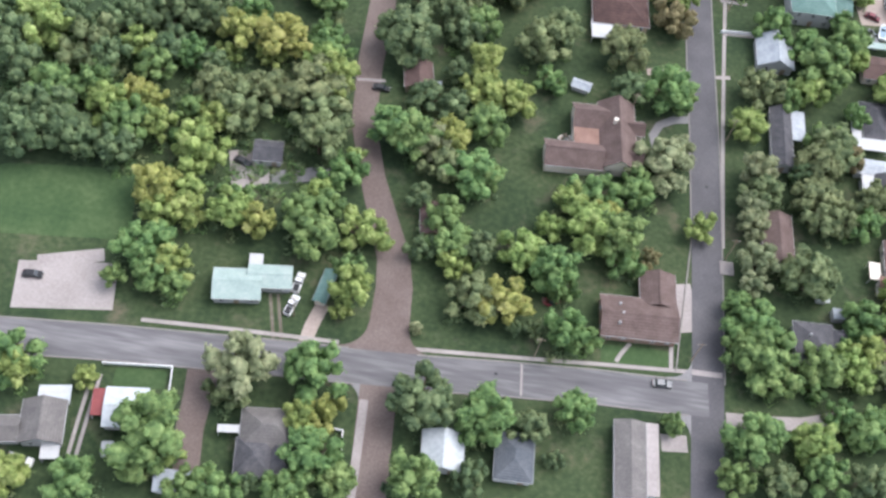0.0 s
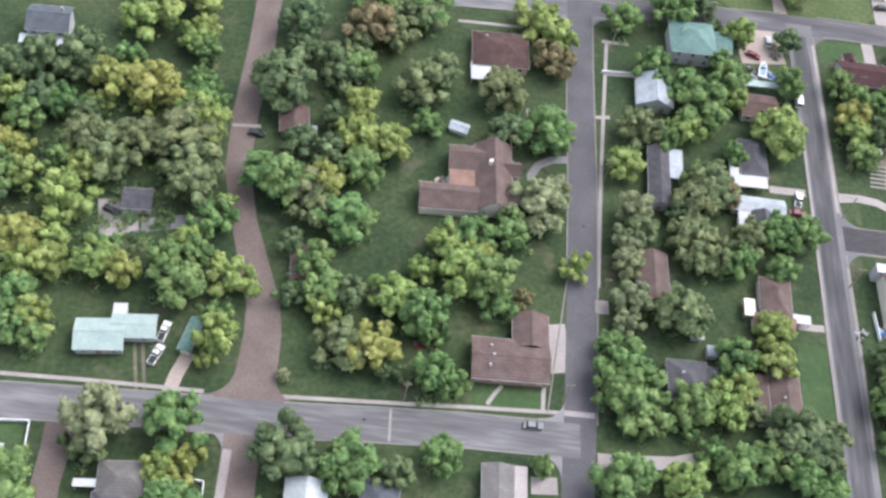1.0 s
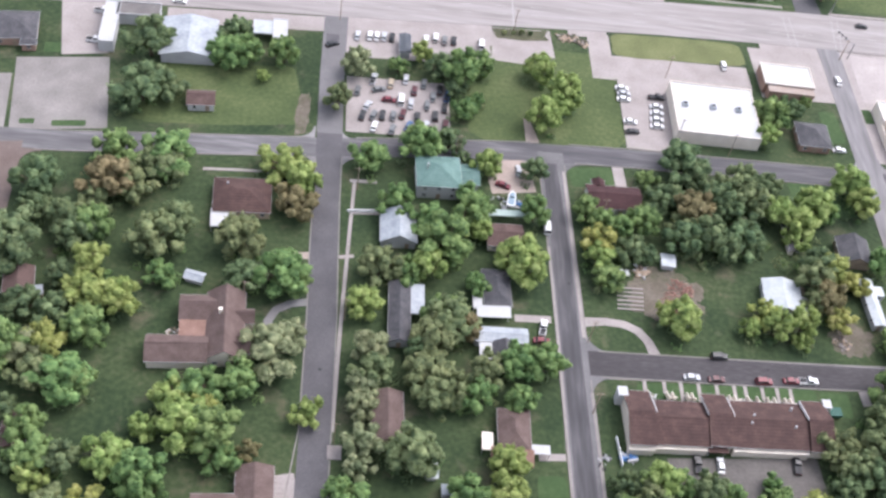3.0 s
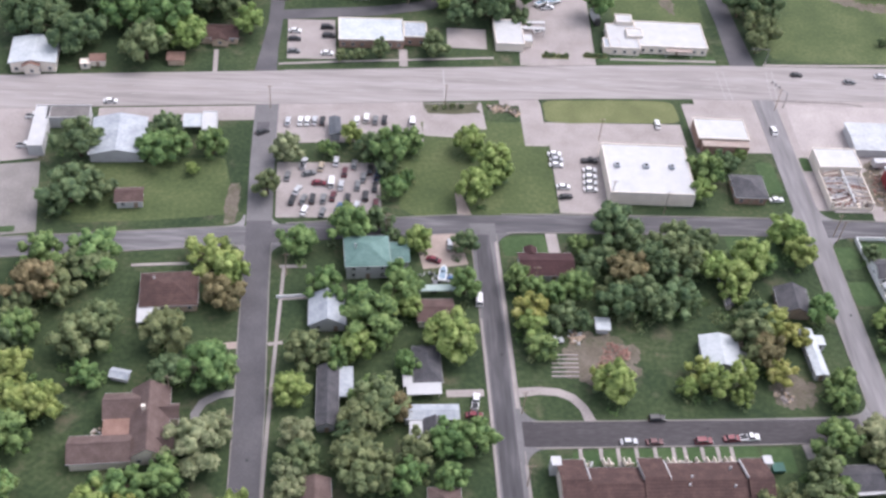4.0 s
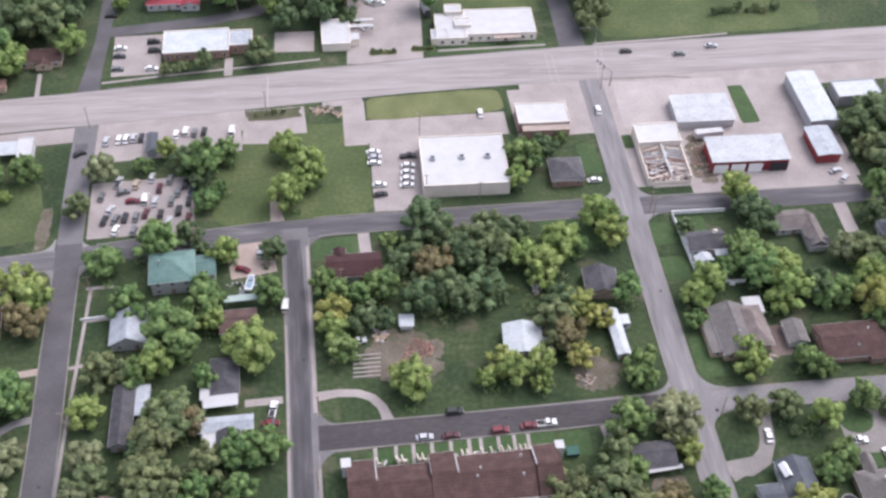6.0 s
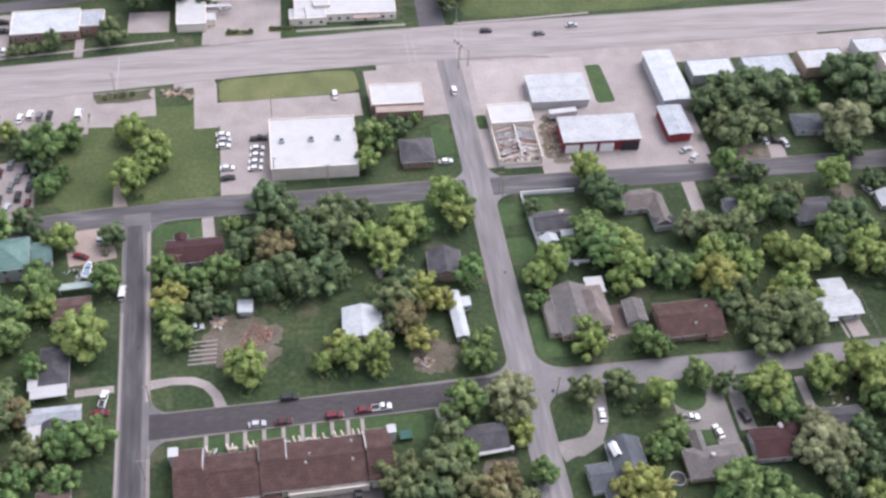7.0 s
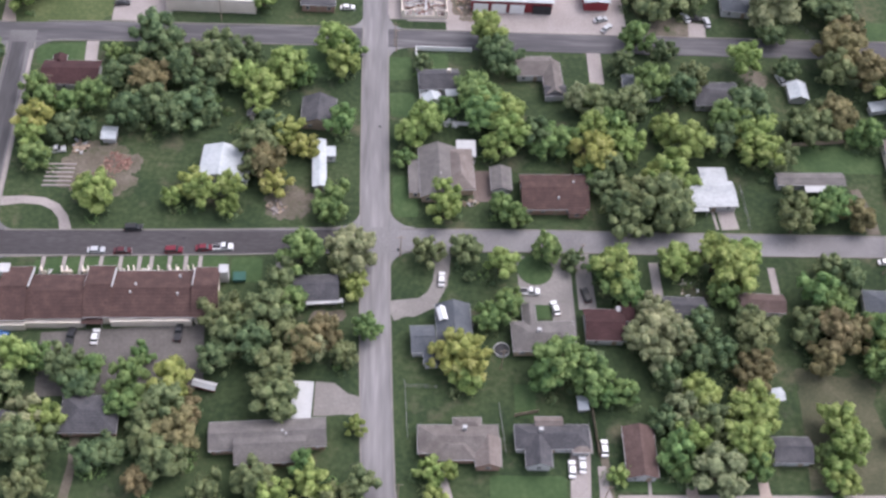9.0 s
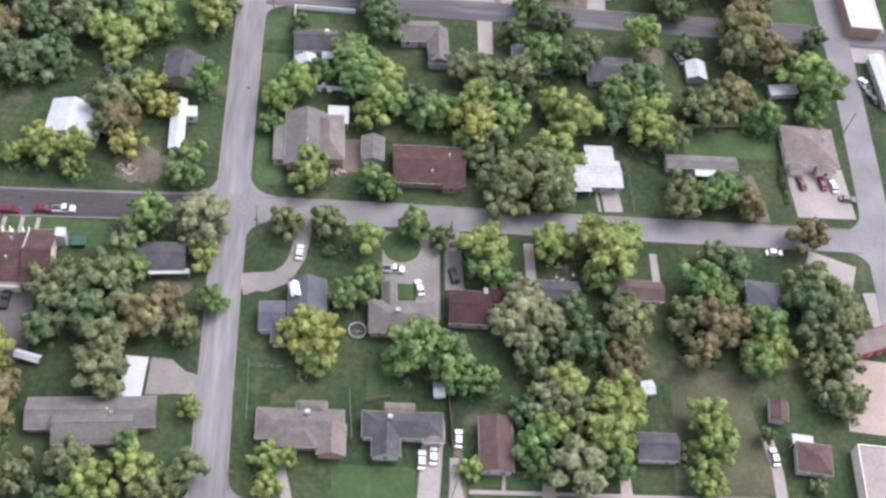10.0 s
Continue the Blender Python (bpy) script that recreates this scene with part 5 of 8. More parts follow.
# blocks from the third street eastwards
plant([
    (166.4, 127, 4.2, "o"), (194.1, 153, 3.4, "g"), (192.9, 145.1, 5.6, "g"), (191.9, 139.4, 4.8, "g"), (202.5, 145.1, 5.3, "Y"), (201.5, 138.6, 5.6, "o"),
    (206.9, 137.7, 4.7, "b"), (206, 129.9, 5.7, "b"), (197.5, 135.1, 4.2, "o"), (199.3, 129, 4.7, "o"), (203.6, 124.3, 5.4, "o"), (190.1, 126.6, 3.9, "d"),
    (186.3, 125, 3.9, "d"), (140.2, 126.3, 3.5, "o"), (235.2, 124.3, 3.3, "g"), (284.4, 269.2, 5.4, "y"), (285.6, 262.5, 4.6, "d"), (288.3, 256.5, 5.9, "d"),
    (264.4, 255.6, 3.1, "d"), (280.1, 242, 6.7, "g"), (282.6, 234.4, 7.3, "g"), (287.6, 234.2, 6.7, "y"), (288.5, 226.5, 6.2, "y"), (285, 222.6, 4.6, "y"),
    (265.3, 231.2, 5.3, "y"), (260.9, 226.4, 4.6, "y"), (258.9, 218.5, 3.2, "g"), (270.6, 235.6, 3.7, "g"),
])
# blocks from the third street eastwards
plant([
    (270, 205.8, 4.4, "y"), (270.3, 199.7, 4.7, "y"), (286.7, 200.6, 4.4, "g"), (290.7, 197.9, 3.4, "g"), (300.5, 225.4, 6.6, "g"), (297, 227.6, 4.6, "d"),
    (304.6, 224.6, 5.6, "g"), (312.9, 220.8, 6.6, "Y"), (313.6, 228.8, 4.7, "y"), (323.3, 223.9, 5.4, "y"), (320.4, 231.2, 5.8, "g"), (324.8, 237.7, 5.8, "o"),
    (315.1, 240.1, 5.8, "o"), (310.5, 241, 4.1, "p"), (333.4, 248.9, 6, "g"), (329.2, 242.9, 4.9, "d"), (311.7, 215.2, 3.9, "g"), (318.3, 217, 4.3, "d"),
    (335.4, 230.6, 4.8, "y"), (341.5, 225.3, 5.8, "y"), (335.1, 215, 7.3, "y"), (330.9, 214.9, 4, "y"), (323.8, 205.2, 7.1, "o"), (331.2, 203.5, 7.8, "o"),
    (321.1, 197.9, 6.4, "o"), (333.8, 198.3, 5.5, "o"), (318.4, 202.3, 3.9, "d"), (314, 210.1, 4.2, "d"),
])
# blocks from the third street eastwards
plant([
    (355, 235.3, 7, "g"), (359.6, 238, 7.8, "d"), (361.2, 229.8, 7, "y"), (362.9, 222.5, 6.6, "y"), (358.3, 229.2, 4.9, "Y"), (351.1, 226.7, 4.8, "d"),
    (368, 221.9, 5.2, "o"), (346.1, 251.6, 5.4, "o"), (341.8, 246.8, 5, "d"), (338.6, 264.6, 4.5, "d"), (331.0, 268.4, 5.2, "g"), (341.1, 284.8, 9.0, "o"),
    (333.0, 287.2, 4.6, "o"), (350.6, 286.6, 5.0, "o"), (376.4, 280.4, 8.6, "p"), (374.8, 272.6, 4.6, "d"),
    (363.3, 258.7, 5.2, "y"), (377.4, 258, 4.1, "d"), (324.9, 257.3, 3.9, "d"), (265.4, 185.4, 4.2, "o"), (275.3, 186.3, 4.3, "o"), (284.7, 181.8, 4.5, "y"),
    (276.3, 179.3, 1.7, "d"), (285.2, 168.0, 4.6, "g"), (286.9, 171.6, 3.4, "g"), (280.8, 165.2, 3.8, "g"),
])
# blocks from the third street eastwards
plant([
    (297.4, 186.5, 4, "g"), (304.5, 184.5, 3.4, "d"), (314.9, 178.9, 6.0, "y"), (319.4, 172.6, 3.6, "g"), (316.6, 176.2, 5.0, "g"), (311.8, 182.2, 3.6, "g"),
    (332.3, 183.1, 5.6, "y"), (342.8, 184, 7, "y"), (346.5, 180.3, 7, "y"), (344.2, 174.3, 4.4, "g"), (351.6, 187, 4.8, "y"), (273, 154.6, 6, "Y"),
    (276.3, 150.3, 4.8, "Y"), (269.6, 153.6, 4.3, "Y"), (274.7, 147.5, 4, "y"), (323.5, 167.9, 4.6, "p"), (325.5, 161.6, 6.7, "p"), (320.3, 158.9, 5.1, "p"),
    (329.4, 160.6, 4.5, "p"), (323.9, 153.3, 3.6, "p"), (297.3, 150.8, 6.3, "g"), (294.3, 148, 4.9, "g"), (301, 154.6, 4.4, "g"), (305.4, 147.7, 5.8, "g"),
    (308.5, 143.4, 4, "g"), (313.6, 144.4, 3.8, "g"), (307.4, 153.4, 3.2, "d"), (335.9, 164.1, 4.9, "d"),
])
# blocks from the third street eastwards
plant([
    (339.9, 155.6, 4.8, "d"), (333.9, 154.1, 4.2, "d"), (325.9, 149.6, 3.9, "d"), (349.7, 161.6, 5.9, "o"), (348.6, 167.2, 4.4, "d"), (329.1, 140.8, 6.4, "p"),
    (333.1, 144.4, 5, "y"), (334.6, 136.3, 5.8, "o"), (330.4, 132.3, 4.9, "y"), (325.2, 127.7, 5.7, "g"), (327.5, 123.9, 4, "g"), (323.4, 137.1, 3.8, "d"),
    (334.8, 122.9, 6.3, "p"), (345.4, 138.9, 6.5, "y"), (342, 130.2, 5.8, "y"), (343.9, 125, 4.1, "g"), (346.4, 147.3, 5.1, "b"), (349.7, 153.8, 4.3, "b"),
    (265.7, 122.3, 3.8, "y"), (269.9, 123.3, 2.5, "y"), (311.3, 123.2, 3.1, "y"),
])
# east lots
plant([
    (350.9, 303.5, 9.4, "d"), (340.2, 301, 8.8, "d"),
    (360.9, 303.1, 8.2, "d"), (372.6, 301.5, 3.9, "g"), (390.2, 305, 9.8, "d"), (394.1, 292.9, 9.6, "d"), (385.1, 308.2, 7.6, "d"),
    (397, 284.1, 7.4, "d"), (333.4, 297.4, 6, "d"), 
])
# south east
plant([
    (265.9, 115.4, 3.2, "y"), 
    (237.4, 118.6, 5.8, "y"), (249, 118.6, 4.3, "o"), (228.8, 114.1, 5.3, "y"), (213.9, 116.6, 5.1, "o"), (220.9, 112.3, 2.4, "d"),
    (242.5, 114.3, 4.8, "o"), 
])
# behind apartments
plant([
    (173, 117.9, 5.3, "o"), 
    (197.7, 119.1, 3.5, "b"), (224.9, 118.7, 5.1, "o"), 
])
# between the brick street and the second street, north
plant([
    (30.4, 244.2, 8.0, "g"), (16.1, 243.4, 6.6, "g"), (22.9, 231.8, 6.1, "o"), (15, 216, 5.2, "g"), (6.9, 218, 4.5, "d"), (36.1, 218.3, 6.2, "o"),
    (25.7, 194.8, 4.3, "y"), (-29.5, 217.9, 5.1, "y"), (-23.7, 198.3, 5.8, "g"), (-23.7, 187.5, 6.4, "o"), (-1.2, 219.8, 4.3, "d"),
])
# the far east yards
plant([
    (381.6, 234.8, 7.3, "o"), (388.4, 238.4, 5.7, "b"), (376.5, 234.2, 4.6, "o"), (393.4, 264.3, 8.1, "b"), (399, 273.7, 6.2, "b"), (401, 254.8, 6.6, "b"),
    (391.1, 256.2, 5.9, "o"), (411.5, 248.4, 7.7, "y"), (414, 242.7, 6.9, "g"), (411.4, 235.1, 5.1, "g"), (418, 266.1, 3.7, "d"), (396.6, 231.7, 5, "g"),
    (392.9, 231.2, 3.3, "g"), (374.3, 201.7, 5.2, "g"), (379.3, 204, 5.3, "g"), (370.1, 205.1, 5.3, "o"), (367.8, 197.9, 4.6, "o"), (385, 203.3, 4.1, "b"),
    (387.7, 200, 3.8, "b"), (401.3, 191.1, 5, "b"), (377.9, 180.2, 5.7, "d"), (374.1, 182.3, 4.5, "o"), (369.8, 174.7, 5.3, "g"), (373.6, 170.1, 5, "g"),
    (364.8, 164.3, 5.4, "o"), (370.8, 162.7, 6.3, "b"), (367.1, 155, 5.3, "b"), (376.6, 161.8, 5.5, "b"),
])
# the far east yards
plant([
    (383.9, 162.3, 5.5, "g"), (385.8, 156.2, 5.2, "y"), (381.1, 152.9, 4.9, "g"), (382.3, 166.4, 3.5, "d"), (398.7, 174, 7.2, "o"), (404, 169.6, 6.6, "o"),
    (395.4, 169.5, 5.7, "d"), (407, 167.2, 5.1, "o"), (399.4, 160, 5.6, "o"), (403, 154.4, 4.4, "o"), (395.8, 152.9, 3.5, "o"), (402.1, 143.5, 4.6, "o"),
    (398.3, 145.1, 4.1, "o"), (406.1, 146, 2.9, "o"), (366, 136.9, 5.2, "y"), (367.8, 130, 4.9, "y"), (364.4, 124.3, 4.8, "y"), (365.5, 120.7, 3.7, "y"),
    (362.8, 129, 3.2, "g"), (380.8, 133.9, 2.1, "d"), (391.6, 122.1, 2.2, "o"),
])
# north side
plant([
    (17.5, 290.6, 6.8, "d"), (18.2, 269.8, 7.7, "d"), (25, 273.8, 6.2, "d"), (14.6, 265.6, 4.7, "d"), (43.1, 300.5, 5.3, "d"), (41.3, 290, 6, "g"),
    (46.9, 292.9, 4.8, "g"), (58.3, 293.8, 4.8, "g"), (53, 284.2, 2.2, "y"), (81.8, 293.2, 5.5, "p"), (76.9, 276.2, 4.3, "o"), (95.1, 295.5, 3.3, "g"),
    (102.2, 302.1, 3.7, "y"), (108.8, 296, 5.2, "d"), (115.3, 293, 6.1, "g"), (121.7, 299, 4.1, "g"), (116.3, 277.1, 4.2, "g"), (119.8, 282.3, 3.2, "g"),
    (101.9, 260.9, 5.2, "g"), (141, 299.2, 5.2, "y"), (148.7, 288.5, 6, "y"), (141.3, 277.4, 5.9, "y"), (145.7, 281.3, 4.3, "y"), (218, 291.2, 5.7, "g"),
    (214.5, 280.4, 4.1, "y"), (227, 296.8, 4.2, "d"), (233.2, 301.4, 2.3, "g"), (222, 289.1, 3, "g"), (113.5, 287.1, 3.6, "d"),
])
# north wood
woodland("woodland", "dense dark green wood round houses", [
    (6.5, 345.8, 8.9, "d"), (-8.6, 366.1, 10.2, "d"), (-13.2, 355.5, 7.9, "d"), (8.7, 370.1, 8.4, "d"), (22.3, 361.6, 9.1, "g"), (36.4, 355, 9.3, "g"),
    (30.3, 343, 8.3, "o"), (43.8, 350.4, 7, "y"), (14.9, 381.4, 8.6, "d"), (1.8, 384.8, 6.8, "g"), (49.2, 373, 7.4, "d"), (54.5, 370.0, 7.5, "o"),
    (64.7, 360.4, 5.5, "y"), (58.5, 382.6, 8.9, "d"), (78.3, 388, 3.1, "y"), (44.2, 389.9, 6.4, "g"), (24.4, 388.8, 6.0, "y"),
    (117.7, 388.1, 8, "g"), (135.9, 382.8, 4.8, "y"), (127.4, 390.5, 6.2, "d"), (147.8, 387.1, 8, "d"), (161.9, 387.5, 8, "g"), (153.6, 374.4, 6.1, "d"),
    (140.8, 371.9, 5.2, "d"), (131, 353.5, 5.4, "o"), (111.7, 349.5, 3.3, "o"), (103.7, 348.3, 2.8, "o"), (193.8, 380.9, 6.2, "g"), (250.4, 386.1, 7.4, "d"),
])
# north wood
woodland("woodland", "dense dark green wood round houses", [
    (255.8, 371.1, 6.8, "o"), (261.7, 386.9, 6.1, "d"), (-16.7, 384.2, 8.3, "d"), (-6, 382.7, 7.8, "g"),
    (39.2, 370.9, 7.4, "d"), (252.2, 362.1, 4, "o"), (-1.7, 352.3, 7.3, "d"), (91.7, 393, 5.4, "g"), (174.6, 395.3, 5.4, "g"), (164.3, 373.9, 4.3, "d"),
    (97.7, 347.2, 2.4, "o"), 
])
# far north
woodland("woodland", "distant dark green wood behind houses", [
    (-14.5, 392.4, 9.5, "d"), (-5.5, 400, 8.6, "d"), (4.6, 403.7, 8.6, "d"), (-2.6, 376.9, 6.9, "d"), (14.5, 409.5, 7.2, "d"), (64.3, 397.9, 6.9, "g"),
    (101.3, 400.9, 7.8, "g"), (114.5, 404.5, 7.8, "g"), (132.3, 406.1, 7.8, "d"), (145.7, 406.9, 7.8, "g"), (161.1, 403.2, 6.9, "d"),
    (83.2, 402.0, 4.6, "y"), (254.4, 385.0, 5.6, "o"), (254.0, 397.7, 5.2, "b"), 
])

# beside the second street, south
plant([
    (84.7, 97.7, 4.6, "g"), (95.6, 98.5, 4.2, "o"), (105.6, 102.1, 5.0, "g"), (115.7, 101.7, 4.8, "d"), 
])
# low growth under and between the trees
STREETS = [((-130, 99), (80, 117.5), 6), ((-120, 240), (50, 255.2), 6), ((50, 255), (135, 265), 6), ((135, 266), (430, 271), 6), ((145, 188), (430, 194), 6.5), ((73, 330), (80, 40), 6), ((143, 266), (148.5, 80), 6), ((248, 345), (255, 60), 6), ((428, 420), (421, 120), 6), ((-14, 240), (-12, 185), 6), ((-12, 185), (4, 140), 6), ((4, 140), (6, 60), 7), ((-40, 318), (430, 352), 14), ((150, 107.3), (250, 108.4), 6), ((250, 109.5), (430, 113.5), 6)]


def on_street(x, y):
    p = Vector((x, y))
    for a, b, w in STREETS:
        a, d = Vector(a), Vector(b) - Vector(a)
        t = max(0, min(1, (p - a).dot(d) / d.length_squared))
        if (p - a - d * t).length < w:
            return True
    return any((x - u) ** 2 + (y - v) ** 2 < r * r for u, v, r in BUILT_ON)


plant([(303.6, 370.6, 1.7, "d"), (306.4, 371.4, 1.4, "o"), (309.0, 372.0, 1.8, "d"), (313.4, 372.2, 1.9, "o"), (317.0, 371.6, 1.2, "d"), (320.1, 372.3, 1.9, "d"), (322.9, 370.9, 1.5, "o"), (328.1, 373.0, 2.1, "d"),
       (130.6, 321.2, 1.0, "o"), (133.8, 321.8, 0.9, "d"), (136.6, 322.2, 1.1, "o"), (139.6, 322.4, 0.9, "d")])

def undergrowth(label, spots, n, seed):
    rng = random.Random(seed)
    vs, fs, ms = [], [], []
    for x, y, r in spots:
        for _ in range(n):
            a, q = rng.uniform(0, 6.28), r * rng.uniform(0.3, 1.05)
            px_, py_ = x + math.cos(a) * q, y + math.sin(a) * q
            if on_street(px_, py_):
                continue
            size, tone = rng.uniform(0.8, 2.4), rng.choice((0, 0, 1, 2))
            for _ in range(46):
                d = Vector((rng.gauss(0, 1), rng.gauss(0, 1), abs(rng.gauss(0.2, 0.8)))).normalized()
                c = Vector((px_, py_, 0.1)) + Vector((d.x, d.y, d.z * 0.9)) * size * rng.uniform(0.55, 1.05)
                nrm = (d + Vector((rng.uniform(-0.6, 0.6), rng.uniform(-0.6, 0.6), rng.uniform(0, 0.8)))).normalized()
                t1 = nrm.orthogonal().normalized()
                t2 = nrm.cross(t1)
                s = rng.uniform(0.22, 0.42)
                k = len(vs)
                vs += [c + t1 * s, c + t2 * s * 0.7, c - t1 * s, c - t2 * s * 0.7]
                fs.append((k, k + 1, k + 2, k + 3))
                ms.append(tone)
    me = bpy.data.meshes.new("undergrowth")
    me.from_pydata(vs, [], fs)
    for k in ("leaf_d", "leaf_g", "leaf_o"):
        me.materials.append(M[k])
    me.polygons.foreach_set("material_index", ms)
    tagged(new("undergrowth", me), label, "undergrowth", kind="stuff")


undergrowth("low dark green bushes and weeds under trees", PLANTED, 5, 77)
rng = random.Random(78)
undergrowth("thick dark green bushes filling a wood", [(rng.uniform(-108, -18), rng.uniform(152, 206), 3.0) for _ in range(150)], 5, 79)
undergrowth("thick dark green bushes between old trees", [(rng.uniform(174, 222), rng.uniform(226, 258), 2.5) for _ in range(40)] , 4, 80)


# ---- paved lots, drives and lawns ----
def lot(x, y, lx, ly, yaw, z, material, label):
    bm = bmesh.new()
    if material == "dirt" and min(lx, ly) > 5:
        # many worn patches that run into one another
        rng = random.Random(int(x * 7 + y))
        for k in range(34):
            a, q = k * 2.399, math.sqrt((k + 0.5) / 34)
            cx, cy, pr = math.cos(a) * q * lx * 0.5, math.sin(a) * q * ly * 0.5, rng.uniform(0.10, 0.2) * (lx + ly) / 2 * (1.15 - 0.6 * q)
            ring = []
            for i in range(22):
                b = i / 22 * 2 * math.pi
                w = pr * (1 + 0.5 * noise.noise(Vector((math.cos(b) * 1.6 + k, math.sin(b) * 1.6, x))) + 0.25 * noise.noise(Vector((math.cos(b) * 5, math.sin(b) * 5, k))))
                ring.append((cx + math.cos(b) * w, cy + math.sin(b) * w))
            hull(bm, [(*p, -0.1) for p in ring], [(*p, z - 0.0003 * k) for p in ring])
        bmesh.ops.recalc_face_normals(bm, faces=bm.faces)
    elif material in ("dirt", "dry_grass", "lawn", "meadow", "trodden"):
        # an uneven edge
        ring = []
        n = 90 if material == "dirt" else 44
        for k in range(n):
            a = k / n * 2 * math.pi
            ca, sa = math.cos(a), math.sin(a)
            e = 0.22 if material != "dirt" else 0.8
            u, v = math.copysign(abs(ca) ** e, ca) * lx / 2, math.copysign(abs(sa) ** e, sa) * ly / 2
            w = 1 + (0.32 if material in ("dirt", "trodden") else 0.05) * (noise.noise(Vector((u * 0.3 + x, v * 0.3 + y, 0))) + (0.5 * noise.noise(Vector((u * 1.1 + x, v * 1.1, 3))) if material == "dirt" else 0))
            ring.append((u * w, v * w))
        hull(bm, [(*p, -0.1) for p in ring], [(*p, z) for p in ring])
        bmesh.ops.recalc_face_normals(bm, faces=bm.faces)
    else:
        box(bm, 0, 0, -0.1, lx, ly, z + 0.1)
    ob = part("lawn" if material in ("lawn", "dry_grass", "meadow", "trodden") else "yard" if material == "dirt" else "pavement", bm, material)
    ob.matrix_world = pose(x, y, 0, 0, 0, yaw)
    return structure(ob, label + (" beside the street" if len(label.split()) < 4 else ""), "lawn" if material in ("lawn", "dry_grass", "meadow", "trodden") else "yard" if material == "dirt" else "pavement")


def path(points, half, z, material, label):
    return structure(part("pavement", strip(points, half, z, 0.1), material), label + (" between lawns" if len(label.split()) < 4 else ""), "pavement")


lot(-70.5, 119, 22.4, 12.3, 9, 0.0126, "concrete", "worn pale grey concrete parking pad")
lot(-71.3, 126.1, 15, 3.5, 18.1, 0.0132, "concrete", "worn pale grey concrete parking pad")
lot(-36.8, 159.3, 9.5, 11.2, 15.5, 0.0138, "concrete", "pale grey gravel yard")
lot(73.6, 140.9, 6.4, 13.2, 14, 0.0144, "concrete", "concrete driveway beside a house")
lot(72.1, 105.4, 6.1, 4.1, 6.5, 0.0150, "concrete", "white concrete driveway")
lot(130.5, 253.9, 13.8, 13.9, 9.9, 0.0156, "tan_concrete", "tan concrete yard")
lot(138.2, 142.2, 7.5, 20.4, 1.6, 0.0162, "lawn", "bright mown lawn")
lot(156.2, 256.9, 14.1, 8.2, 6.4, 0.0168, "lawn", "bright mown lawn")
lot(-48, 99.5, 11.2, 4.6, 6, 0.0174, "lawn", "fenced front lawn")
lot(62.2, 125.6, 16.4, 4.8, 4.7, 0.0180, "lawn", "front lawn")
lot(187.3, 181.5, 49.7, 4.6, 3.5, 0.0186, "lawn", "strip of front lawns")
lot(188.9, 152.7, 40.4, 18.3, 4.7, 0.0192, "asphalt_court", "worn asphalt parking court behind apartments")
lot(217.5, 180.6, 8.2, 7.8, 1.3, 0.0198, "lawn", "lawn beside the apartments")
lot(239.4, 166.4, 9, 4.6, 4, 0.0306, "dirt", "bare earth behind a house")
lot(174.5, 213.0, 22, 19, -0.6, 0.0304, "dirt", "bare earth yard")
lot(350.4, 201.9, 5, 7.4, 5.4, 0.0210, "concrete", "concrete driveway")
lot(410, 209.5, 16.7, 17.1, 2.3, 0.0216, "concrete", "wide concrete driveway")
path([(237.2, 142.9), (241.2, 142.8), (244.6, 141.6), (248.8, 140.9)], [4.8, 4.6, 3.0, 2.5], 0.0222, "drive", "worn concrete driveway beside a carport")
lot(301.8, 122.3, 4.9, 14.4, -3.9, 0.0228, "concrete", "concrete driveway")
lot(289.1, 119.3, 18.6, 8, -0.1, 0.0234, "lawn", "mown front lawn")
lot(289.6, 143.2, 5.4, 9.2, 0.2, 0.0240, "lawn", "mown back lawn")
lot(281.6, 211.0, 6.4, 11.0, 2, 0.0246, "brick_road", "brown paved patio between a house and a garage")
lot(258.5, 240.8, 7.5, 9.6, 4.1, 0.0252, "lawn", "corner lawn")
lot(257.6, 255.7, 7.2, 9.4, 4.8, 0.0258, "lawn", "corner lawn")
lot(259.4, 206.7, 6.9, 14.5, 2.6, 0.0264, "lawn", "corner lawn")
lot(370.0, 134.0, 21.0, 36.0, 0, 0.0270, "trodden", "dry trodden grass between houses")
lot(411.8, 147, 15.9, 20.5, -5.1, 0.0276, "tan_concrete", "wide worn tan concrete lot")
lot(386.8, 224.9, 27.5, 10.3, 0.3, 0.0282, "lawn", "back garden lawn")
lot(227.2, 203, 13.4, 11.4, 2.2, 0.0288, "dirt", "bare gravel yard")
lot(95.7, 279.1, 32.6, 25.3, 2.6, 0.0294, "concrete", "worn paved car lot")
lot(100.4, 309.6, 50.8, 14.9, 4.1, 0.0300, "concrete", "concrete sales lot")
lot(132.7, 313.1, 13, 12.6, -2.4, 0.0306, "concrete", "concrete apron")
lot(191.6, 311.3, 48.6, 11.9, 2, 0.0312, "concrete", "concrete lot before a warehouse")
lot(177.6, 288.5, 17.9, 33.4, 0.4, 0.0318, "concrete", "concrete lot beside a warehouse")
lot(163.9, 315.4, 7.8, 23.2, 1.4, 0.0324, "concrete", "concrete entrance drive")
lot(232.6, 317.2, 28, 26, 2.3, 0.0330, "concrete", "concrete lot round a shop")
lot(191.9, 323.6, 47, 12.4, 3.1, 0.0336, "dry_grass", "strip of grass by the highway")
lot(241.1, 292.1, 6.1, 15.2, 2.8, 0.0342, "lawn", "small lawn")
lot(294, 304.5, 70, 55, 1, 0.0348, "concrete", "wide concrete yards")
lot(300, 316.7, 6.8, 20.7, 3.3, 0.0354, "lawn", "patch of grass between yards")
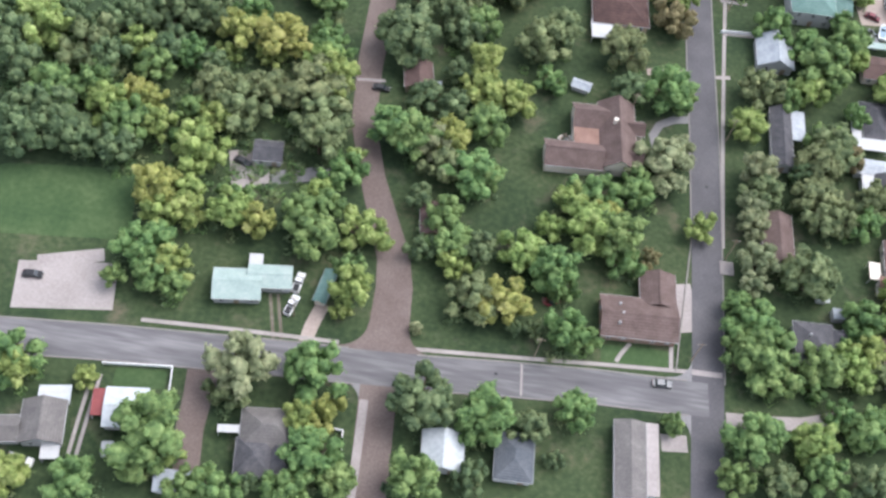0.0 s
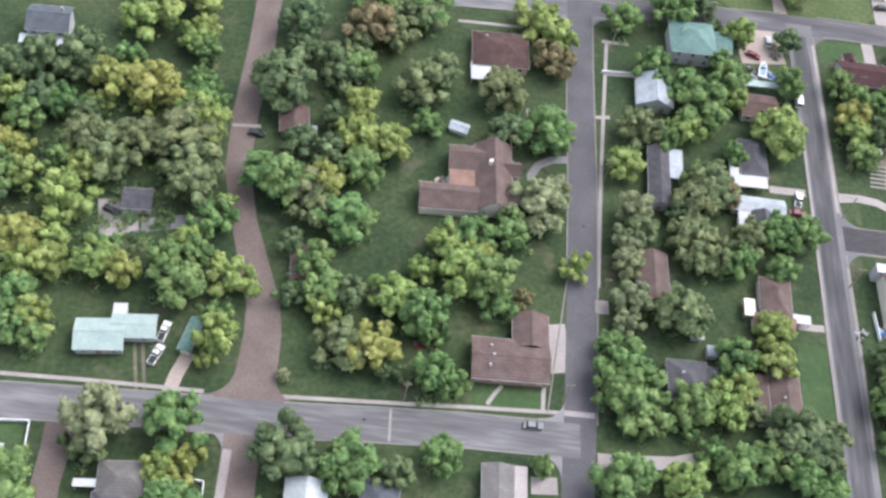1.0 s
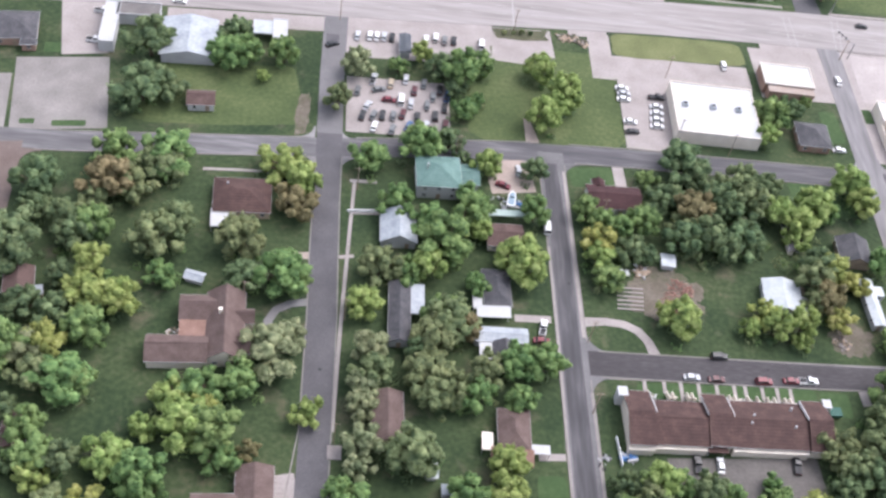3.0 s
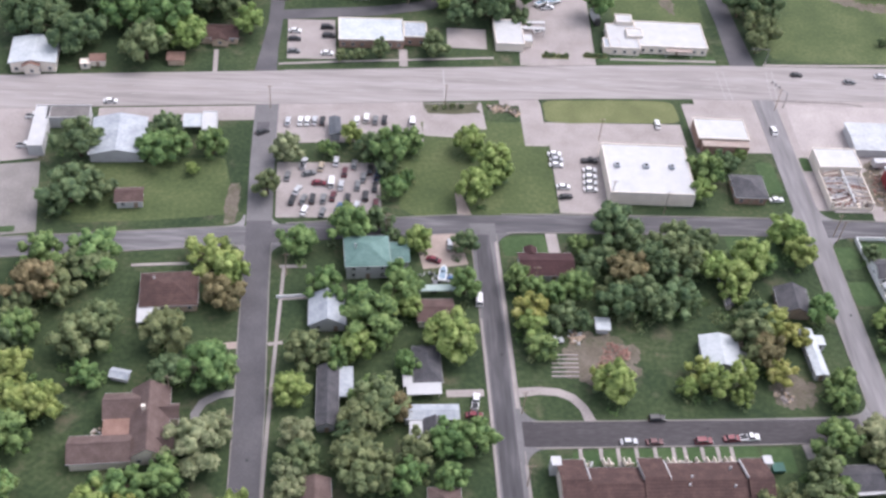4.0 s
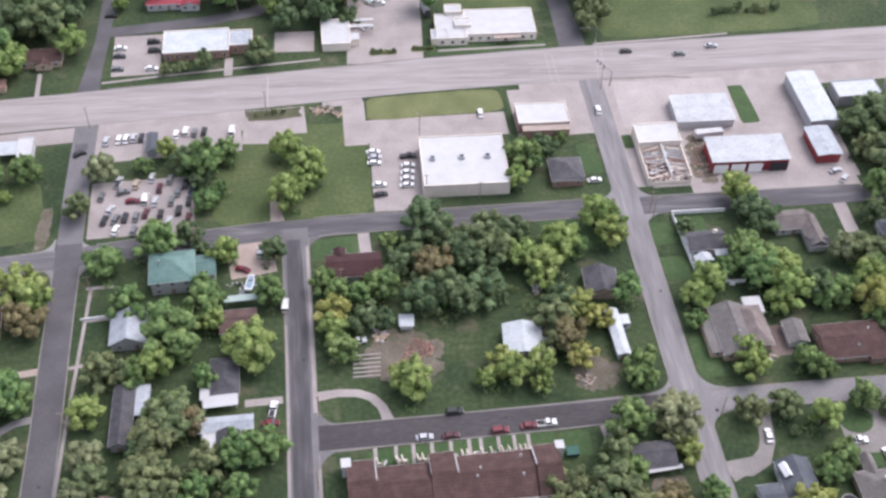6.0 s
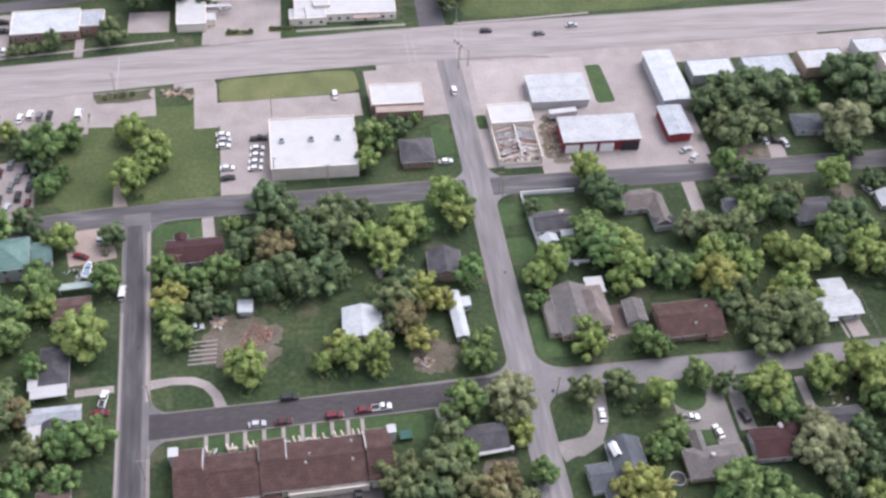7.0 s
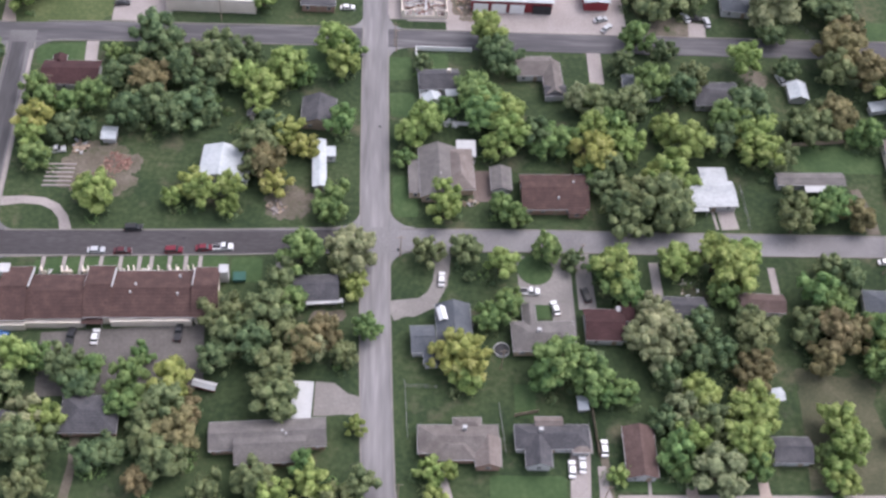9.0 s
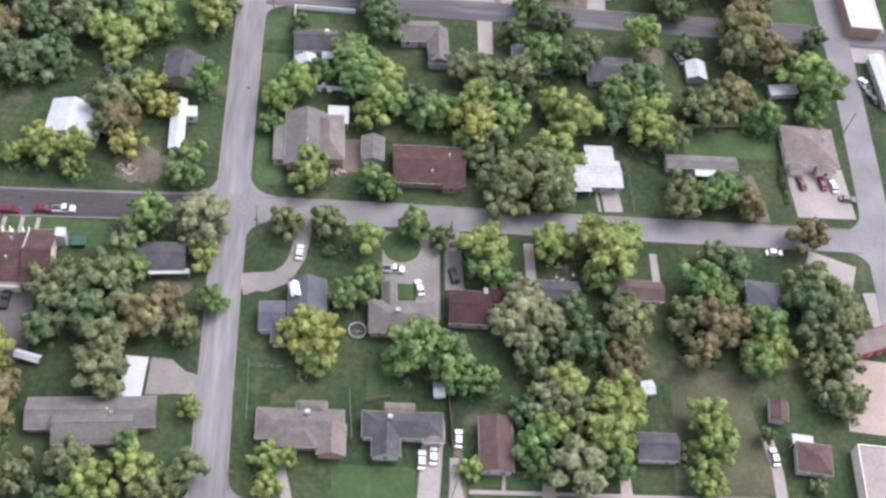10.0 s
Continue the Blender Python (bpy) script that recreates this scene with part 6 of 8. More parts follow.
lot(86.7, 358.9, 17.3, 23.9, 2.4, 0.0360, "concrete", "car park beside a bank")
lot(177.2, 375, 27.9, 54, -2.0, 0.0366, "concrete", "concrete forecourt")
lot(143.4, 363.4, 14.6, 12.3, -0.6, 0.0372, "concrete", "empty concrete slab")
lot(-5.1, 300.9, 13.9, 26.9, 11.8, 0.0378, "concrete", "paved yard")
lot(-5.6, 269.6, 27.4, 31.6, 9.5, 0.0384, "drive", "worn paved lot with faded bays")
lot(-31.5, 262.0, 24, 24, 8, 0.0376, "drive", "wide paved apron at a street corner")
lot(52.4, 315.5, 31.8, 4.3, 5.2, 0.0390, "concrete", "concrete roadside apron")
lot(343, 276.6, 22, 9, 0, 0.0312, "dirt", "bare earth yard with parked cars")
lot(412.5, 315, 26, 32, 2, 0.0356, "concrete", "paved yard round a shop")
lot(276.6, 319.4, 41, 25, 0, 0.0392, "slab", "pale concrete slab around a warehouse")
lot(404, 330.5, 36, 18, 3, 0.0353, "concrete", "paved yard beside shops")
lot(-12.4, 255.9, 4.2, 2.2, 8, 0.0860, "lawn", "small grass island at a lot entrance")
lot(-0.6, 256.8, 9.6, 2.4, 8, 0.0860, "lawn", "long grass island at a lot entrance")
lot(-30.4, 254.8, 12.4, 2.6, 8, 0.0860, "lawn", "long grass island at a lot entrance")
lot(-12.0, 289.3, 6.0, 4.6, 8, 0.0340, "lawn", "small green lawn beside a building")
lot(213.7, 355.6, 44.3, 5.6, 0.8, 0.0402, "lawn", "strip of lawn before a shop")
path([(196, 354.4), (213, 354.9), (236, 355.6)], 0.6, 0.0690, "concrete", "concrete pavement by the highway")
lot(414.8, 279.7, 12.8, 8.1, -0.5, 0.0408, "lawn", "grass at a corner")
lot(230.6, 257.9, 20.9, 14.7, 5.7, 0.0414, "lawn", "grass verge")
path([(-12.0, 125.4), (-13.6, 119.5), (-14.3, 114.9)], 1.6, 0.0420, "tan_concrete", "tan driveway")
path([(-24.6, 125.7), (-21.5, 114.4)], 0.4, 0.0426, "dirt", "wheel track")
path([(-22.8, 126.0), (-19.7, 114.7)], 0.4, 0.0432, "dirt", "wheel track")
path([(-34.4, 105.5), (-34.8, 97.8), (-34.7, 89.8), (-33.2, 80.3)], [4.4, 3.2, 3.0, 2.8], 0.0438, "brick_road", "reddish brown gravel driveway")
path([(-31.0, 157.6), (-23.0, 160.1), (-15.1, 163.2), (-9.6, 164.8)], 2.0, 0.0444, "asphalt", "grey gravel drive")
path([(1.3, 103.3), (1.8, 91.0), (2.2, 80.1)], 1.0, 0.1120, "concrete", "pale gutter strip along a street")
path([(9.9, 117.7), (35.1, 120.1), (53.8, 122.0), (75.6, 124.0)], 0.5, 0.0456, "concrete", "concrete pavement")
path([(-51.6, 113.6), (-29.9, 115.1), (-6.7, 116.3)], 0.5, 0.0462, "concrete", "concrete pavement")
path([(57.7, 123.4), (59.0, 125.9), (60.9, 128.8)], 0.5, 0.0468, "concrete", "garden path")
path([(70.9, 123.7), (70.8, 130.7)], 0.5, 0.0474, "concrete", "garden path")
path([(84.0, 246.0), (83.6, 220.0), (83.3, 194.1), (83.3, 160.0)], 0.5, 0.0480, "concrete", "concrete pavement")
path([(84.2, 113.5), (91.5, 114.0), (102.3, 115.4), (110.8, 118.3)], 1.7, 0.0486, "concrete", "pale gravel track")
path([(-58.3, 98.9), (-58.3, 89.5), (-58.1, 79.8)], 0.4, 0.0492, "concrete", "garden path")
path([(-56.6, 99.0), (-56.6, 89.5), (-56.4, 79.7)], 0.4, 0.0498, "concrete", "garden path")
path([(74.5, 199.3), (69.7, 198.2), (66.0, 195.7), (64.3, 191.8), (65.5, 187.4)], 1.2, 0.0504, "asphalt", "curved grey asphalt driveway")
path([(61.9, 213.5), (73.1, 215.3)], 1.2, 0.0510, "tan_concrete", "tan driveway")
path([(40.1, 244.1), (50.2, 245.0), (58.7, 245.5)], 0.5, 0.0516, "concrete", "concrete pavement")
path([(82.6, 245.3), (90.5, 245.7)], 0.6, 0.0522, "concrete", "garden path")
path([(83.5, 232.7), (92.5, 233.6)], 0.6, 0.0528, "concrete", "garden path")
path([(130.2, 200.2), (140.4, 200.7)], 1.2, 0.0540, "concrete", "concrete driveway")
path([(134.9, 157.5), (141.8, 158.0)], 1.0, 0.0546, "concrete", "concrete driveway")
path([(149.0, 200.9), (155.5, 201.8), (160.8, 201.4), (164.6, 199.6), (167.2, 196.2), (168.6, 191.8)], [1.6, 1.3, 1.3, 1.3, 1.3, 1.6], 0.0552, "concrete", "curved concrete driveway")
path([(307.4, 189.0), (307.8, 170.6)], [2.0, 2.4], 0.0555, "drive", "grey-tan concrete driveway")
path([(151.4, 183.1), (171.6, 184.1), (192.0, 184.8), (212.2, 185.8)], 0.5, 0.0558, "concrete", "concrete pavement")
path([(226.1, 186.2), (226.6, 181.1)], 1.3, 0.0564, "concrete", "concrete driveway")
path([(269.8, 186.6), (268.7, 177.8), (265.9, 171.6), (261.4, 169.1), (256.5, 169.5)], 2.0, 0.0570, "drive", "curved concrete driveway")
path([(299.6, 177.7), (300.9, 172.6), (301.2, 166.3)], 1.8, 0.0582, "drive", "concrete driveway")
path([(389.9, 213.9), (391.4, 206.0), (391.8, 197.8)], [1.4, 1.8, 2.2], 0.0588, "dirt", "bare reddish earth driveway")
path([(267.4, 128.1), (268.7, 121.1), (270.6, 114.0)], 1.2, 0.0594, "concrete", "curved garden drive")
path([(346.4, 204.2), (347.0, 198.0)], 0.4, 0.0600, "concrete", "garden path")
path([(307.8, 130.3), (308.7, 122.2), (308.9, 116.2)], 1.0, 0.0606, "dirt", "wheel tracks")
path([(382.0, 134.1), (383.1, 126.2), (383.0, 116.0)], 1.4, 0.0612, "concrete", "narrow concrete drive")
path([(359.8, 185.5), (359.9, 176.8)], 1.0, 0.0618, "concrete", "concrete driveway")
path([(327.1, 186.2), (327.3, 174.5)], 1.3, 0.0624, "concrete", "driveway")
path([(53.5, 350.0), (54.4, 335.2)], 0.8, 0.0630, "concrete", "garden path")
lot(66.4, 271.5, 4.2, 20, -1, 0.0636, "dirt", "worn earth verge beside the street")
path([(75.8, 343.1), (95.6, 345.8), (121.9, 348.7), (152.8, 352.1)], 0.5, 0.0642, "concrete", "concrete pavement")
path([(253.8, 354.9), (279.7, 356.2), (305.7, 358.2)], 0.5, 0.0648, "concrete", "concrete pavement")
path([(119.9, 354.8), (119.9, 344.6)], 1.5, 0.0654, "concrete", "entrance drive")
path([(81.4, 215.8), (85.4, 216.6)], 0.6, 0.0666, "concrete", "driveway crossing")
path([(317.8, 265.3), (317.8, 252.0)], 2.2, 0.0672, "concrete", "concrete driveway")
path([(164.7, 262.6), (165.3, 252.7)], 1.8, 0.0678, "concrete", "concrete driveway")
path([(136.6, 280.4), (138.3, 269.4)], [0.9, 2.2], 0.0684, "tan_concrete", "pale gravel track into a field")
path([(181.1, 131.6), (181.7, 124.9), (180.9, 116.2), (180.5, 104)], 1.1, 0.0700, "dirt", "bare earth drive to a house")
lot(296.9, 179.4, 14.5, 15.5, 0, 0.0705, "drive", "round concrete drive in front of a house")
lot(301.2, 168.0, 6.0, 12.1, 1, 0.0720, "drive", "concrete drive to a house")
path([(269, 188), (269.5, 181), (268.2, 175.6), (263.9, 171.4), (255.6, 168.8)], [2.6, 1.7, 1.6, 1.8, 3.2], 0.0730, "drive", "curved concrete drive to a house")
lot(266.3, 413.7, 26.3, 16.9, 1.6, 0.0300, "concrete", "pale paved lot beside a field")
lot(294, 404.5, 27, 6.5, -36, 0.0300, "dirt", "bare earth track in a field")
lot(312, 396.4, 20, 5.4, -4, 0.0310, "dirt", "bare earth at the end of a field track")
lot(436, 267, 12, 12, 1, 0.0300, "concrete", "pale paved lot by a shop")
lot(436, 283, 16, 28, 0, 0.0290, "concrete", "pale paved yard round a shop")
path([(307.2, 126.0), (307.4, 120.0), (307.7, 115.0)], [1.0, 1.2, 2.0], 0.0740, "concrete", "concrete driveway between lawns")
path([(328.4, 122.0), (328.7, 115.2)], [1.2, 1.8], 0.0742, "tan_concrete", "tan driveway under trees")
path([(346.2, 126.0), (346.4, 120.0), (346.8, 115.4)], [1.3, 1.3, 2.0], 0.0744, "tan_concrete", "tan driveway under trees")
path([(318.6, 124.0), (318.2, 118.0)], 0.4, 0.0746, "concrete", "garden path to a street")
path([(310.5, 118.1), (333.5, 118.4), (364.5, 118.7), (379.5, 119.0)], 0.5, 0.0720, "concrete", "concrete pavement by a street")
path([(386, 119.2), (416, 119.6)], 0.5, 0.0720, "concrete", "concrete pavement by a street")
lot(318.5, 122.0, 16, 5.0, 0.5, 0.0272, "lawn", "mown front lawn by a street")
lot(137.0, 321.2, 20, 7.6, 4, 0.0420, "concrete", "concrete drive round an island")
lot(141, 315.0, 13, 8.0, 4, 0.0424, "concrete", "concrete forecourt by a highway")
lot(136.5, 321.9, 18.0, 5.4, 5, 0.0860, "trodden", "oval island of dry grass in a forecourt")
lot(175.7, 354.6, 10, 3.0, 0, 0.0860, "dry_grass", "planted island before a forecourt")
lot(190.6, 355.6, 9, 2.4, 0, 0.0860, "dry_grass", "planted island before a forecourt")
lot(278.6, 289.0, 7.5, 25, 0, 0.0700, "dirt", "bare earth strip beside a gutted shop")
path([(149.2, 195.6), (148.3, 227), (147.5, 258)], 0.55, 0.1160, "concrete", "pale worn gutter along a street")
path([(141.0, 227), (141.9, 194.5), (142.4, 160), (143.4, 126)], 0.4, 0.1160, "concrete", "pale worn gutter along a street")
path([(150.1, 178), (150.8, 153), (151.2, 126)], 0.4, 0.1160, "concrete", "pale worn gutter along a street")
lot(45, 313.4, 52, 7.6, 5, 0.0304, "concrete", "worn concrete apron along the highway")
lot(102, 317.6, 50, 11, 5, 0.0308, "concrete", "worn concrete apron along the highway")
lot(236, 329.6, 26, 8.0, 3, 0.0332, "concrete", "concrete apron at a highway corner")
lot(256.2, 305.5, 9.4, 57, 1, 0.0346, "concrete", "concrete apron at a highway corner")
lot(292, 332.6, 78, 6.4, 3, 0.0350, "concrete", "concrete apron along the highway")
lot(160, 328, 14, 6, 5, 0.0326, "concrete", "concrete drive mouth at the highway")
lot(142.5, 292, 51, 46, 3, 0.0140, "meadow", "grassy field with scattered trees")
lot(40, 276.5, 50, 27, 7, 0.0140, "meadow", "open grass lot beside a small house")
lot(418, 171.5, 5, 12, 4, 0.0290, "concrete", "pale concrete lot beside a shop")
lot(407.5, 183.4, 13, 9, -20, 0.0294, "concrete", "pale paved apron at a street")
lot(345.5, 275.8, 14, 6.5, 0, 0.0640, "dirt", "bare reddish earth yard by a street")
lot(352.4, 276.6, 5.5, 7.5, -6, 0.0690, "concrete", "concrete drive by a street")
lot(368, 256.5, 8, 7, 0, 0.0640, "dirt", "bare earth drive under trees")
lot(255.6, 299.5, 3.4, 7, 2, 0.0660, "lawn", "small grass patch beside a shop")
lot(219, 396, 36, 40, -2, 0.0200, "meadow", "open grass field behind a shop")
lot(223, 398, 5, 26, 8, 0.0230, "dirt", "worn bare track in a field")
lot(300, 383, 88, 48, 2, 0.0200, "meadow", "open grass field by the highway")
lot(-78, 141, 34, 20, 8, 0.0200, "lawn", "open meadow beside a wood")
lot(345, 333.5, 90, 13, 3, 0.0330, "concrete", "wide concrete apron along the highway")
lot(300, 275.4, 56, 4.6, 1, 0.0338, "concrete", "concrete apron before a workshop")
lot(268, 254.5, 9, 16, 2, 0.0250, "lawn", "fenced green lawn behind a cottage")



# round lawn within the drive
bm = bmesh.new()
bmesh.ops.create_cone(bm, segments=32, radius1=4.9, radius2=4.8, depth=0.2, cap_ends=True, matrix=Matrix.Translation((294.4, 182.8, 0.04)))
structure(part("lawn", bm, "lawn"), "round lawn island within a drive", "lawn")
bm = bmesh.new()
box(bm, 295.8, 169.6, 0, 3.6, 4.2, 0.09)
structure(part("lawn", bm, "lawn"), "small square lawn by a drive", "lawn")


def kerb(points, off, label="pale concrete kerb along a street"):
    """A raised kerb at a distance to the left of a line."""
    n = len(points)
    line_ = []
    for i, (x, y) in enumerate(points):
        a, b = points[max(0, i - 1)], points[min(n - 1, i + 1)]
        d = Vector((b[0] - a[0], b[1] - a[1])).normalized()
        line_.append((x - d.y * off, y + d.x * off))
    structure(part("kerb", strip(line_, 0.16, 0.2, 0.3), "kerb"), label, "kerb")


kerb([(-130, 99), (-56, 106.8), (-18, 110), (-4, 111)], 4.4)
kerb([(12, 112), (33, 114.2), (53, 116), (75, 117.2)], 4.4)
kerb([(-2, 111), (-18, 110), (-56, 106.8), (-130, 99)], 4.4)
kerb([(75, 117.2), (53, 116), (33, 114.2), (12, 112)], 4.4)
kerb([(76, 123), (79.2, 160), (78.2, 195), (77.2, 214), (76.4, 236), (75.9, 253)][::-1], -4.0)
kerb([(83.9, 122), (83.2, 160), (82.2, 195), (81.2, 214), (80.2, 236), (79.6, 254)], 0.0)
kerb([(141.6, 194), (140.8, 227), (139.8, 260)], 0.0)
kerb([(149.9, 194), (148.9, 227), (147.8, 261)], 0.0)
kerb([(143.4, 126), (142.6, 153), (141.7, 182)], 0.0)
kerb([(151.5, 126), (150.8, 153), (150.0, 182)], 0.0)
kerb([(246.0, 274), (246.1, 250), (246.5, 223), (247, 198)], 0.0)
kerb([(254.0, 263), (254.1, 250), (254.5, 223), (255, 200)], 0.0)
kerb([(247.4, 185), (247.6, 169), (248.5, 139), (249.6, 112)], 0.0)
kerb([(255.4, 185), (255.6, 169), (256.5, 139), (257.6, 112)], 0.0)
kerb([(153, 187.3), (187, 188.4), (216, 189.6), (244, 191.1)], 4.15)
kerb([(244, 191.1), (216, 189.6), (187, 188.4), (153, 187.3)], 4.15)
kerb([(258, 191.6), (295, 192.4), (330, 192.6), (400, 193.6), (418, 193.8)], 3.7)
kerb([(418, 193.8), (400, 193.6), (330, 192.6), (295, 192.4), (258, 191.6)], 3.7)
kerb([(150, 266.2), (170, 267), (230, 268.3), (244, 268.6)], 4.1)
kerb([(242, 268.6), (230, 268.3), (170, 267), (151, 266.2)], 4.1)
kerb([(84, 259.2), (100, 261.3), (138, 265.5)], 4.1)
kerb([(-8, 249), (0, 249.5), (50, 255.2), (70, 257.4)], 4.1)
kerb([(70, 257.4), (50, 255.2), (0, 249.5), (-8, 249)], 4.1)
kerb([(258, 268.4), (313, 269), (420, 271)], 4.1)
kerb([(79, 330), (102, 332), (182, 339.8), (224, 342.8), (238, 343.4)], 9.6)
kerb([(255, 344), (302, 345.9), (420, 351)], 10.0)


def mark(x, y, lx, ly, yaw, material, label, z=0.124):
    """Paint or a patch on a road."""
    bm = bmesh.new()
    box(bm, 0, 0, -0.01, lx, ly, 0.014)
    ob = part("road_marking" if material == "line" else "road_patch", bm, material)
    ob.matrix_world = pose(x, y, z, 0, 0, yaw)
    structure(ob, label, "road marking")


for x, y, lx, ly, yaw, material in ((235.0, 341, 0.16, 17, 1, "line"), (237.4, 341, 0.16, 17, 1, "line"), (253.0, 342.5, 0.16, 17, -6, "line"), (255.2, 342.5, 0.16, 17, -6, "line"), (134.1, 334.5, 0.35, 18, 0, "line"), (73.0, 308.0, 4.2, 5.4, 0, "asphalt_dark"), (36, 114.6, 0.5, 8, 4, "concrete"), (79.6, 124.2, 7.4, 1.4, 3, "concrete"), (-11.8, 193.5, 7.5, 1.0, 8, "concrete"), (250.5, 191, 9, 9, 2, "asphalt")):
    mark(x, y, lx, ly, yaw, material, "pale worn stripe or patch across a road")
for k in range(26):
    x = -20 + k * 12.5
    y = 321.5 + (x + 12) * 0.0905 if x < 182 else 339.8 + (x - 182) * 0.052
    for off in (-2.2, 2.2):
        mark(x, y + off, 4.0, 0.16, 5 if x < 182 else 3, "line", "faded white lane dash on a highway")


# iron covers in the street surface
for x, y, r in ((257.6, 188.2, 0.55), (251.8, 232.0, 0.4), (146.2, 214.0, 0.4), (79.0, 178.0, 0.4), (200.0, 190.2, 0.4), (30.0, 115.0, 0.4), (300.0, 193.0, 0.4)):
    bm = bmesh.new()
    bmesh.ops.create_cone(bm, segments=20, radius1=r, radius2=r, depth=0.03, cap_ends=True, matrix=Matrix.Translation((x, y, 0.118)))
    structure(part("manhole_cover", bm, "dark"), "dark iron cover set in a street", "manhole cover")


# ---- vehicles ----
SIZES = {"sedan": (4.7, 1.8, 1.42), "suv": (4.8, 1.9, 1.72), "pickup": (5.6, 1.95, 1.8), "van": (5.3, 2.0, 2.1)}
BUILT = {}
WORDS = {"white": "clean white", "black": "black", "red": "bright red", "maroon": "dark maroon", "silver": "silver-grey", "grey": "dark grey", "blue": "faded blue", "tan": "tan"}


def rings(bm, length, width, low, high, x0, x1, t0, t1, tw):
    """A tapered body from a foot rectangle to a narrower top."""
    w, v = width / 2, width / 2 * tw
    hull(bm, [(x0, -w, low), (x1, -w, low), (x1, w, low), (x0, w, low)], [(t0, -v, high), (t1, -v, high), (t1, v, high), (t0, v, high)])


def car(x, y, yaw, kind, colour):
    key = kind, colour
    if key in BUILT:
        return copy_thing(BUILT[key], pose(x, y, 0.05, 0, 0, yaw))
    L, W, H = SIZES[kind]
    c = thing("car" if kind in ("sedan", "suv") else kind, x, y, yaw, WORDS[colour] + " " + {"sedan": "saloon car parked on the ground", "suv": "sport utility car parked on the ground", "pickup": "pickup truck with an open bed", "van": "tall panel van parked outdoors"}[kind], {"pickup": "pickup truck", "van": "van"}.get(kind, "car"), "vehicles", z=0.05)
    paint = "paint_" + colour
    belt = {"sedan": 0.88, "suv": 0.98, "pickup": 1.02, "van": 1.12}[kind]
    bm = bmesh.new()
    rings(bm, L, W, 0.28, belt, -L / 2, L / 2, -L / 2 + 0.12, L / 2 - 0.18, 0.93)
    bmesh.ops.bevel(bm, geom=list(bm.edges), offset=0.09, segments=2, affect="EDGES")
    part("body", bm, paint, c)
    a, b, ta, tb = {"sedan": (-0.37, 0.25, -0.28, 0.11), "suv": (-0.47, 0.25, -0.43, 0.12), "pickup": (-0.08, 0.26, -0.05, 0.14), "van": (-0.48, 0.36, -0.46, 0.2)}[kind]
    bm = bmesh.new()
    rings(bm, L, W * 0.92, belt - 0.05, H - 0.06, a * L, b * L, ta * L, tb * L, 0.86)
    part("glasshouse", bm, "glass", c, "dark tinted windows")
    bm = bmesh.new()
    rings(bm, L, W * 0.92 * 0.88, H - 0.09, H, ta * L - 0.02, tb * L + 0.02, ta * L + 0.08, tb * L - 0.1, 0.9)
    part("roof", bm, paint, c)
    if kind == "pickup":
        bm = bmesh.new()
        box(bm, -0.29 * L, 0, belt - 0.01, 0.36 * L, W * 0.74, 0.03)
        part("bed", bm, "dark", c)
    if kind == "van":
        bm = bmesh.new()
        box(bm, -0.22 * L, 0, belt - 0.02, 0.46 * L, W * 0.9, H - belt - 0.1)
        part("side_panel", bm, paint, c)
    for sx in (-0.31, 0.31):
        for sy in (-1, 1):
            bm = bmesh.new()
            bmesh.ops.create_cone(bm, segments=12, radius1=0.33, radius2=0.33, depth=0.24, cap_ends=True, matrix=pose(sx * L, sy * (W / 2 - 0.1), 0.33, 90))
            wheel = part("wheel", bm, "tyre", c)
            bm = bmesh.new()
            bmesh.ops.create_cone(bm, segments=10, radius1=0.19, radius2=0.17, depth=0.03, cap_ends=True, matrix=pose(sx * L, sy * (W / 2 + 0.03), 0.33, 90))
            part("rim", bm, "steel", wheel)
    for sy in (-1, 1):
        for sx, m_, nm in ((1, "white", "headlight"), (-1, "red_wall", "tail_light")):
            bm = bmesh.new()
            box(bm, sx * (L / 2 - 0.07), sy * W * 0.33, belt - 0.28, 0.1, 0.3, 0.14)
            part(nm, bm, m_, c)
    BUILT[key] = c
    return c


# ---- fences, poles ----
def fence(points, high, material):
    label = {"white": "white painted board fence along a yard", "steel": "thin grey wire fence along a yard", "wood": "weathered wooden board fence along a yard"}[material]
    f = thing("fence", *points[0], 0, label, "fence", "fences")
    m_ = "white_board" if material == "white" else material
    for (ax, ay), (bx, by) in zip(points, points[1:]):
        d = Vector((bx - ax, by - ay, 0))
        yaw = math.degrees(math.atan2(d.y, d.x))
        n = max(2, int(d.length / 2.6))
        ox, oy = ax - points[0][0], ay - points[0][1]
        for k in range(n + 1):
            bm = bmesh.new()
            box(bm, ox + d.x * k / n, oy + d.y * k / n, -0.1, 0.13, 0.13, high + 0.2)
            part("post", bm, m_, f)
        rails = 5 if material != "steel" else 3
        for k in range(rails):
            bm = bmesh.new()
            hh = high / 5 * 0.94 if material != "steel" else 0.04
            box(bm, ox + d.x / 2, oy + d.y / 2, 0.06 + (high - hh) * k / (rails - 1), d.length, 0.05 if material != "steel" else 0.025, hh, yaw)
            part("board" if material != "steel" else "wire", bm, m_, f)
        if material == "white":
            bm = bmesh.new()
            box(bm, ox + d.x / 2, oy + d.y / 2, high + 0.06, d.length, 0.2, 0.05, yaw)
            part("cap_board", bm, m_, f)


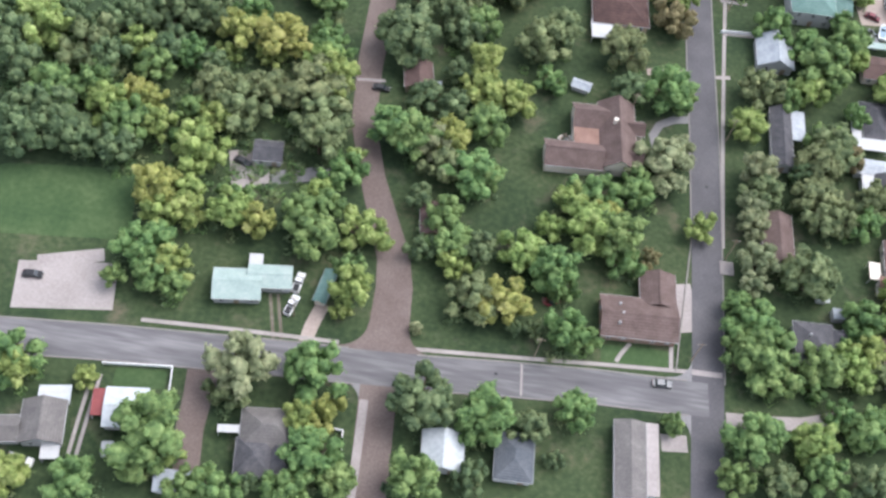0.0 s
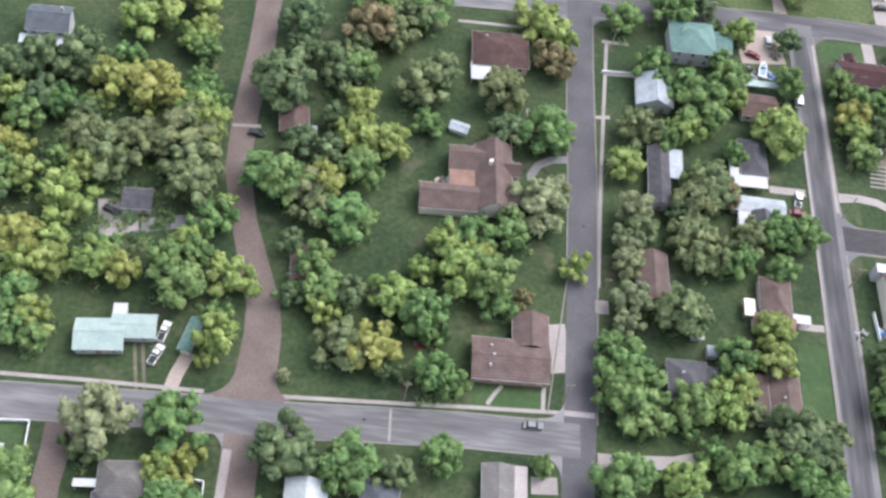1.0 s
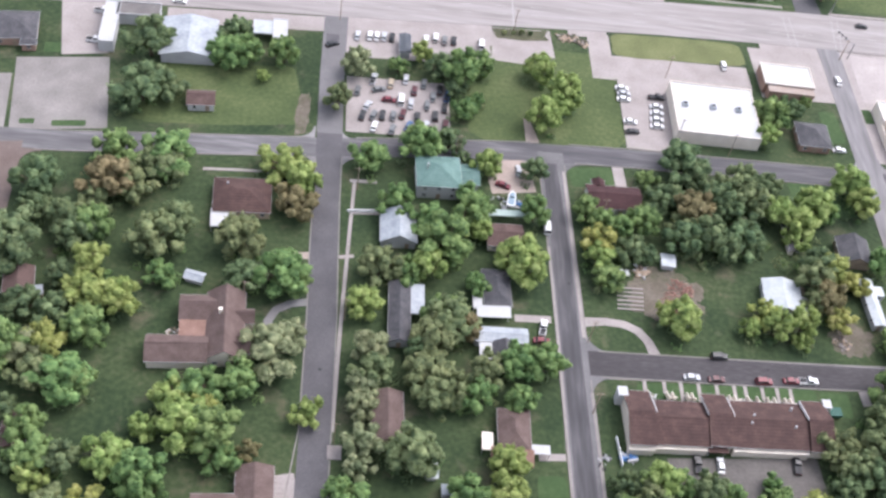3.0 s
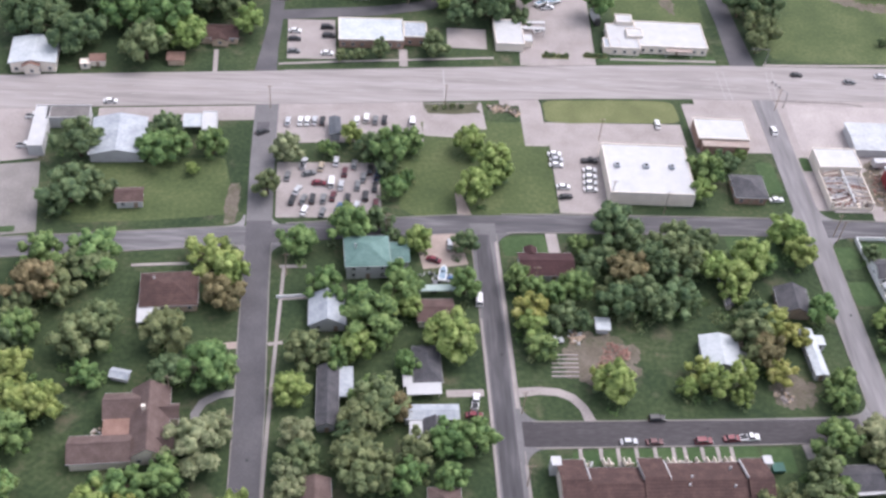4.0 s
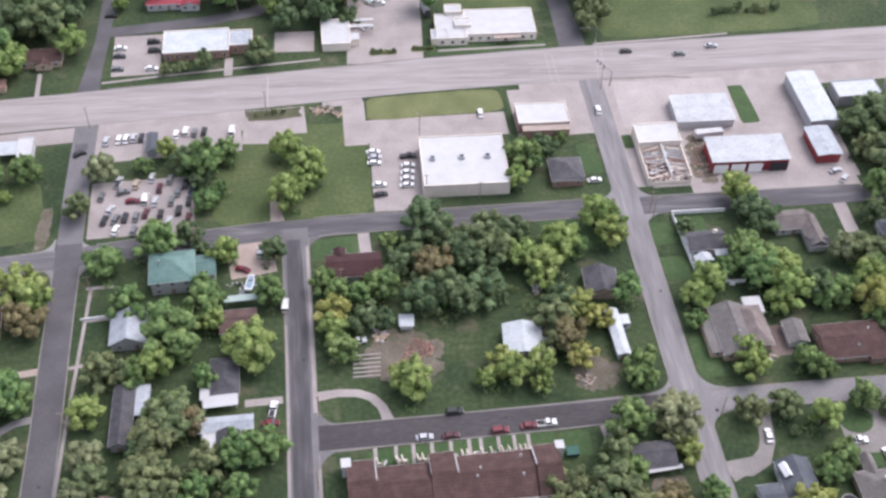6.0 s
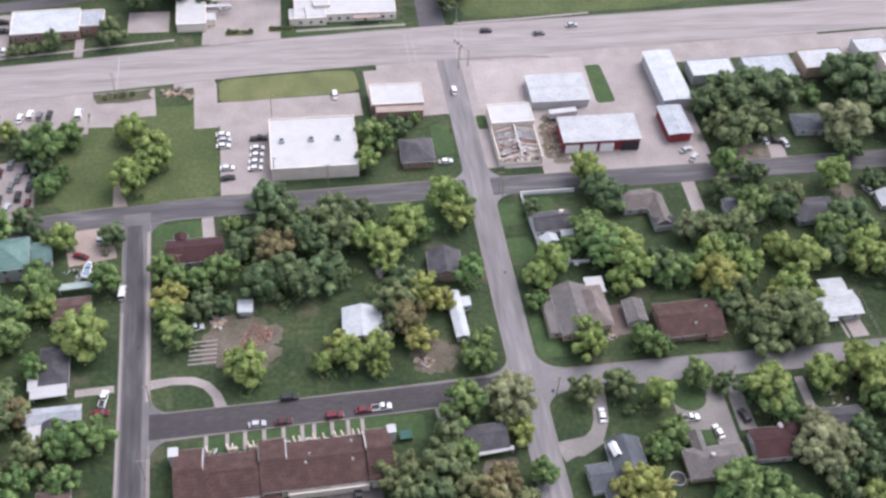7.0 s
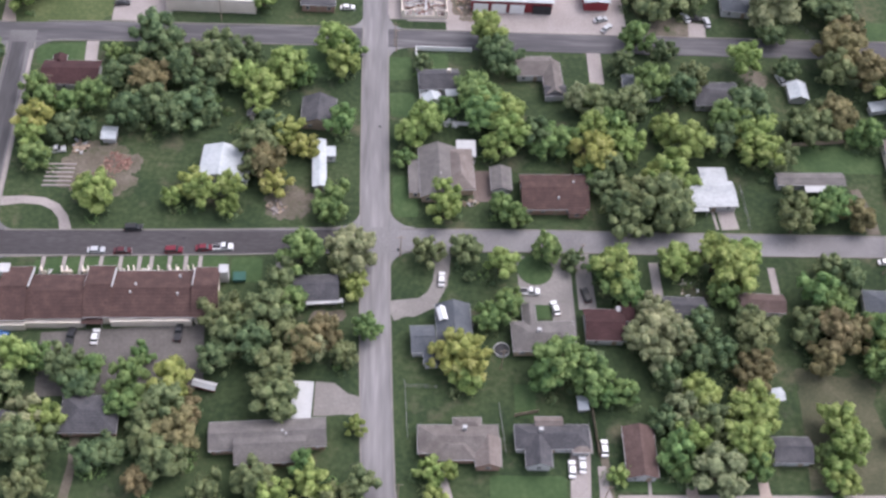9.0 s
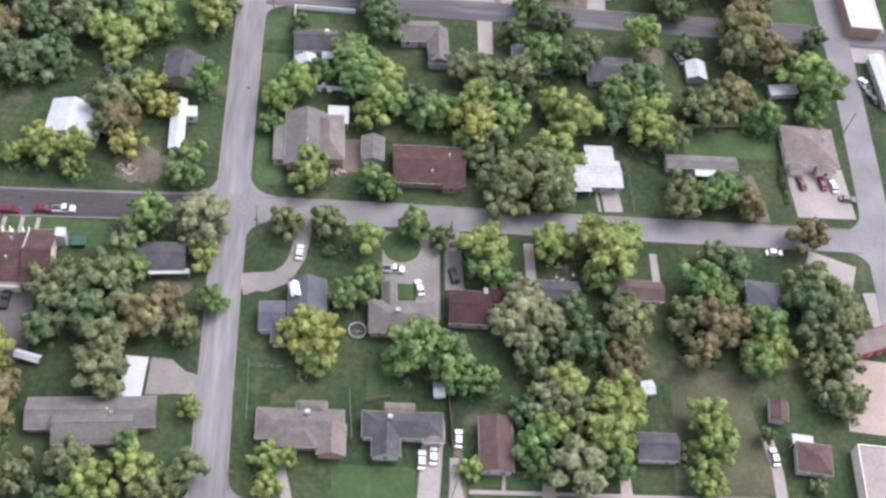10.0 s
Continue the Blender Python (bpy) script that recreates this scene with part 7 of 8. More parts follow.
def pole(x, y):
    p = thing("utility_pole", x, y, 4, "tall weathered wooden utility pole with a crossarm", "utility pole", "utility poles")
    bm = bmesh.new()
    bmesh.ops.create_cone(bm, segments=8, radius1=0.16, radius2=0.1, depth=9.6, cap_ends=True, matrix=Matrix.Translation((0, 0, 4.7)))
    part("shaft", bm, "wood", p)
    bm = bmesh.new()
    box(bm, 0, 0.12, 8.7, 2.2, 0.1, 0.12)
    part("crossarm", bm, "wood", p)
    for s in (-0.9, 0.35, 0.9):
        bm = bmesh.new()
        bmesh.ops.create_cone(bm, segments=8, radius1=0.06, radius2=0.04, depth=0.16, cap_ends=True, matrix=Matrix.Translation((s, 0.12, 8.9)))
        part("insulator", bm, "white", p)


car(-78.2, 120.1, 4, "sedan", "black")
car(-18.7, 129.5, 82, "pickup", "white")
car(-19.1, 123.3, 74, "pickup", "white")
car(-67.1, 76.9, -8, "pickup", "white")
car(-38.7, 160.5, -20, "sedan", "black")
car(-8.8, 191.1, -2, "sedan", "black")
car(68.7, 119.4, 3, "sedan", "grey")
car(128.2, 249.3, -20, "sedan", "red")
car(133.2, 255.9, 88, "sedan", "silver")
car(140.9, 233.9, 88, "van", "white")
car(137.3, 192.9, 0, "sedan", "red")
car(128.1, 238.9, 80, "sedan", "grey")
car(177.8, 185.3, 4, "sedan", "silver")
car(184.7, 185.3, 4, "sedan", "maroon")
car(198.0, 185.9, 4, "suv", "red")
car(205.9, 186.9, 4, "sedan", "red")
car(210.7, 187.3, 4, "pickup", "white")
car(186.5, 192.9, 4, "suv", "black")
car(175.7, 158.6, 88, "pickup", "black")
car(181.7, 158.9, 88, "sedan", "white")
car(202.2, 160.7, 88, "pickup", "black")
car(269.1, 178.8, 86, "sedan", "white")
car(292.5, 175.5, 0, "pickup", "white")
car(299.0, 170.5, 104, "sedan", "white")
car(307.5, 174.7, 104, "suv", "black")
car(161.3, 219.1, 10, "pickup", "white")
car(248.5, 316.0, 88, "sedan", "white")
car(240.8, 280.8, 4, "sedan", "white")
car(181.0, 296.7, 2, "pickup", "black")
car(180.6, 292.1, 2, "sedan", "white")
car(180.3, 288.9, 2, "sedan", "white")
car(180.0, 285.8, 2, "sedan", "white")
car(179.7, 282.7, 2, "sedan", "white")
car(169.6, 299.5, 0, "sedan", "white")
car(170.0, 296.8, 0, "sedan", "silver")
car(169.7, 294.1, 0, "sedan", "white")
car(170.9, 283.5, 0, "sedan", "white")
car(171.1, 278.9, 10, "sedan", "black")
car(207.4, 317.1, 88, "sedan", "white")
car(122.6, 313.4, 88, "van", "white")
car(349.4, 282.3, 110, "sedan", "white")
car(352.1, 281.7, 0, "pickup", "black")
car(356.1, 280.4, 95, "sedan", "silver")
car(321.4, 279.8, 20, "sedan", "silver")
car(323.0, 276.0, 50, "sedan", "silver")
car(375.8, 256.1, 110, "sedan", "white")
car(304.7, 185.8, 60, "sedan", "grey")
car(137.9, 197.3, 80, "pickup", "white")
car(22.0, 318.0, 2, "sedan", "white")
car(264.9, 349.0, 2, "sedan", "black")
car(81.1, 310.9, 86, "sedan", "silver")
car(85.2, 311.5, 86, "sedan", "white")
car(87.5, 311.6, 86, "sedan", "white")
car(89.9, 311.9, 86, "sedan", "silver")
car(92.5, 311.9, 86, "sedan", "black")
car(103.9, 312.7, 86, "sedan", "white")
car(107.1, 314.2, 86, "suv", "white")
car(110.1, 313.4, 86, "sedan", "grey")
car(113.2, 313.7, 86, "sedan", "black")
car(73.1, 305.2, 30, "sedan", "black")
car(84.7, 273.0, 80, "sedan", "black")
car(88.1, 273.5, 75, "sedan", "grey")
car(90.9, 274.0, 85, "sedan", "black")
car(94.3, 274.1, 85, "sedan", "grey")
car(97.2, 275.4, 80, "sedan", "maroon")
car(101.8, 274.7, 88, "sedan", "black")
car(92.6, 281.3, 0, "sedan", "red")
car(96.5, 281.9, 88, "van", "white")
car(99.6, 280.6, 86, "sedan", "silver")
car(104.8, 280.6, 86, "sedan", "grey")
car(110.3, 280.2, 86, "sedan", "black")
car(108.7, 288.4, 86, "sedan", "black")
car(103.6, 290.5, 86, "sedan", "grey")
car(97.7, 291.8, 86, "sedan", "silver")
car(94.2, 268.0, 80, "sedan", "grey")
car(86.0, 277.6, 70, "sedan", "silver")
car(89.2, 285.6, 20, "sedan", "grey")
car(87.3, 290.2, 80, "pickup", "silver")
car(93.0, 289.0, 84, "sedan", "tan")
car(100.6, 286.8, 86, "sedan", "maroon")
car(106.6, 284.6, 84, "sedan", "grey")
car(107.4, 276.0, 88, "suv", "black")
car(104.6, 271.2, 80, "sedan", "silver")
car(99.2, 270.4, 70, "sedan", "blue")
car(88.6, 268.6, 78, "sedan", "white")
car(110.6, 272.6, 86, "sedan", "maroon")
car(82.6, 284.0, 84, "sedan", "grey")
car(111.2, 286.0, 80, "pickup", "blue")
car(80.5, 362.7, 0, "sedan", "white")
car(80.6, 357.8, 0, "sedan", "black")
car(92.1, 365.8, 4, "suv", "black")
car(92.8, 360.5, 4, "suv", "black")
car(92.6, 349.9, 0, "sedan", "white")
car(80.7, 350.3, 0, "sedan", "grey")
car(-0.8, 308.8, 4, "pickup", "white")
car(-0.5, 294.2, 4, "pickup", "white")
car(175.4, 385.3, 10, "pickup", "white")
car(170.8, 369.9, 30, "sedan", "white")
car(189.1, 396.3, 70, "sedan", "white")
car(74.8, 383.4, 0, "sedan", "black")
car(297.4, 350.3, 2, "sedan", "silver")
car(284.2, 346.1, 2, "sedan", "grey")
car(404.9, 212.0, 100, "sedan", "maroon")
car(411.0, 212.5, 96, "sedan", "red")
car(414.0, 211.8, 96, "sedan", "white")
car(417.2, 207.7, -4, "sedan", "grey")
car(299.8, 124.9, 88, "sedan", "white")
car(302.4, 126.1, 88, "sedan", "white")
car(308.2, 130.5, 88, "sedan", "white")
car(392.8, 188.0, 4, "sedan", "white")
car(382.7, 129.6, 96, "sedan", "white")
car(410.1, 261.7, 100, "sedan", "white")
car(431.9, 251.4, 110, "pickup", "white")
car(433.3, 246.0, 110, "sedan", "black")
fence([(262.3, 263.7), (279.6, 263.8)], 1.6, "white")
fence([(262.3, 263.7), (263.1, 250.0), (264.1, 236.8)], 1.6, "white")
fence([(-56.8, 101.3), (-41.7, 103.1), (-40.8, 95.9)], 1.2, "white")
fence([(259.4, 147.8), (260.2, 132.8)], 1.4, "steel")
fence([(355.5, 213.1), (356.2, 198.2)], 1.4, "steel")
fence([(373.4, 229.3), (393.7, 232.0)], 1.7, "wood")
fence([(-4.1, 95.0), (-2.1, 94.9), (-1.6, 90.4)], 1.2, "white")
fence([(155.1, 164.6), (155.9, 156.5)], 1.4, "white")
fence([(282.9, 141.9), (284.0, 129.2)], 1.3, "steel")
fence([(286.6, 138.9), (292.4, 140.1)], 1.6, "wood")
fence([(259.5, 146.7), (267.3, 146.5)], 1.3, "steel")
fence([(382.4, 287.2), (391.4, 272.8)], 1.4, "steel")
fence([(305.6, 150.6), (306.8, 128.9)], 1.6, "wood")
fence([(268.6, 233.3), (277.9, 233.5)], 1.5, "white")
fence([(82.6, 232.8), (91.6, 233.9)], 1.0, "white")
fence([(64.5, 234.6), (71.4, 236.3)], 1.2, "wood")
pole(84.8, 241.7)
pole(84.1, 194.2)
pole(83.9, 156.8)
pole(75.6, 126.8)
pole(38.4, 121.0)
pole(-18.1, 120.9)
pole(114.6, 259.4)
pole(57.6, 196.9)
pole(133.9, 323.1)
pole(251.7, 328.2)
pole(74.8, 318.5)
pole(202.2, 273.2)
pole(185.6, 277.7)
pole(113.8, 259.5)
pole(255.8, 265.4)
pole(122.0, 383.8)
pole(185.7, 308.2)
pole(150.2, 194.2)
pole(258.0, 186.0)
pole(256.3, 262.8)
pole(157.4, 239.4)
pole(306.3, 185.2)
pole(149.7, 171.7)
pole(283.8, 152.3)
pole(338.1, 184.7)
pole(257.9, 116.6)
pole(420.9, 231.3)
pole(306.6, 116.7)
pole(391.1, 184.3)


# ---- single things ----
# gutted shop: bare walls, a white cross beam, broken rafters and floor litter
ruin = thing("roofless_building", 264.9, 285.9, 1, "roofless gutted building with pale bare walls", "building")
for x, y, lx, ly, hh in ((0, -8.1, 14.4, 0.3, 1.3), (-7.1, 0.1, 0.3, 16.4, 3.1), (7.1, 0.1, 0.3, 16.4, 3.1)):
    bm = bmesh.new()
    box(bm, x, y, -0.05, lx, ly, hh)
    part("wall", bm, "cream", ruin)
for x in (-6.7, -3.4, 3.6, 6.7):
    bm = bmesh.new()
    box(bm, x, -8.1, -0.05, 0.7, 0.45, 3.6)
    part("pier", bm, "cream", ruin)
bm = bmesh.new()
box(bm, 0, 0, 0, 13.8, 16.2, 0.14)
part("floor", bm, "concrete", ruin)
bm = bmesh.new()
box(bm, 0.4, 0, 3.4, 0.6, 16.4, 0.4)
part("beam", bm, "white", ruin)
rng = random.Random(5)
for k in range(17):
    for s in (-1, 1):
        if rng.random() < 0.12:
            continue
        bm = bmesh.new()
        long = rng.uniform(4.6, 6.6)
        box(bm, 3.5 * s + (0.2 if s > 0 else 0), -7.6 + k * 0.95 + rng.uniform(-0.15, 0.15), rng.uniform(3.0, 3.3), long, rng.uniform(0.14, 0.34), 0.2, -s * 8 + rng.uniform(-14, 14))
        part("rafter", bm, rng.choice(("cream", "tan_concrete", "grey_wall", "rubble", "white")), ruin)
for k in range(80):
    bm = bmesh.new()
    box(bm, rng.uniform(-6, 6), rng.uniform(-7.2, 7.2), 0.1, rng.uniform(0.4, 2.2), rng.uniform(0.2, 0.9), rng.uniform(0.1, 0.7), rng.uniform(0, 180))
    part("debris", bm, rng.choice(("white", "rubble", "rubble", "cream", "white_board", "roof_maroon")), ruin)


def heap(name, x, y, rx, ry, n, label, materials, category, size=0.7, high=0.9, seed=1):
    """A loose heap of broken pieces."""
    rng = random.Random(seed)
    h = thing(name, x, y, 0, label, category)
    for k in range(n):
        a, r = rng.uniform(0, 6.28), math.sqrt(rng.random())
        s = rng.uniform(0.4, 1.4) * size
        bm = bmesh.new()
        vs = box(bm, 0, 0, 0, s * rng.uniform(0.6, 2.4), s * 0.5, s * 0.35)
        for v in vs:
            v.co += Vector((rng.uniform(-0.1, 0.1), rng.uniform(-0.1, 0.1), rng.uniform(-0.05, 0.05))) * s
        bm.transform(pose(math.cos(a) * r * rx, math.sin(a) * r * ry, max(0, (1 - r) * high * rng.random()) - 0.03, rng.uniform(-25, 25), rng.uniform(-25, 25), rng.uniform(0, 360)))
        part("piece", bm, rng.choice(materials), h)
    return h


heap("rubble_heap", 178.6, 215.6, 4.2, 3.8, 110, "scattered heap of broken red bricks and boards", ("rubble", "rubble", "rubble", "brick"), "rubble", 0.62, 1.0, seed=2)
heap("rubble_heap", 175.6, 210.6, 3.2, 4.0, 60, "low litter of broken red bricks on earth", ("rubble", "rubble", "wood"), "rubble", 0.45, 0.4, seed=43)
heap("junk_heap", 41.2, 136.2, 2.4, 1.1, 24, "heap of orange and red scrap in a yard", ("roof_red", "roof_terracotta", "dark"), "scrap", 0.8, 0.8, 3)
heap("rubble_heap", 153.0, 323.0, 4.2, 2.2, 60, "heap of pale broken concrete and earth", ("dirt", "concrete", "tan"), "rubble", 0.9, 0.8, 4)
heap("stone_heap", 223.9, 201.5, 2.4, 2.6, 40, "pale heap of stones and earth", ("dirt", "tan", "concrete"), "rubble", 0.8, 0.6, 6)
heap("lumber_heap", 167.6, 221.0, 2.0, 2.4, 26, "stack of old boards and scrap wood", ("wood", "white", "tan"), "lumber", 1.1, 0.8, 7)
heap("junk_heap", 158.2, 159.2, 2.6, 1.4, 22, "blue tarpaulins and junk behind a wall", ("blue_tarp", "blue_tarp", "white", "dark"), "scrap", 1.0, 0.9, 8)
heap("junk_heap", 133.5, 242.0, 3.2, 2.0, 26, "blue sheets and pale scrap in a yard", ("blue_tarp", "metal_grey", "white", "steel"), "scrap", 0.9, 0.8, 44)
heap("junk_heap", 127.5, 243.5, 4.0, 1.6, 18, "scrap metal and pale sheets in a yard", ("steel", "metal_grey", "grey_wall", "dark"), "scrap", 0.8, 0.8, 9)
heap("junk_heap", 277.5, 204.5, 2.4, 1.4, 22, "garden furniture and clutter on a patio", ("white", "dark", "wood"), "clutter", 0.8, 0.6, 10)
heap("junk_heap", 41.5, 185.5, 2.6, 1.4, 20, "pale clutter on a terrace behind a house", ("white", "cream", "wood"), "clutter", 0.7, 0.5, 11)
heap("junk_heap", 272.3, 234.3, 2.6, 1.4, 20, "white tanks and clutter beside a fence", ("white_board", "white_board", "metal_grey", "dark"), "clutter", 1.3, 0.9, 12)
heap("junk_heap", 214.0, 218.0, 2.4, 3.4, 24, "scrap leaning beside a derelict house", ("metal_white", "dark", "wood"), "scrap", 0.9, 0.7, 13)
heap("junk_heap", 151.5, 157.5, 1.6, 2.2, 16, "dark clutter by the roadside", ("dark", "white", "steel"), "clutter", 0.8, 0.7, 14)

heap("junk_heap", 411.5, 234.2, 2.6, 1.2, 16, "grey clutter and sheets behind a house", ("metal_grey", "white", "grey_wall"), "clutter", 0.9, 0.6, 15)
heap("junk_heap", 335.5, 178.0, 3.0, 2.4, 12, "pale boards and clutter on a lawn", ("white_board", "cream", "wood"), "clutter", 0.8, 0.4, 16)

# old boards laid in rows
for k in range(6):
    bm = bmesh.new()
    box(bm, 0, 0, 0, 7.6, 0.5, 0.22)
    ob = part("concrete_beam", bm, "concrete")
    ob.matrix_world = pose(163.4 + 0.1 * k, 206.9 + 1.5 * k, 0, 0, 0, 1.5)
    tagged(ob, "long pale concrete beam lying on grass", "beam", "row of beams")

# apartment front walks with entry bins
for k, x in enumerate((164.6, 170.0, 174.6, 179.5, 184.5, 189.4, 192.5, 197.2, 201.4, 205.2)):
    y = 180.9 + (x - 164) * 0.028
    structure(part("pavement", strip([(x, y + 2.6), (x, y - 1.0), (x + (1.2 if k % 3 == 1 else 0), y - 3.2)], 0.5, 0.075, 0.1), "concrete"), "narrow concrete path to an apartment door", "pavement")
    heap("entry_clutter", x + 1.8, y - 2.2, 0.9, 0.5, 6, "bins and pots beside an entry door", ("white", "dark", "cream"), "clutter", 0.7, 0.5, 20 + k)

# air units on the warehouse roof
for x in (188.5, 198.0, 206.5):
    u = thing("roof_unit", x, 289.5, 0, "grey air-conditioning unit on a flat roof", "air conditioner", "roof units", z=5.05)
    bm = bmesh.new()
    box(bm, 0, 0, 0, 1.7, 1.9, 1.0)
    bmesh.ops.bevel(bm, geom=list(bm.edges), offset=0.06, segments=1, affect="EDGES")
    part("casing", bm, "metal_grey", u)
    bm = bmesh.new()
    bmesh.ops.create_cone(bm, segments=14, radius1=0.6, radius2=0.6, depth=0.1, cap_ends=True, matrix=Matrix.Translation((0, 0, 1.05)))
    part("fan_grille", bm, "dark", u)

# bay doors of the red workshop
shop_bays = thing("bay_doors", 292.9, 281.75, 0, "white roller doors in a red workshop wall", "door")
for k in range(3):
    bm = bmesh.new()
    for s in range(6):
        box(bm, -10.0 + k * 5.8, -0.06, 0.05 + s * 0.6, 4.7, 0.1, 0.57)
    part("roller_door", bm, "white_board", shop_bays)

# the open bay's inner shade, as a dark flat panel on the wall
bm = bmesh.new()
box(bm, 9.6, -0.06, 0.05, 6.0, 0.1, 3.4)
part("open_bay", bm, "dark", shop_bays, "dark panel standing in for the shade inside an open bay")

# round pool beside the grey house
pool = thing("garden_pool", 284.2, 157.6, 0, "small round white-rimmed garden pool", "pool")
bm = bmesh.new()
for k in range(28):
    a = k / 28 * 6.2832
    box(bm, math.cos(a) * 2.0, math.sin(a) * 2.0, -0.05, 0.22, 0.5, 0.75, math.degrees(a))
part("rim", bm, "white", pool)
bm = bmesh.new()
bmesh.ops.create_cone(bm, segments=28, radius1=1.9, radius2=1.9, depth=0.5, cap_ends=True, matrix=Matrix.Translation((0, 0, 0.2)))
part("water", bm, "dark", pool)

bin_ = thing("dumpster", 216.0, 177.6, 3, "green metal refuse container on grass", "refuse container")
bm = bmesh.new()
hull(bm, [(-1.4, -1.1, 0), (1.4, -1.1, 0), (1.4, 1.1, 0), (-1.4, 1.1, 0)], [(-1.7, -1.3, 1.5), (1.7, -1.3, 1.5), (1.7, 1.3, 1.5), (-1.7, 1.3, 1.5)])
part("body", bm, "green_box", bin_)
for s in (-0.85, 0.85):
    bm = bmesh.new()
    box(bm, s, 0, 1.5, 1.66, 2.7, 0.08)
    part("lid", bm, "green_box", bin_)

# concrete crossing over the gutter of the second street
booth = thing("culvert_slab", 84.3, 154.3, 3, "small grey concrete slab beside the street", "slab")
bm = bmesh.new()
box(bm, 0, 0, -0.05, 3.5, 3.9, 0.3)
bmesh.ops.bevel(bm, geom=list(bm.edges), offset=0.05, segments=1, affect="EDGES")
part("slab", bm, "concrete", booth)
for x, y, lx, ly, yaw in ((353.6, 145.4, 3.4, 3.6, 10), (303.6, 142.0, 2.8, 3.8, 4), (210.4, 145.2, 6.0, 2.0, -14)):
    house("shed", "small pale garden shed on grass", [(x, y, lx, ly, yaw, 2.0, "x", 0.6)], "metal_white" if lx < 5 else "white", "red_wall" if lx > 5 else "white", windows=False, category="shed")


# ---- roadside furniture and trucks by the highway ----
heap("rubble_heap", 278.6, 288.0, 3.0, 10.5, 70, "strip of broken concrete and earth beside a wall", ("dirt", "concrete", "rubble", "tan"), "rubble", 0.8, 0.5, 41)
heap("rubble_heap", 157.6, 321.0, 2.6, 2.0, 36, "pale broken concrete beside a drive", ("concrete", "dirt", "tan"), "rubble", 0.8, 0.6, 42)


def signal(x, y, yaw, reach):
    """A street signal: a post with a long arm and three lamp heads."""
    s = thing("traffic_signal", x, y, yaw, "tall steel traffic signal with a long arm", "traffic signal", "traffic signals")
    bm = bmesh.new()
    bmesh.ops.create_cone(bm, segments=10, radius1=0.16, radius2=0.11, depth=6.6, cap_ends=True, matrix=Matrix.Translation((0, 0, 3.25)))
    part("post", bm, "steel", s)
    bm = bmesh.new()
    box(bm, reach / 2, 0, 6.0, reach, 0.14, 0.14)
    part("arm", bm, "steel", s)
    for u in (0.55, 0.78, 1.0):
        bm = bmesh.new()
        box(bm, reach * u - 0.2, 0, 5.3, 0.36, 0.3, 1.05)
        head = part("signal_head", bm, "dark", s)
        for v, m_ in ((0.72, "red_wall"), (0.4, "tan"), (0.08, "green_box")):
            bm = bmesh.new()
            bmesh.ops.create_cone(bm, segments=10, radius1=0.11, radius2=0.11, depth=0.06, cap_ends=True, matrix=pose(reach * u - 0.2, -0.17, 5.45 + v, 90))
            part("lens", bm, m_, head)
    bm = bmesh.new()
    bmesh.ops.create_cone(bm, segments=10, radius1=0.4, radius2=0.35, depth=0.5, cap_ends=True, matrix=Matrix.Translation((0, 0, 0.15)))
    part("footing", bm, "concrete", s)


def boat(x, y, yaw, long, label):
    """An open pleasure boat on a trailer."""
    b = thing("boat", x, y, yaw, label, "boat", z=0.05)
    w = long * 0.19
    bm = bmesh.new()
    foot = [(-0.5, -0.7), (0.15, -0.7), (0.36, -0.35), (0.42, 0), (0.36, 0.35), (0.15, 0.7), (-0.5, 0.7)]
    rim = [(-0.5, -1), (0.15, -1), (0.38, -0.62), (0.5, 0), (0.38, 0.62), (0.15, 1), (-0.5, 1)]
    hull(bm, [(u * long, v * w, 0.6) for u, v in foot], [(u * long, v * w, 1.5) for u, v in rim])
    part("boat_hull", bm, "white_board", b)
    bm = bmesh.new()
    hull(bm, [(u * long * 0.86, v * w * 0.8, 1.5) for u, v in rim], [(u * long * 0.84, v * w * 0.78, 1.54) for u, v in rim])
    part("cockpit", bm, "cover_blue", b, "faded blue cockpit cover")
    bm = bmesh.new()
    hull(bm, [(0.02 * long, -w * 0.6, 1.54), (0.1 * long, -w * 0.6, 1.54), (0.1 * long, w * 0.6, 1.54), (0.02 * long, w * 0.6, 1.54)], [(0.0, -w * 0.5, 2.0), (0.03 * long, -w * 0.5, 2.0), (0.03 * long, w * 0.5, 2.0), (0.0, w * 0.5, 2.0)])
    part("windscreen", bm, "glass", b)
    bm = bmesh.new()
    box(bm, 0.05 * long, 0, 0.42, long * 1.1, 0.9, 0.18)
    part("trailer_frame", bm, "steel", b)
    for sy in (-1, 1):
        bm = bmesh.new()
        bmesh.ops.create_cone(bm, segments=12, radius1=0.32, radius2=0.32, depth=0.2, cap_ends=True, matrix=pose(-0.12 * long, sy * w * 0.85, 0.32, 90))
        part("wheel", bm, "tyre", b)


boat(130.6, 243.4, 80, 6.2, "pale boat with a blue cover on a trailer")
boat(173.6, 388.0, 40, 6.4, "white boat on a trailer on a forecourt")
boat(178.4, 389.0, 15, 6.0, "white boat on a trailer beside another")
signal(255.4, 330.2, 120, 8.0)
signal(255.0, 356.4, 180, 7.0)


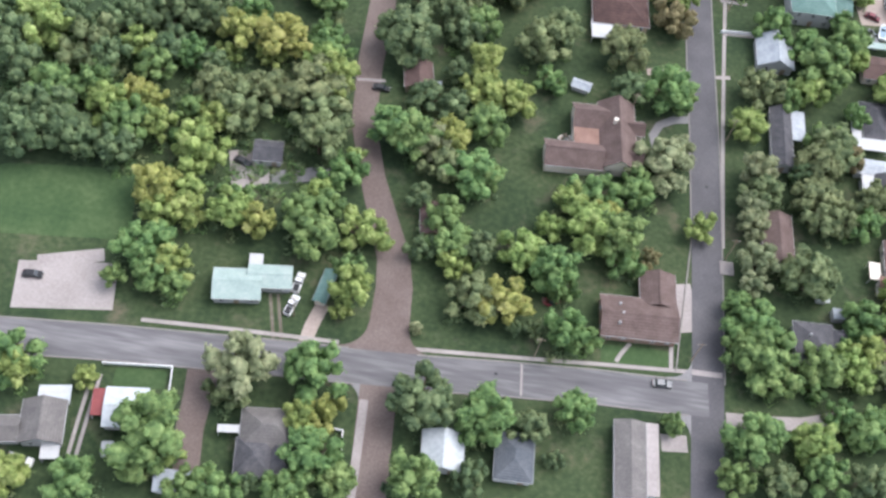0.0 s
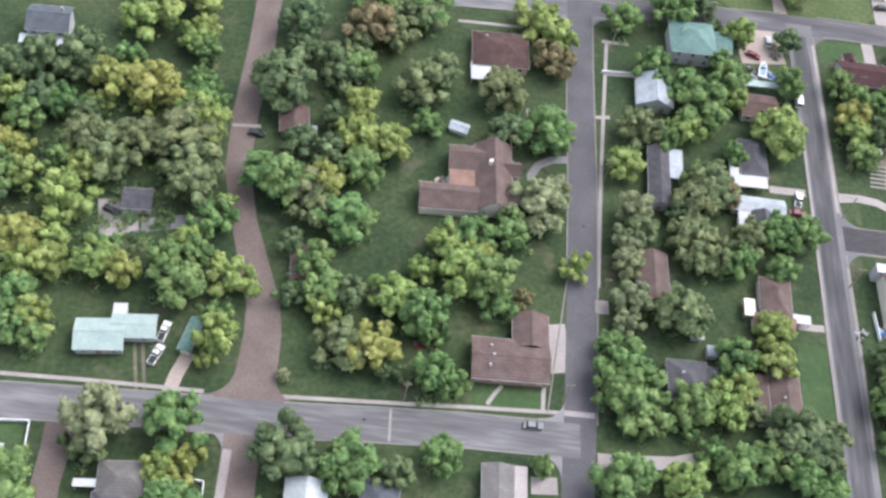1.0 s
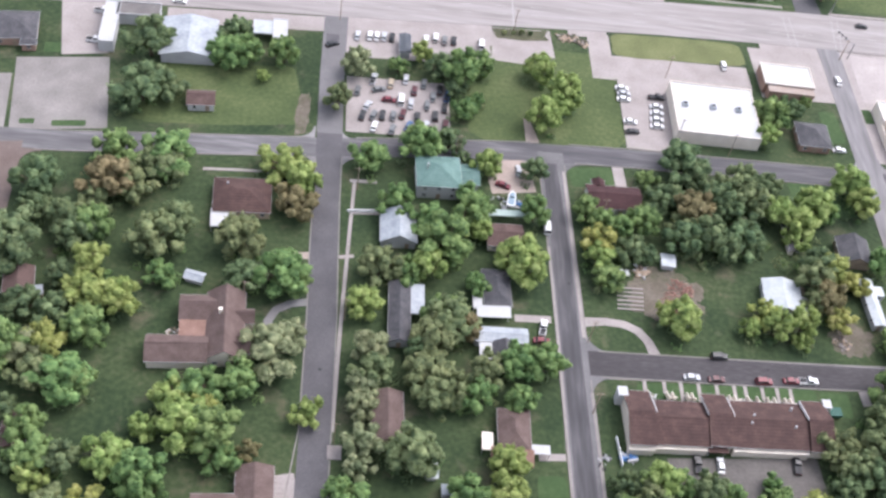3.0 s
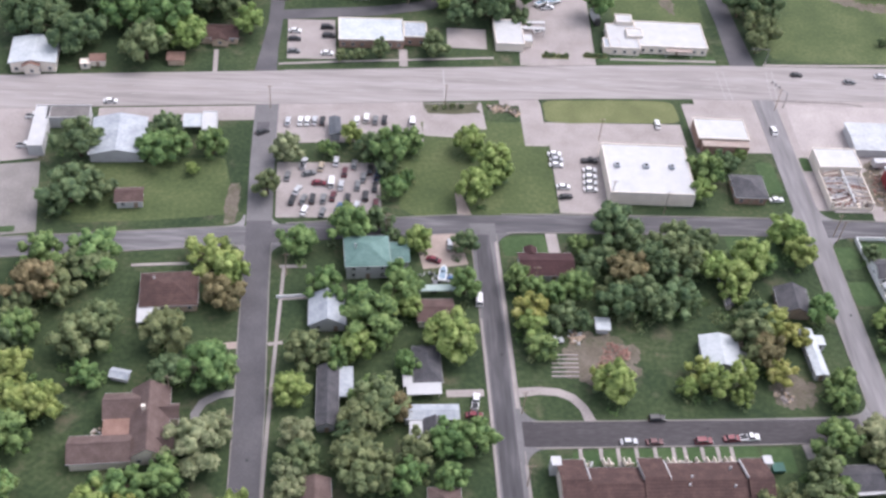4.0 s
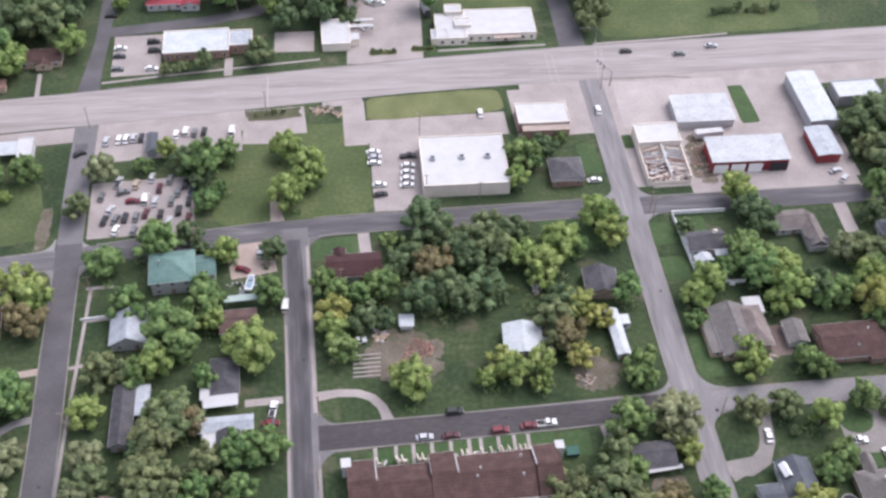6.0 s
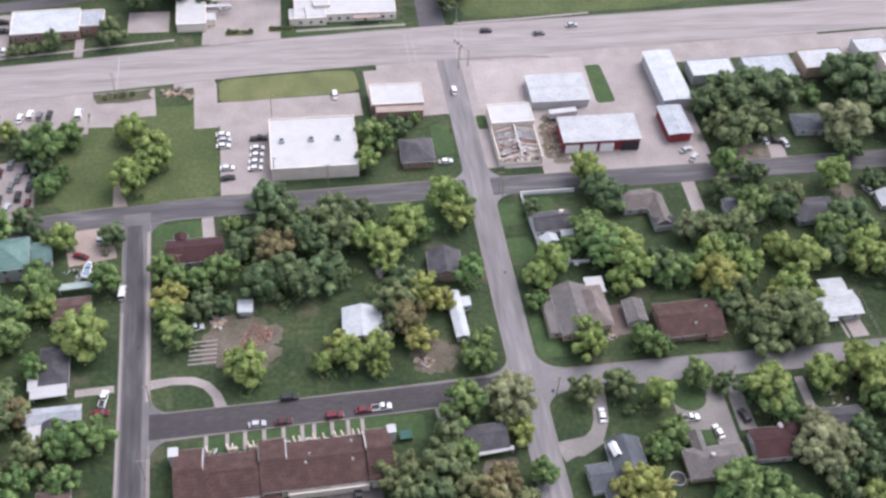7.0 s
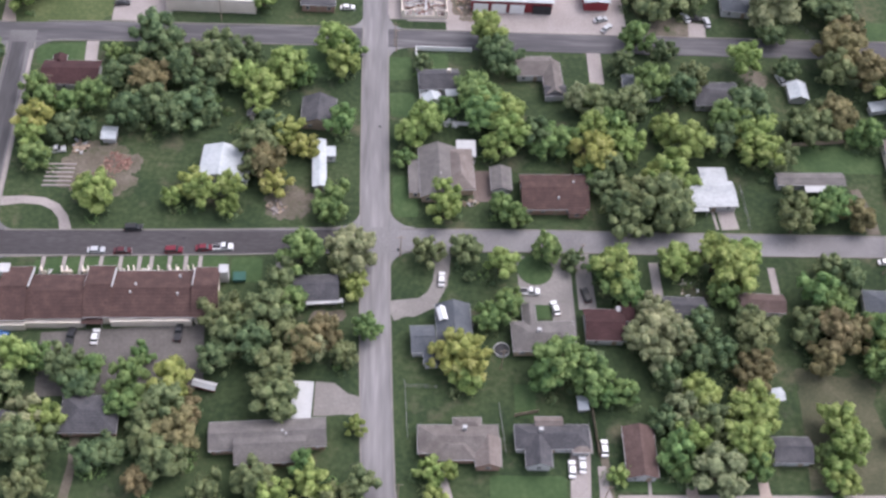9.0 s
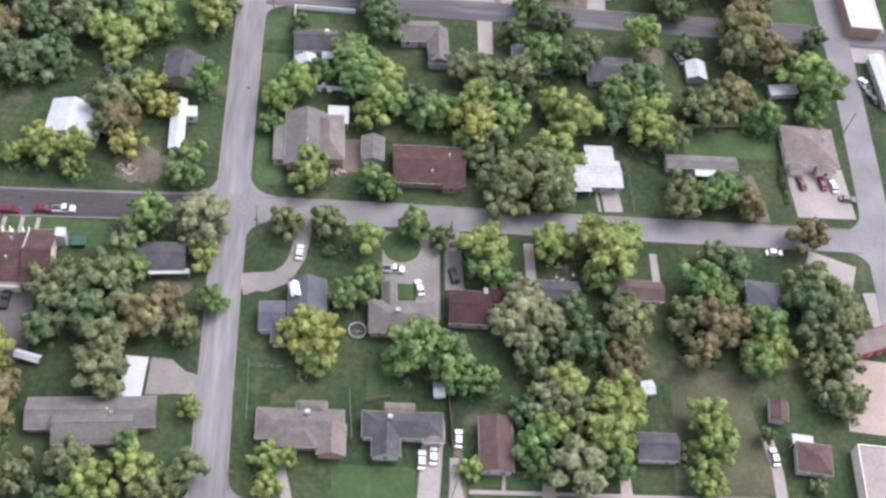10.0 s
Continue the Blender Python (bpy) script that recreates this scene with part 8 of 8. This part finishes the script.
def truck(x, y, yaw, long, cab, label, category):
    """A white box body on wheels, with or without a cab."""
    t = thing("box_truck" if cab else "trailer", x, y, yaw, label, category, z=0.05)
    bm = bmesh.new()
    box(bm, 0, 0, 0.85, long, 2.4, 2.4)
    bmesh.ops.bevel(bm, geom=list(bm.edges), offset=0.06, segments=1, affect="EDGES")
    part("box_body", bm, "white", t)
    bm = bmesh.new()
    box(bm, 0, 0, 0.6, long, 0.9, 0.25)
    part("chassis", bm, "dark", t)
    if cab:
        bm = bmesh.new()
        hull(bm, [(long / 2 + 0.1, -1, 0.5), (long / 2 + 2.1, -1, 0.5), (long / 2 + 2.1, 1, 0.5), (long / 2 + 0.1, 1, 0.5)], [(long / 2 + 0.1, -0.9, 2.3), (long / 2 + 1.3, -0.9, 2.3), (long / 2 + 1.3, 0.9, 2.3), (long / 2 + 0.1, 0.9, 2.3)])
        part("cab", bm, "paint_black", t)
    for u in (-0.32, 0.3) if not cab else (-0.32, 0.68):
        for s in (-1, 1):
            bm = bmesh.new()
            bmesh.ops.create_cone(bm, segments=12, radius1=0.46, radius2=0.46, depth=0.3, cap_ends=True, matrix=pose(u * long, s * 1.02, 0.46, 90))
            part("wheel", bm, "tyre", t)


truck(193.2, 379.6, -80, 5.4, True, "white box truck with a dark cab on a forecourt", "truck")
truck(283.2, 299.6, 5, 9.6, False, "long white box trailer parked beside a workshop", "trailer")
kerb([(251.7, 333.4), (278.5, 333.8), (285.3, 332.6)], 0.0, "low pale concrete wall along the highway")


def hedge(x, y, lx, ly, yaw, seed):
    """A row of low clipped bushes."""
    rng = random.Random(seed)
    d = Vector((math.cos(math.radians(yaw)), math.sin(math.radians(yaw))))
    plant([(x + d.x * u * lx / 2 + rng.uniform(-0.3, 0.3), y + d.y * u * lx / 2 + rng.uniform(-0.3, 0.3), rng.uniform(0.7, 1.2), rng.choice("ddo")) for u in (-0.85, -0.5, -0.15, 0.2, 0.55, 0.9)])


hedge(399.4, 211.0, 12, 2, 92, 54)
hedge(175.7, 354.6, 9, 2, 0, 52)
hedge(190.6, 355.6, 8, 2, 0, 53)
